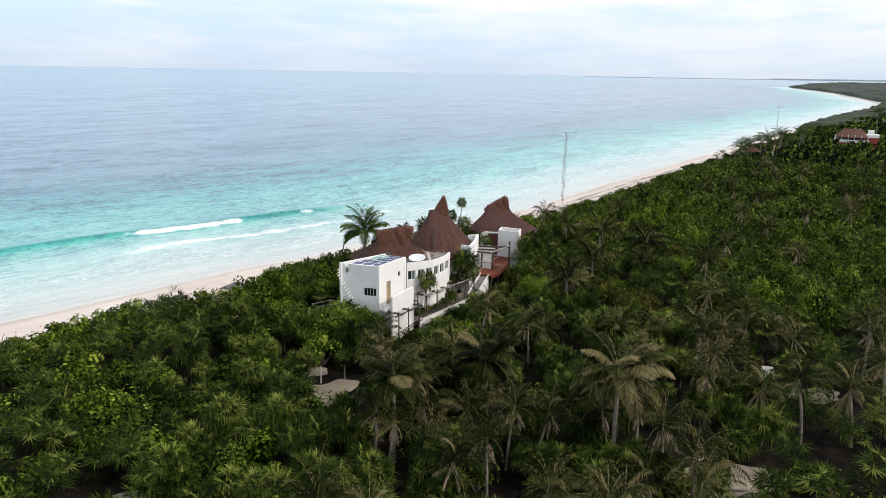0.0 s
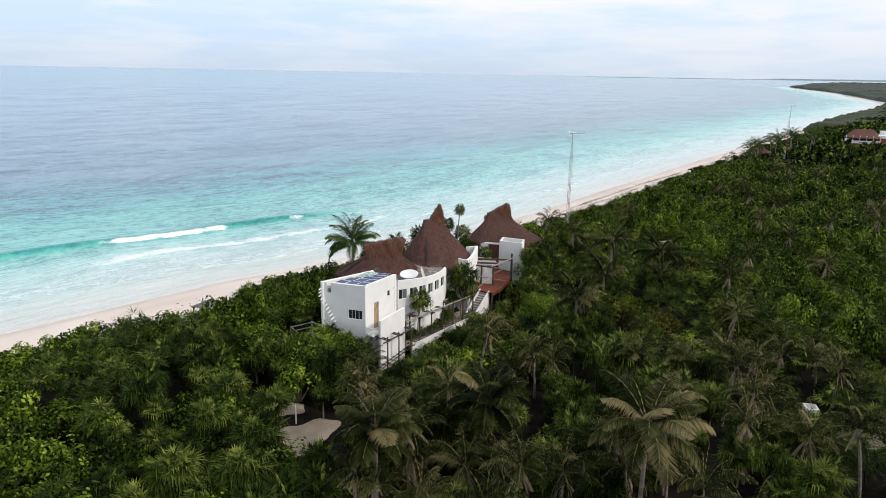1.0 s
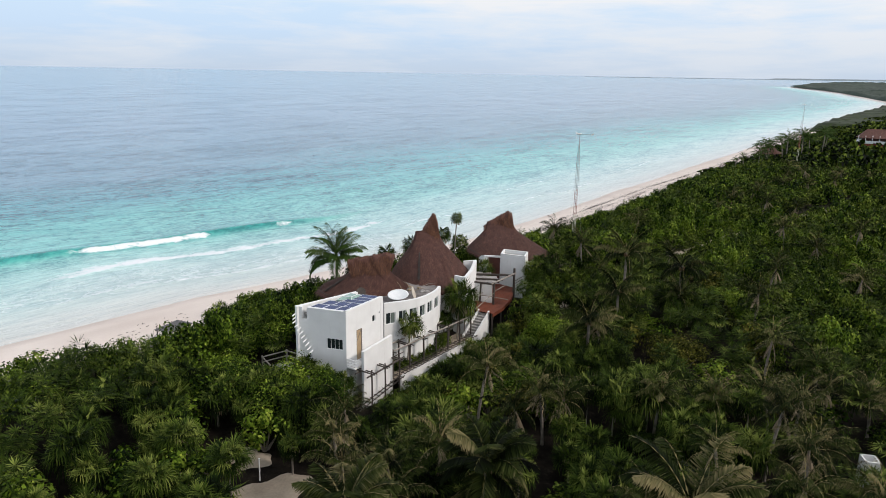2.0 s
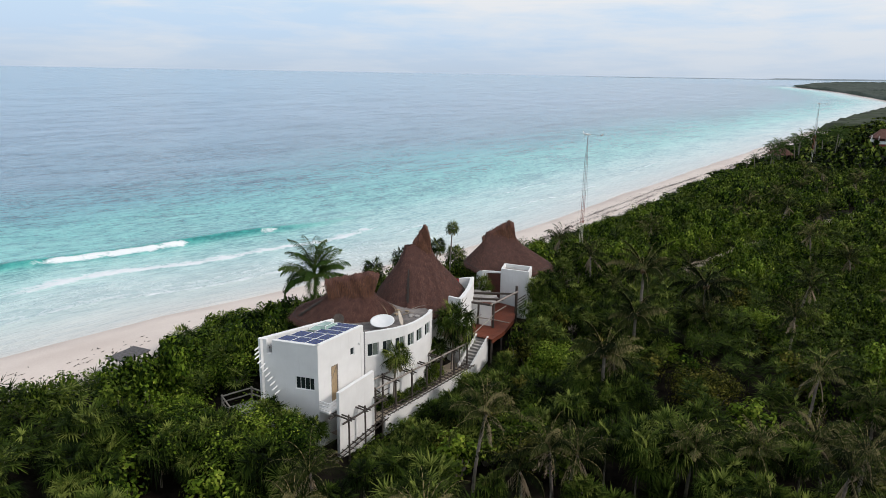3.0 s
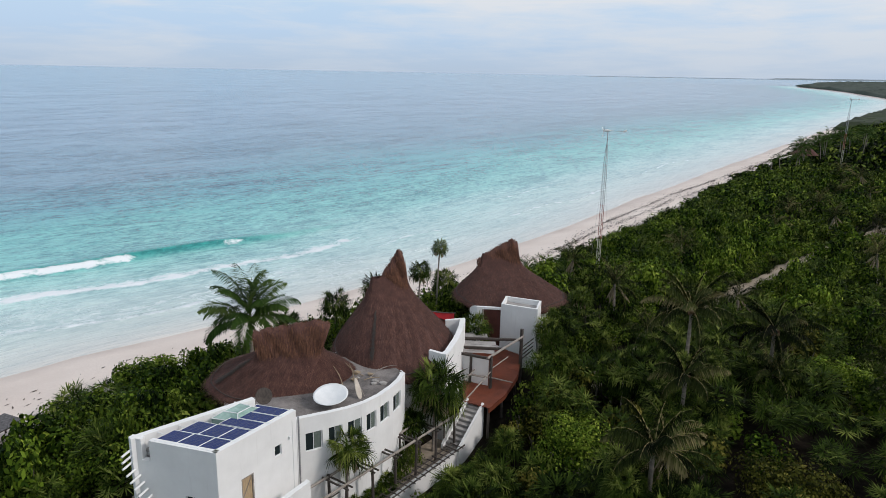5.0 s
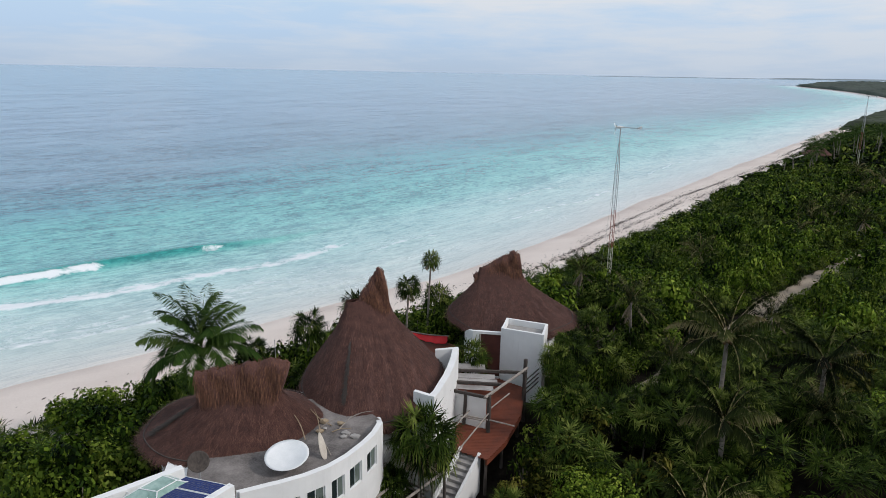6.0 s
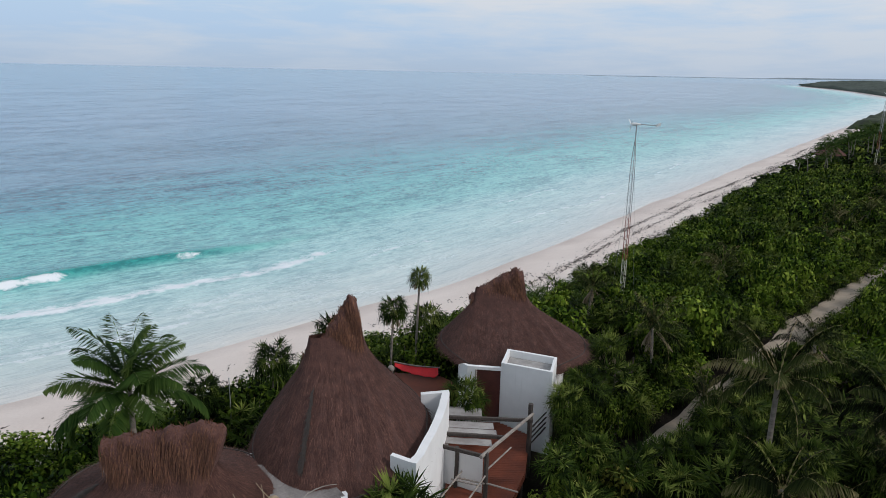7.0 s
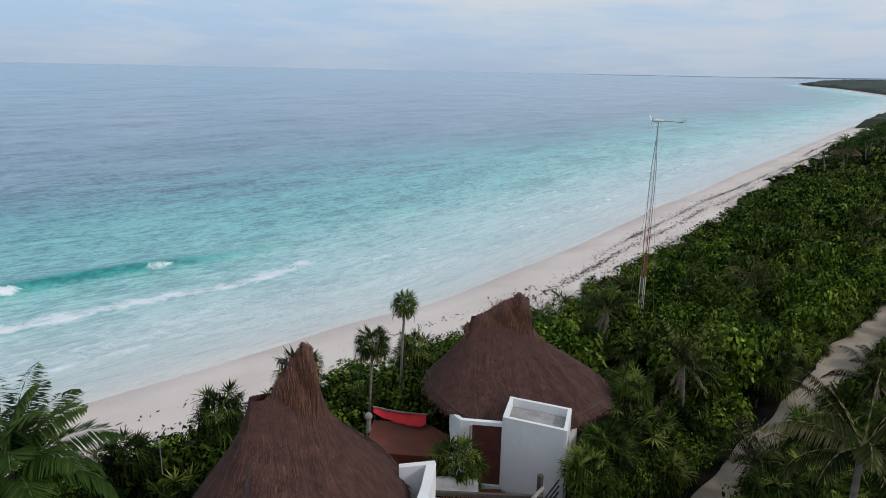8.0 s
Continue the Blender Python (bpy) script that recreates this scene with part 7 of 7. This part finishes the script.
def build_chair():
    """A white plastic chair lying in the clearing."""
    z = float(height(19.5, 41.3)) + 0.05
    h = thing("plastic_chair", (19.5, 41.3, z), "tipped white plastic garden chair on bare ground", "chair")
    h.rotation_euler = (radians(70), 0, radians(40))
    for name, size, at, rot in (("seat", (0.46, 0.44, 0.03), (0, 0, 0.42), 0), ("backrest", (0.44, 0.03, 0.48), (0, 0.22, 0.68), -10)):
        bm = bmesh.new()
        box(bm, size, pose(*at, rot), 0.01)
        part(name, bm, METAL_WHITE, h)
    for sx in (-1, 1):
        for sy in (-1, 1):
            bm = bmesh.new()
            pole(bm, (sx * 0.19, sy * 0.18, 0.42), (sx * 0.23, sy * 0.22, 0.0), 0.022)
            part("leg", bm, METAL_WHITE, h)
        bm = bmesh.new()
        pole(bm, (sx * 0.23, -0.2, 0.62), (sx * 0.23, 0.22, 0.64), 0.022)
        part("armrest", bm, METAL_WHITE, h)


build_chair()

for lx, ly, L, a in ((20.0, 37.6, 3.6, 0.05), (21.5, 36.9, 3.2, -0.1), (19.4, 38.2, 2.2, 0.3)):
    log = thing("driftwood_log", (lx, ly, float(height(lx, ly))), "pale fallen palm log on bare ground", "log", "fallen logs")
    bm = bmesh.new()
    pole(bm, (-L / 2 * math.cos(a), -L / 2 * math.sin(a), 0.1), (L / 2 * math.cos(a), L / 2 * math.sin(a), 0.12), 0.11, 0.08, 8, 0.05, 4)
    part("stem", bm, BARK, log)


def build_fence_posts():
    """Weathered posts and rails in the scrub beyond the far thatched roof."""
    h = thing("post_fence", (0, 0, 0), "weathered post and rail fence in the scrub", "fence")
    pts = [(15.0, 91.0), (16.6, 92.6), (18.2, 94.4)]
    for x, y in pts:
        bm = bmesh.new()
        pole(bm, (x, y, 2.2), (x, y, 6.6), 0.07, 0.06)
        part("post", bm, WOOD_DARK, h)
    for (x0, y0), (x1, y1) in zip(pts, pts[1:]):
        for z in (5.6, 6.2):
            bm = bmesh.new()
            pole(bm, (x0, y0, z), (x1, y1, z), 0.045)
            part("rail", bm, WOOD_DARK, h)


build_fence_posts()


def build_poles():
    for name, x, y, z1, r, mat, lab, cat in (("marker_pole", -5.3, 86.9, 8.2, 0.03, METAL_GREY, "thin grey pole standing in the beach scrub", "pole"), ("white_post", -8.9, 53.0, 4.3, 0.05, STUCCO, "short white post in the sand clearing", "post")):
        z = float(height(x, y))
        h = thing(name, (x, y, z), lab, cat)
        bm = bmesh.new()
        pole(bm, (0, 0, -0.3), (0.03, 0, z1 - z), r, r * 0.8, 8, 0.01, 3)
        part("shaft", bm, mat, h)
        bm = bmesh.new()
        pole(bm, (0.03, 0, z1 - z), (0.03, 0, z1 - z + 0.04), r * 1.3, r * 0.7, 8)
        part("cap", bm, mat, h)


build_poles()
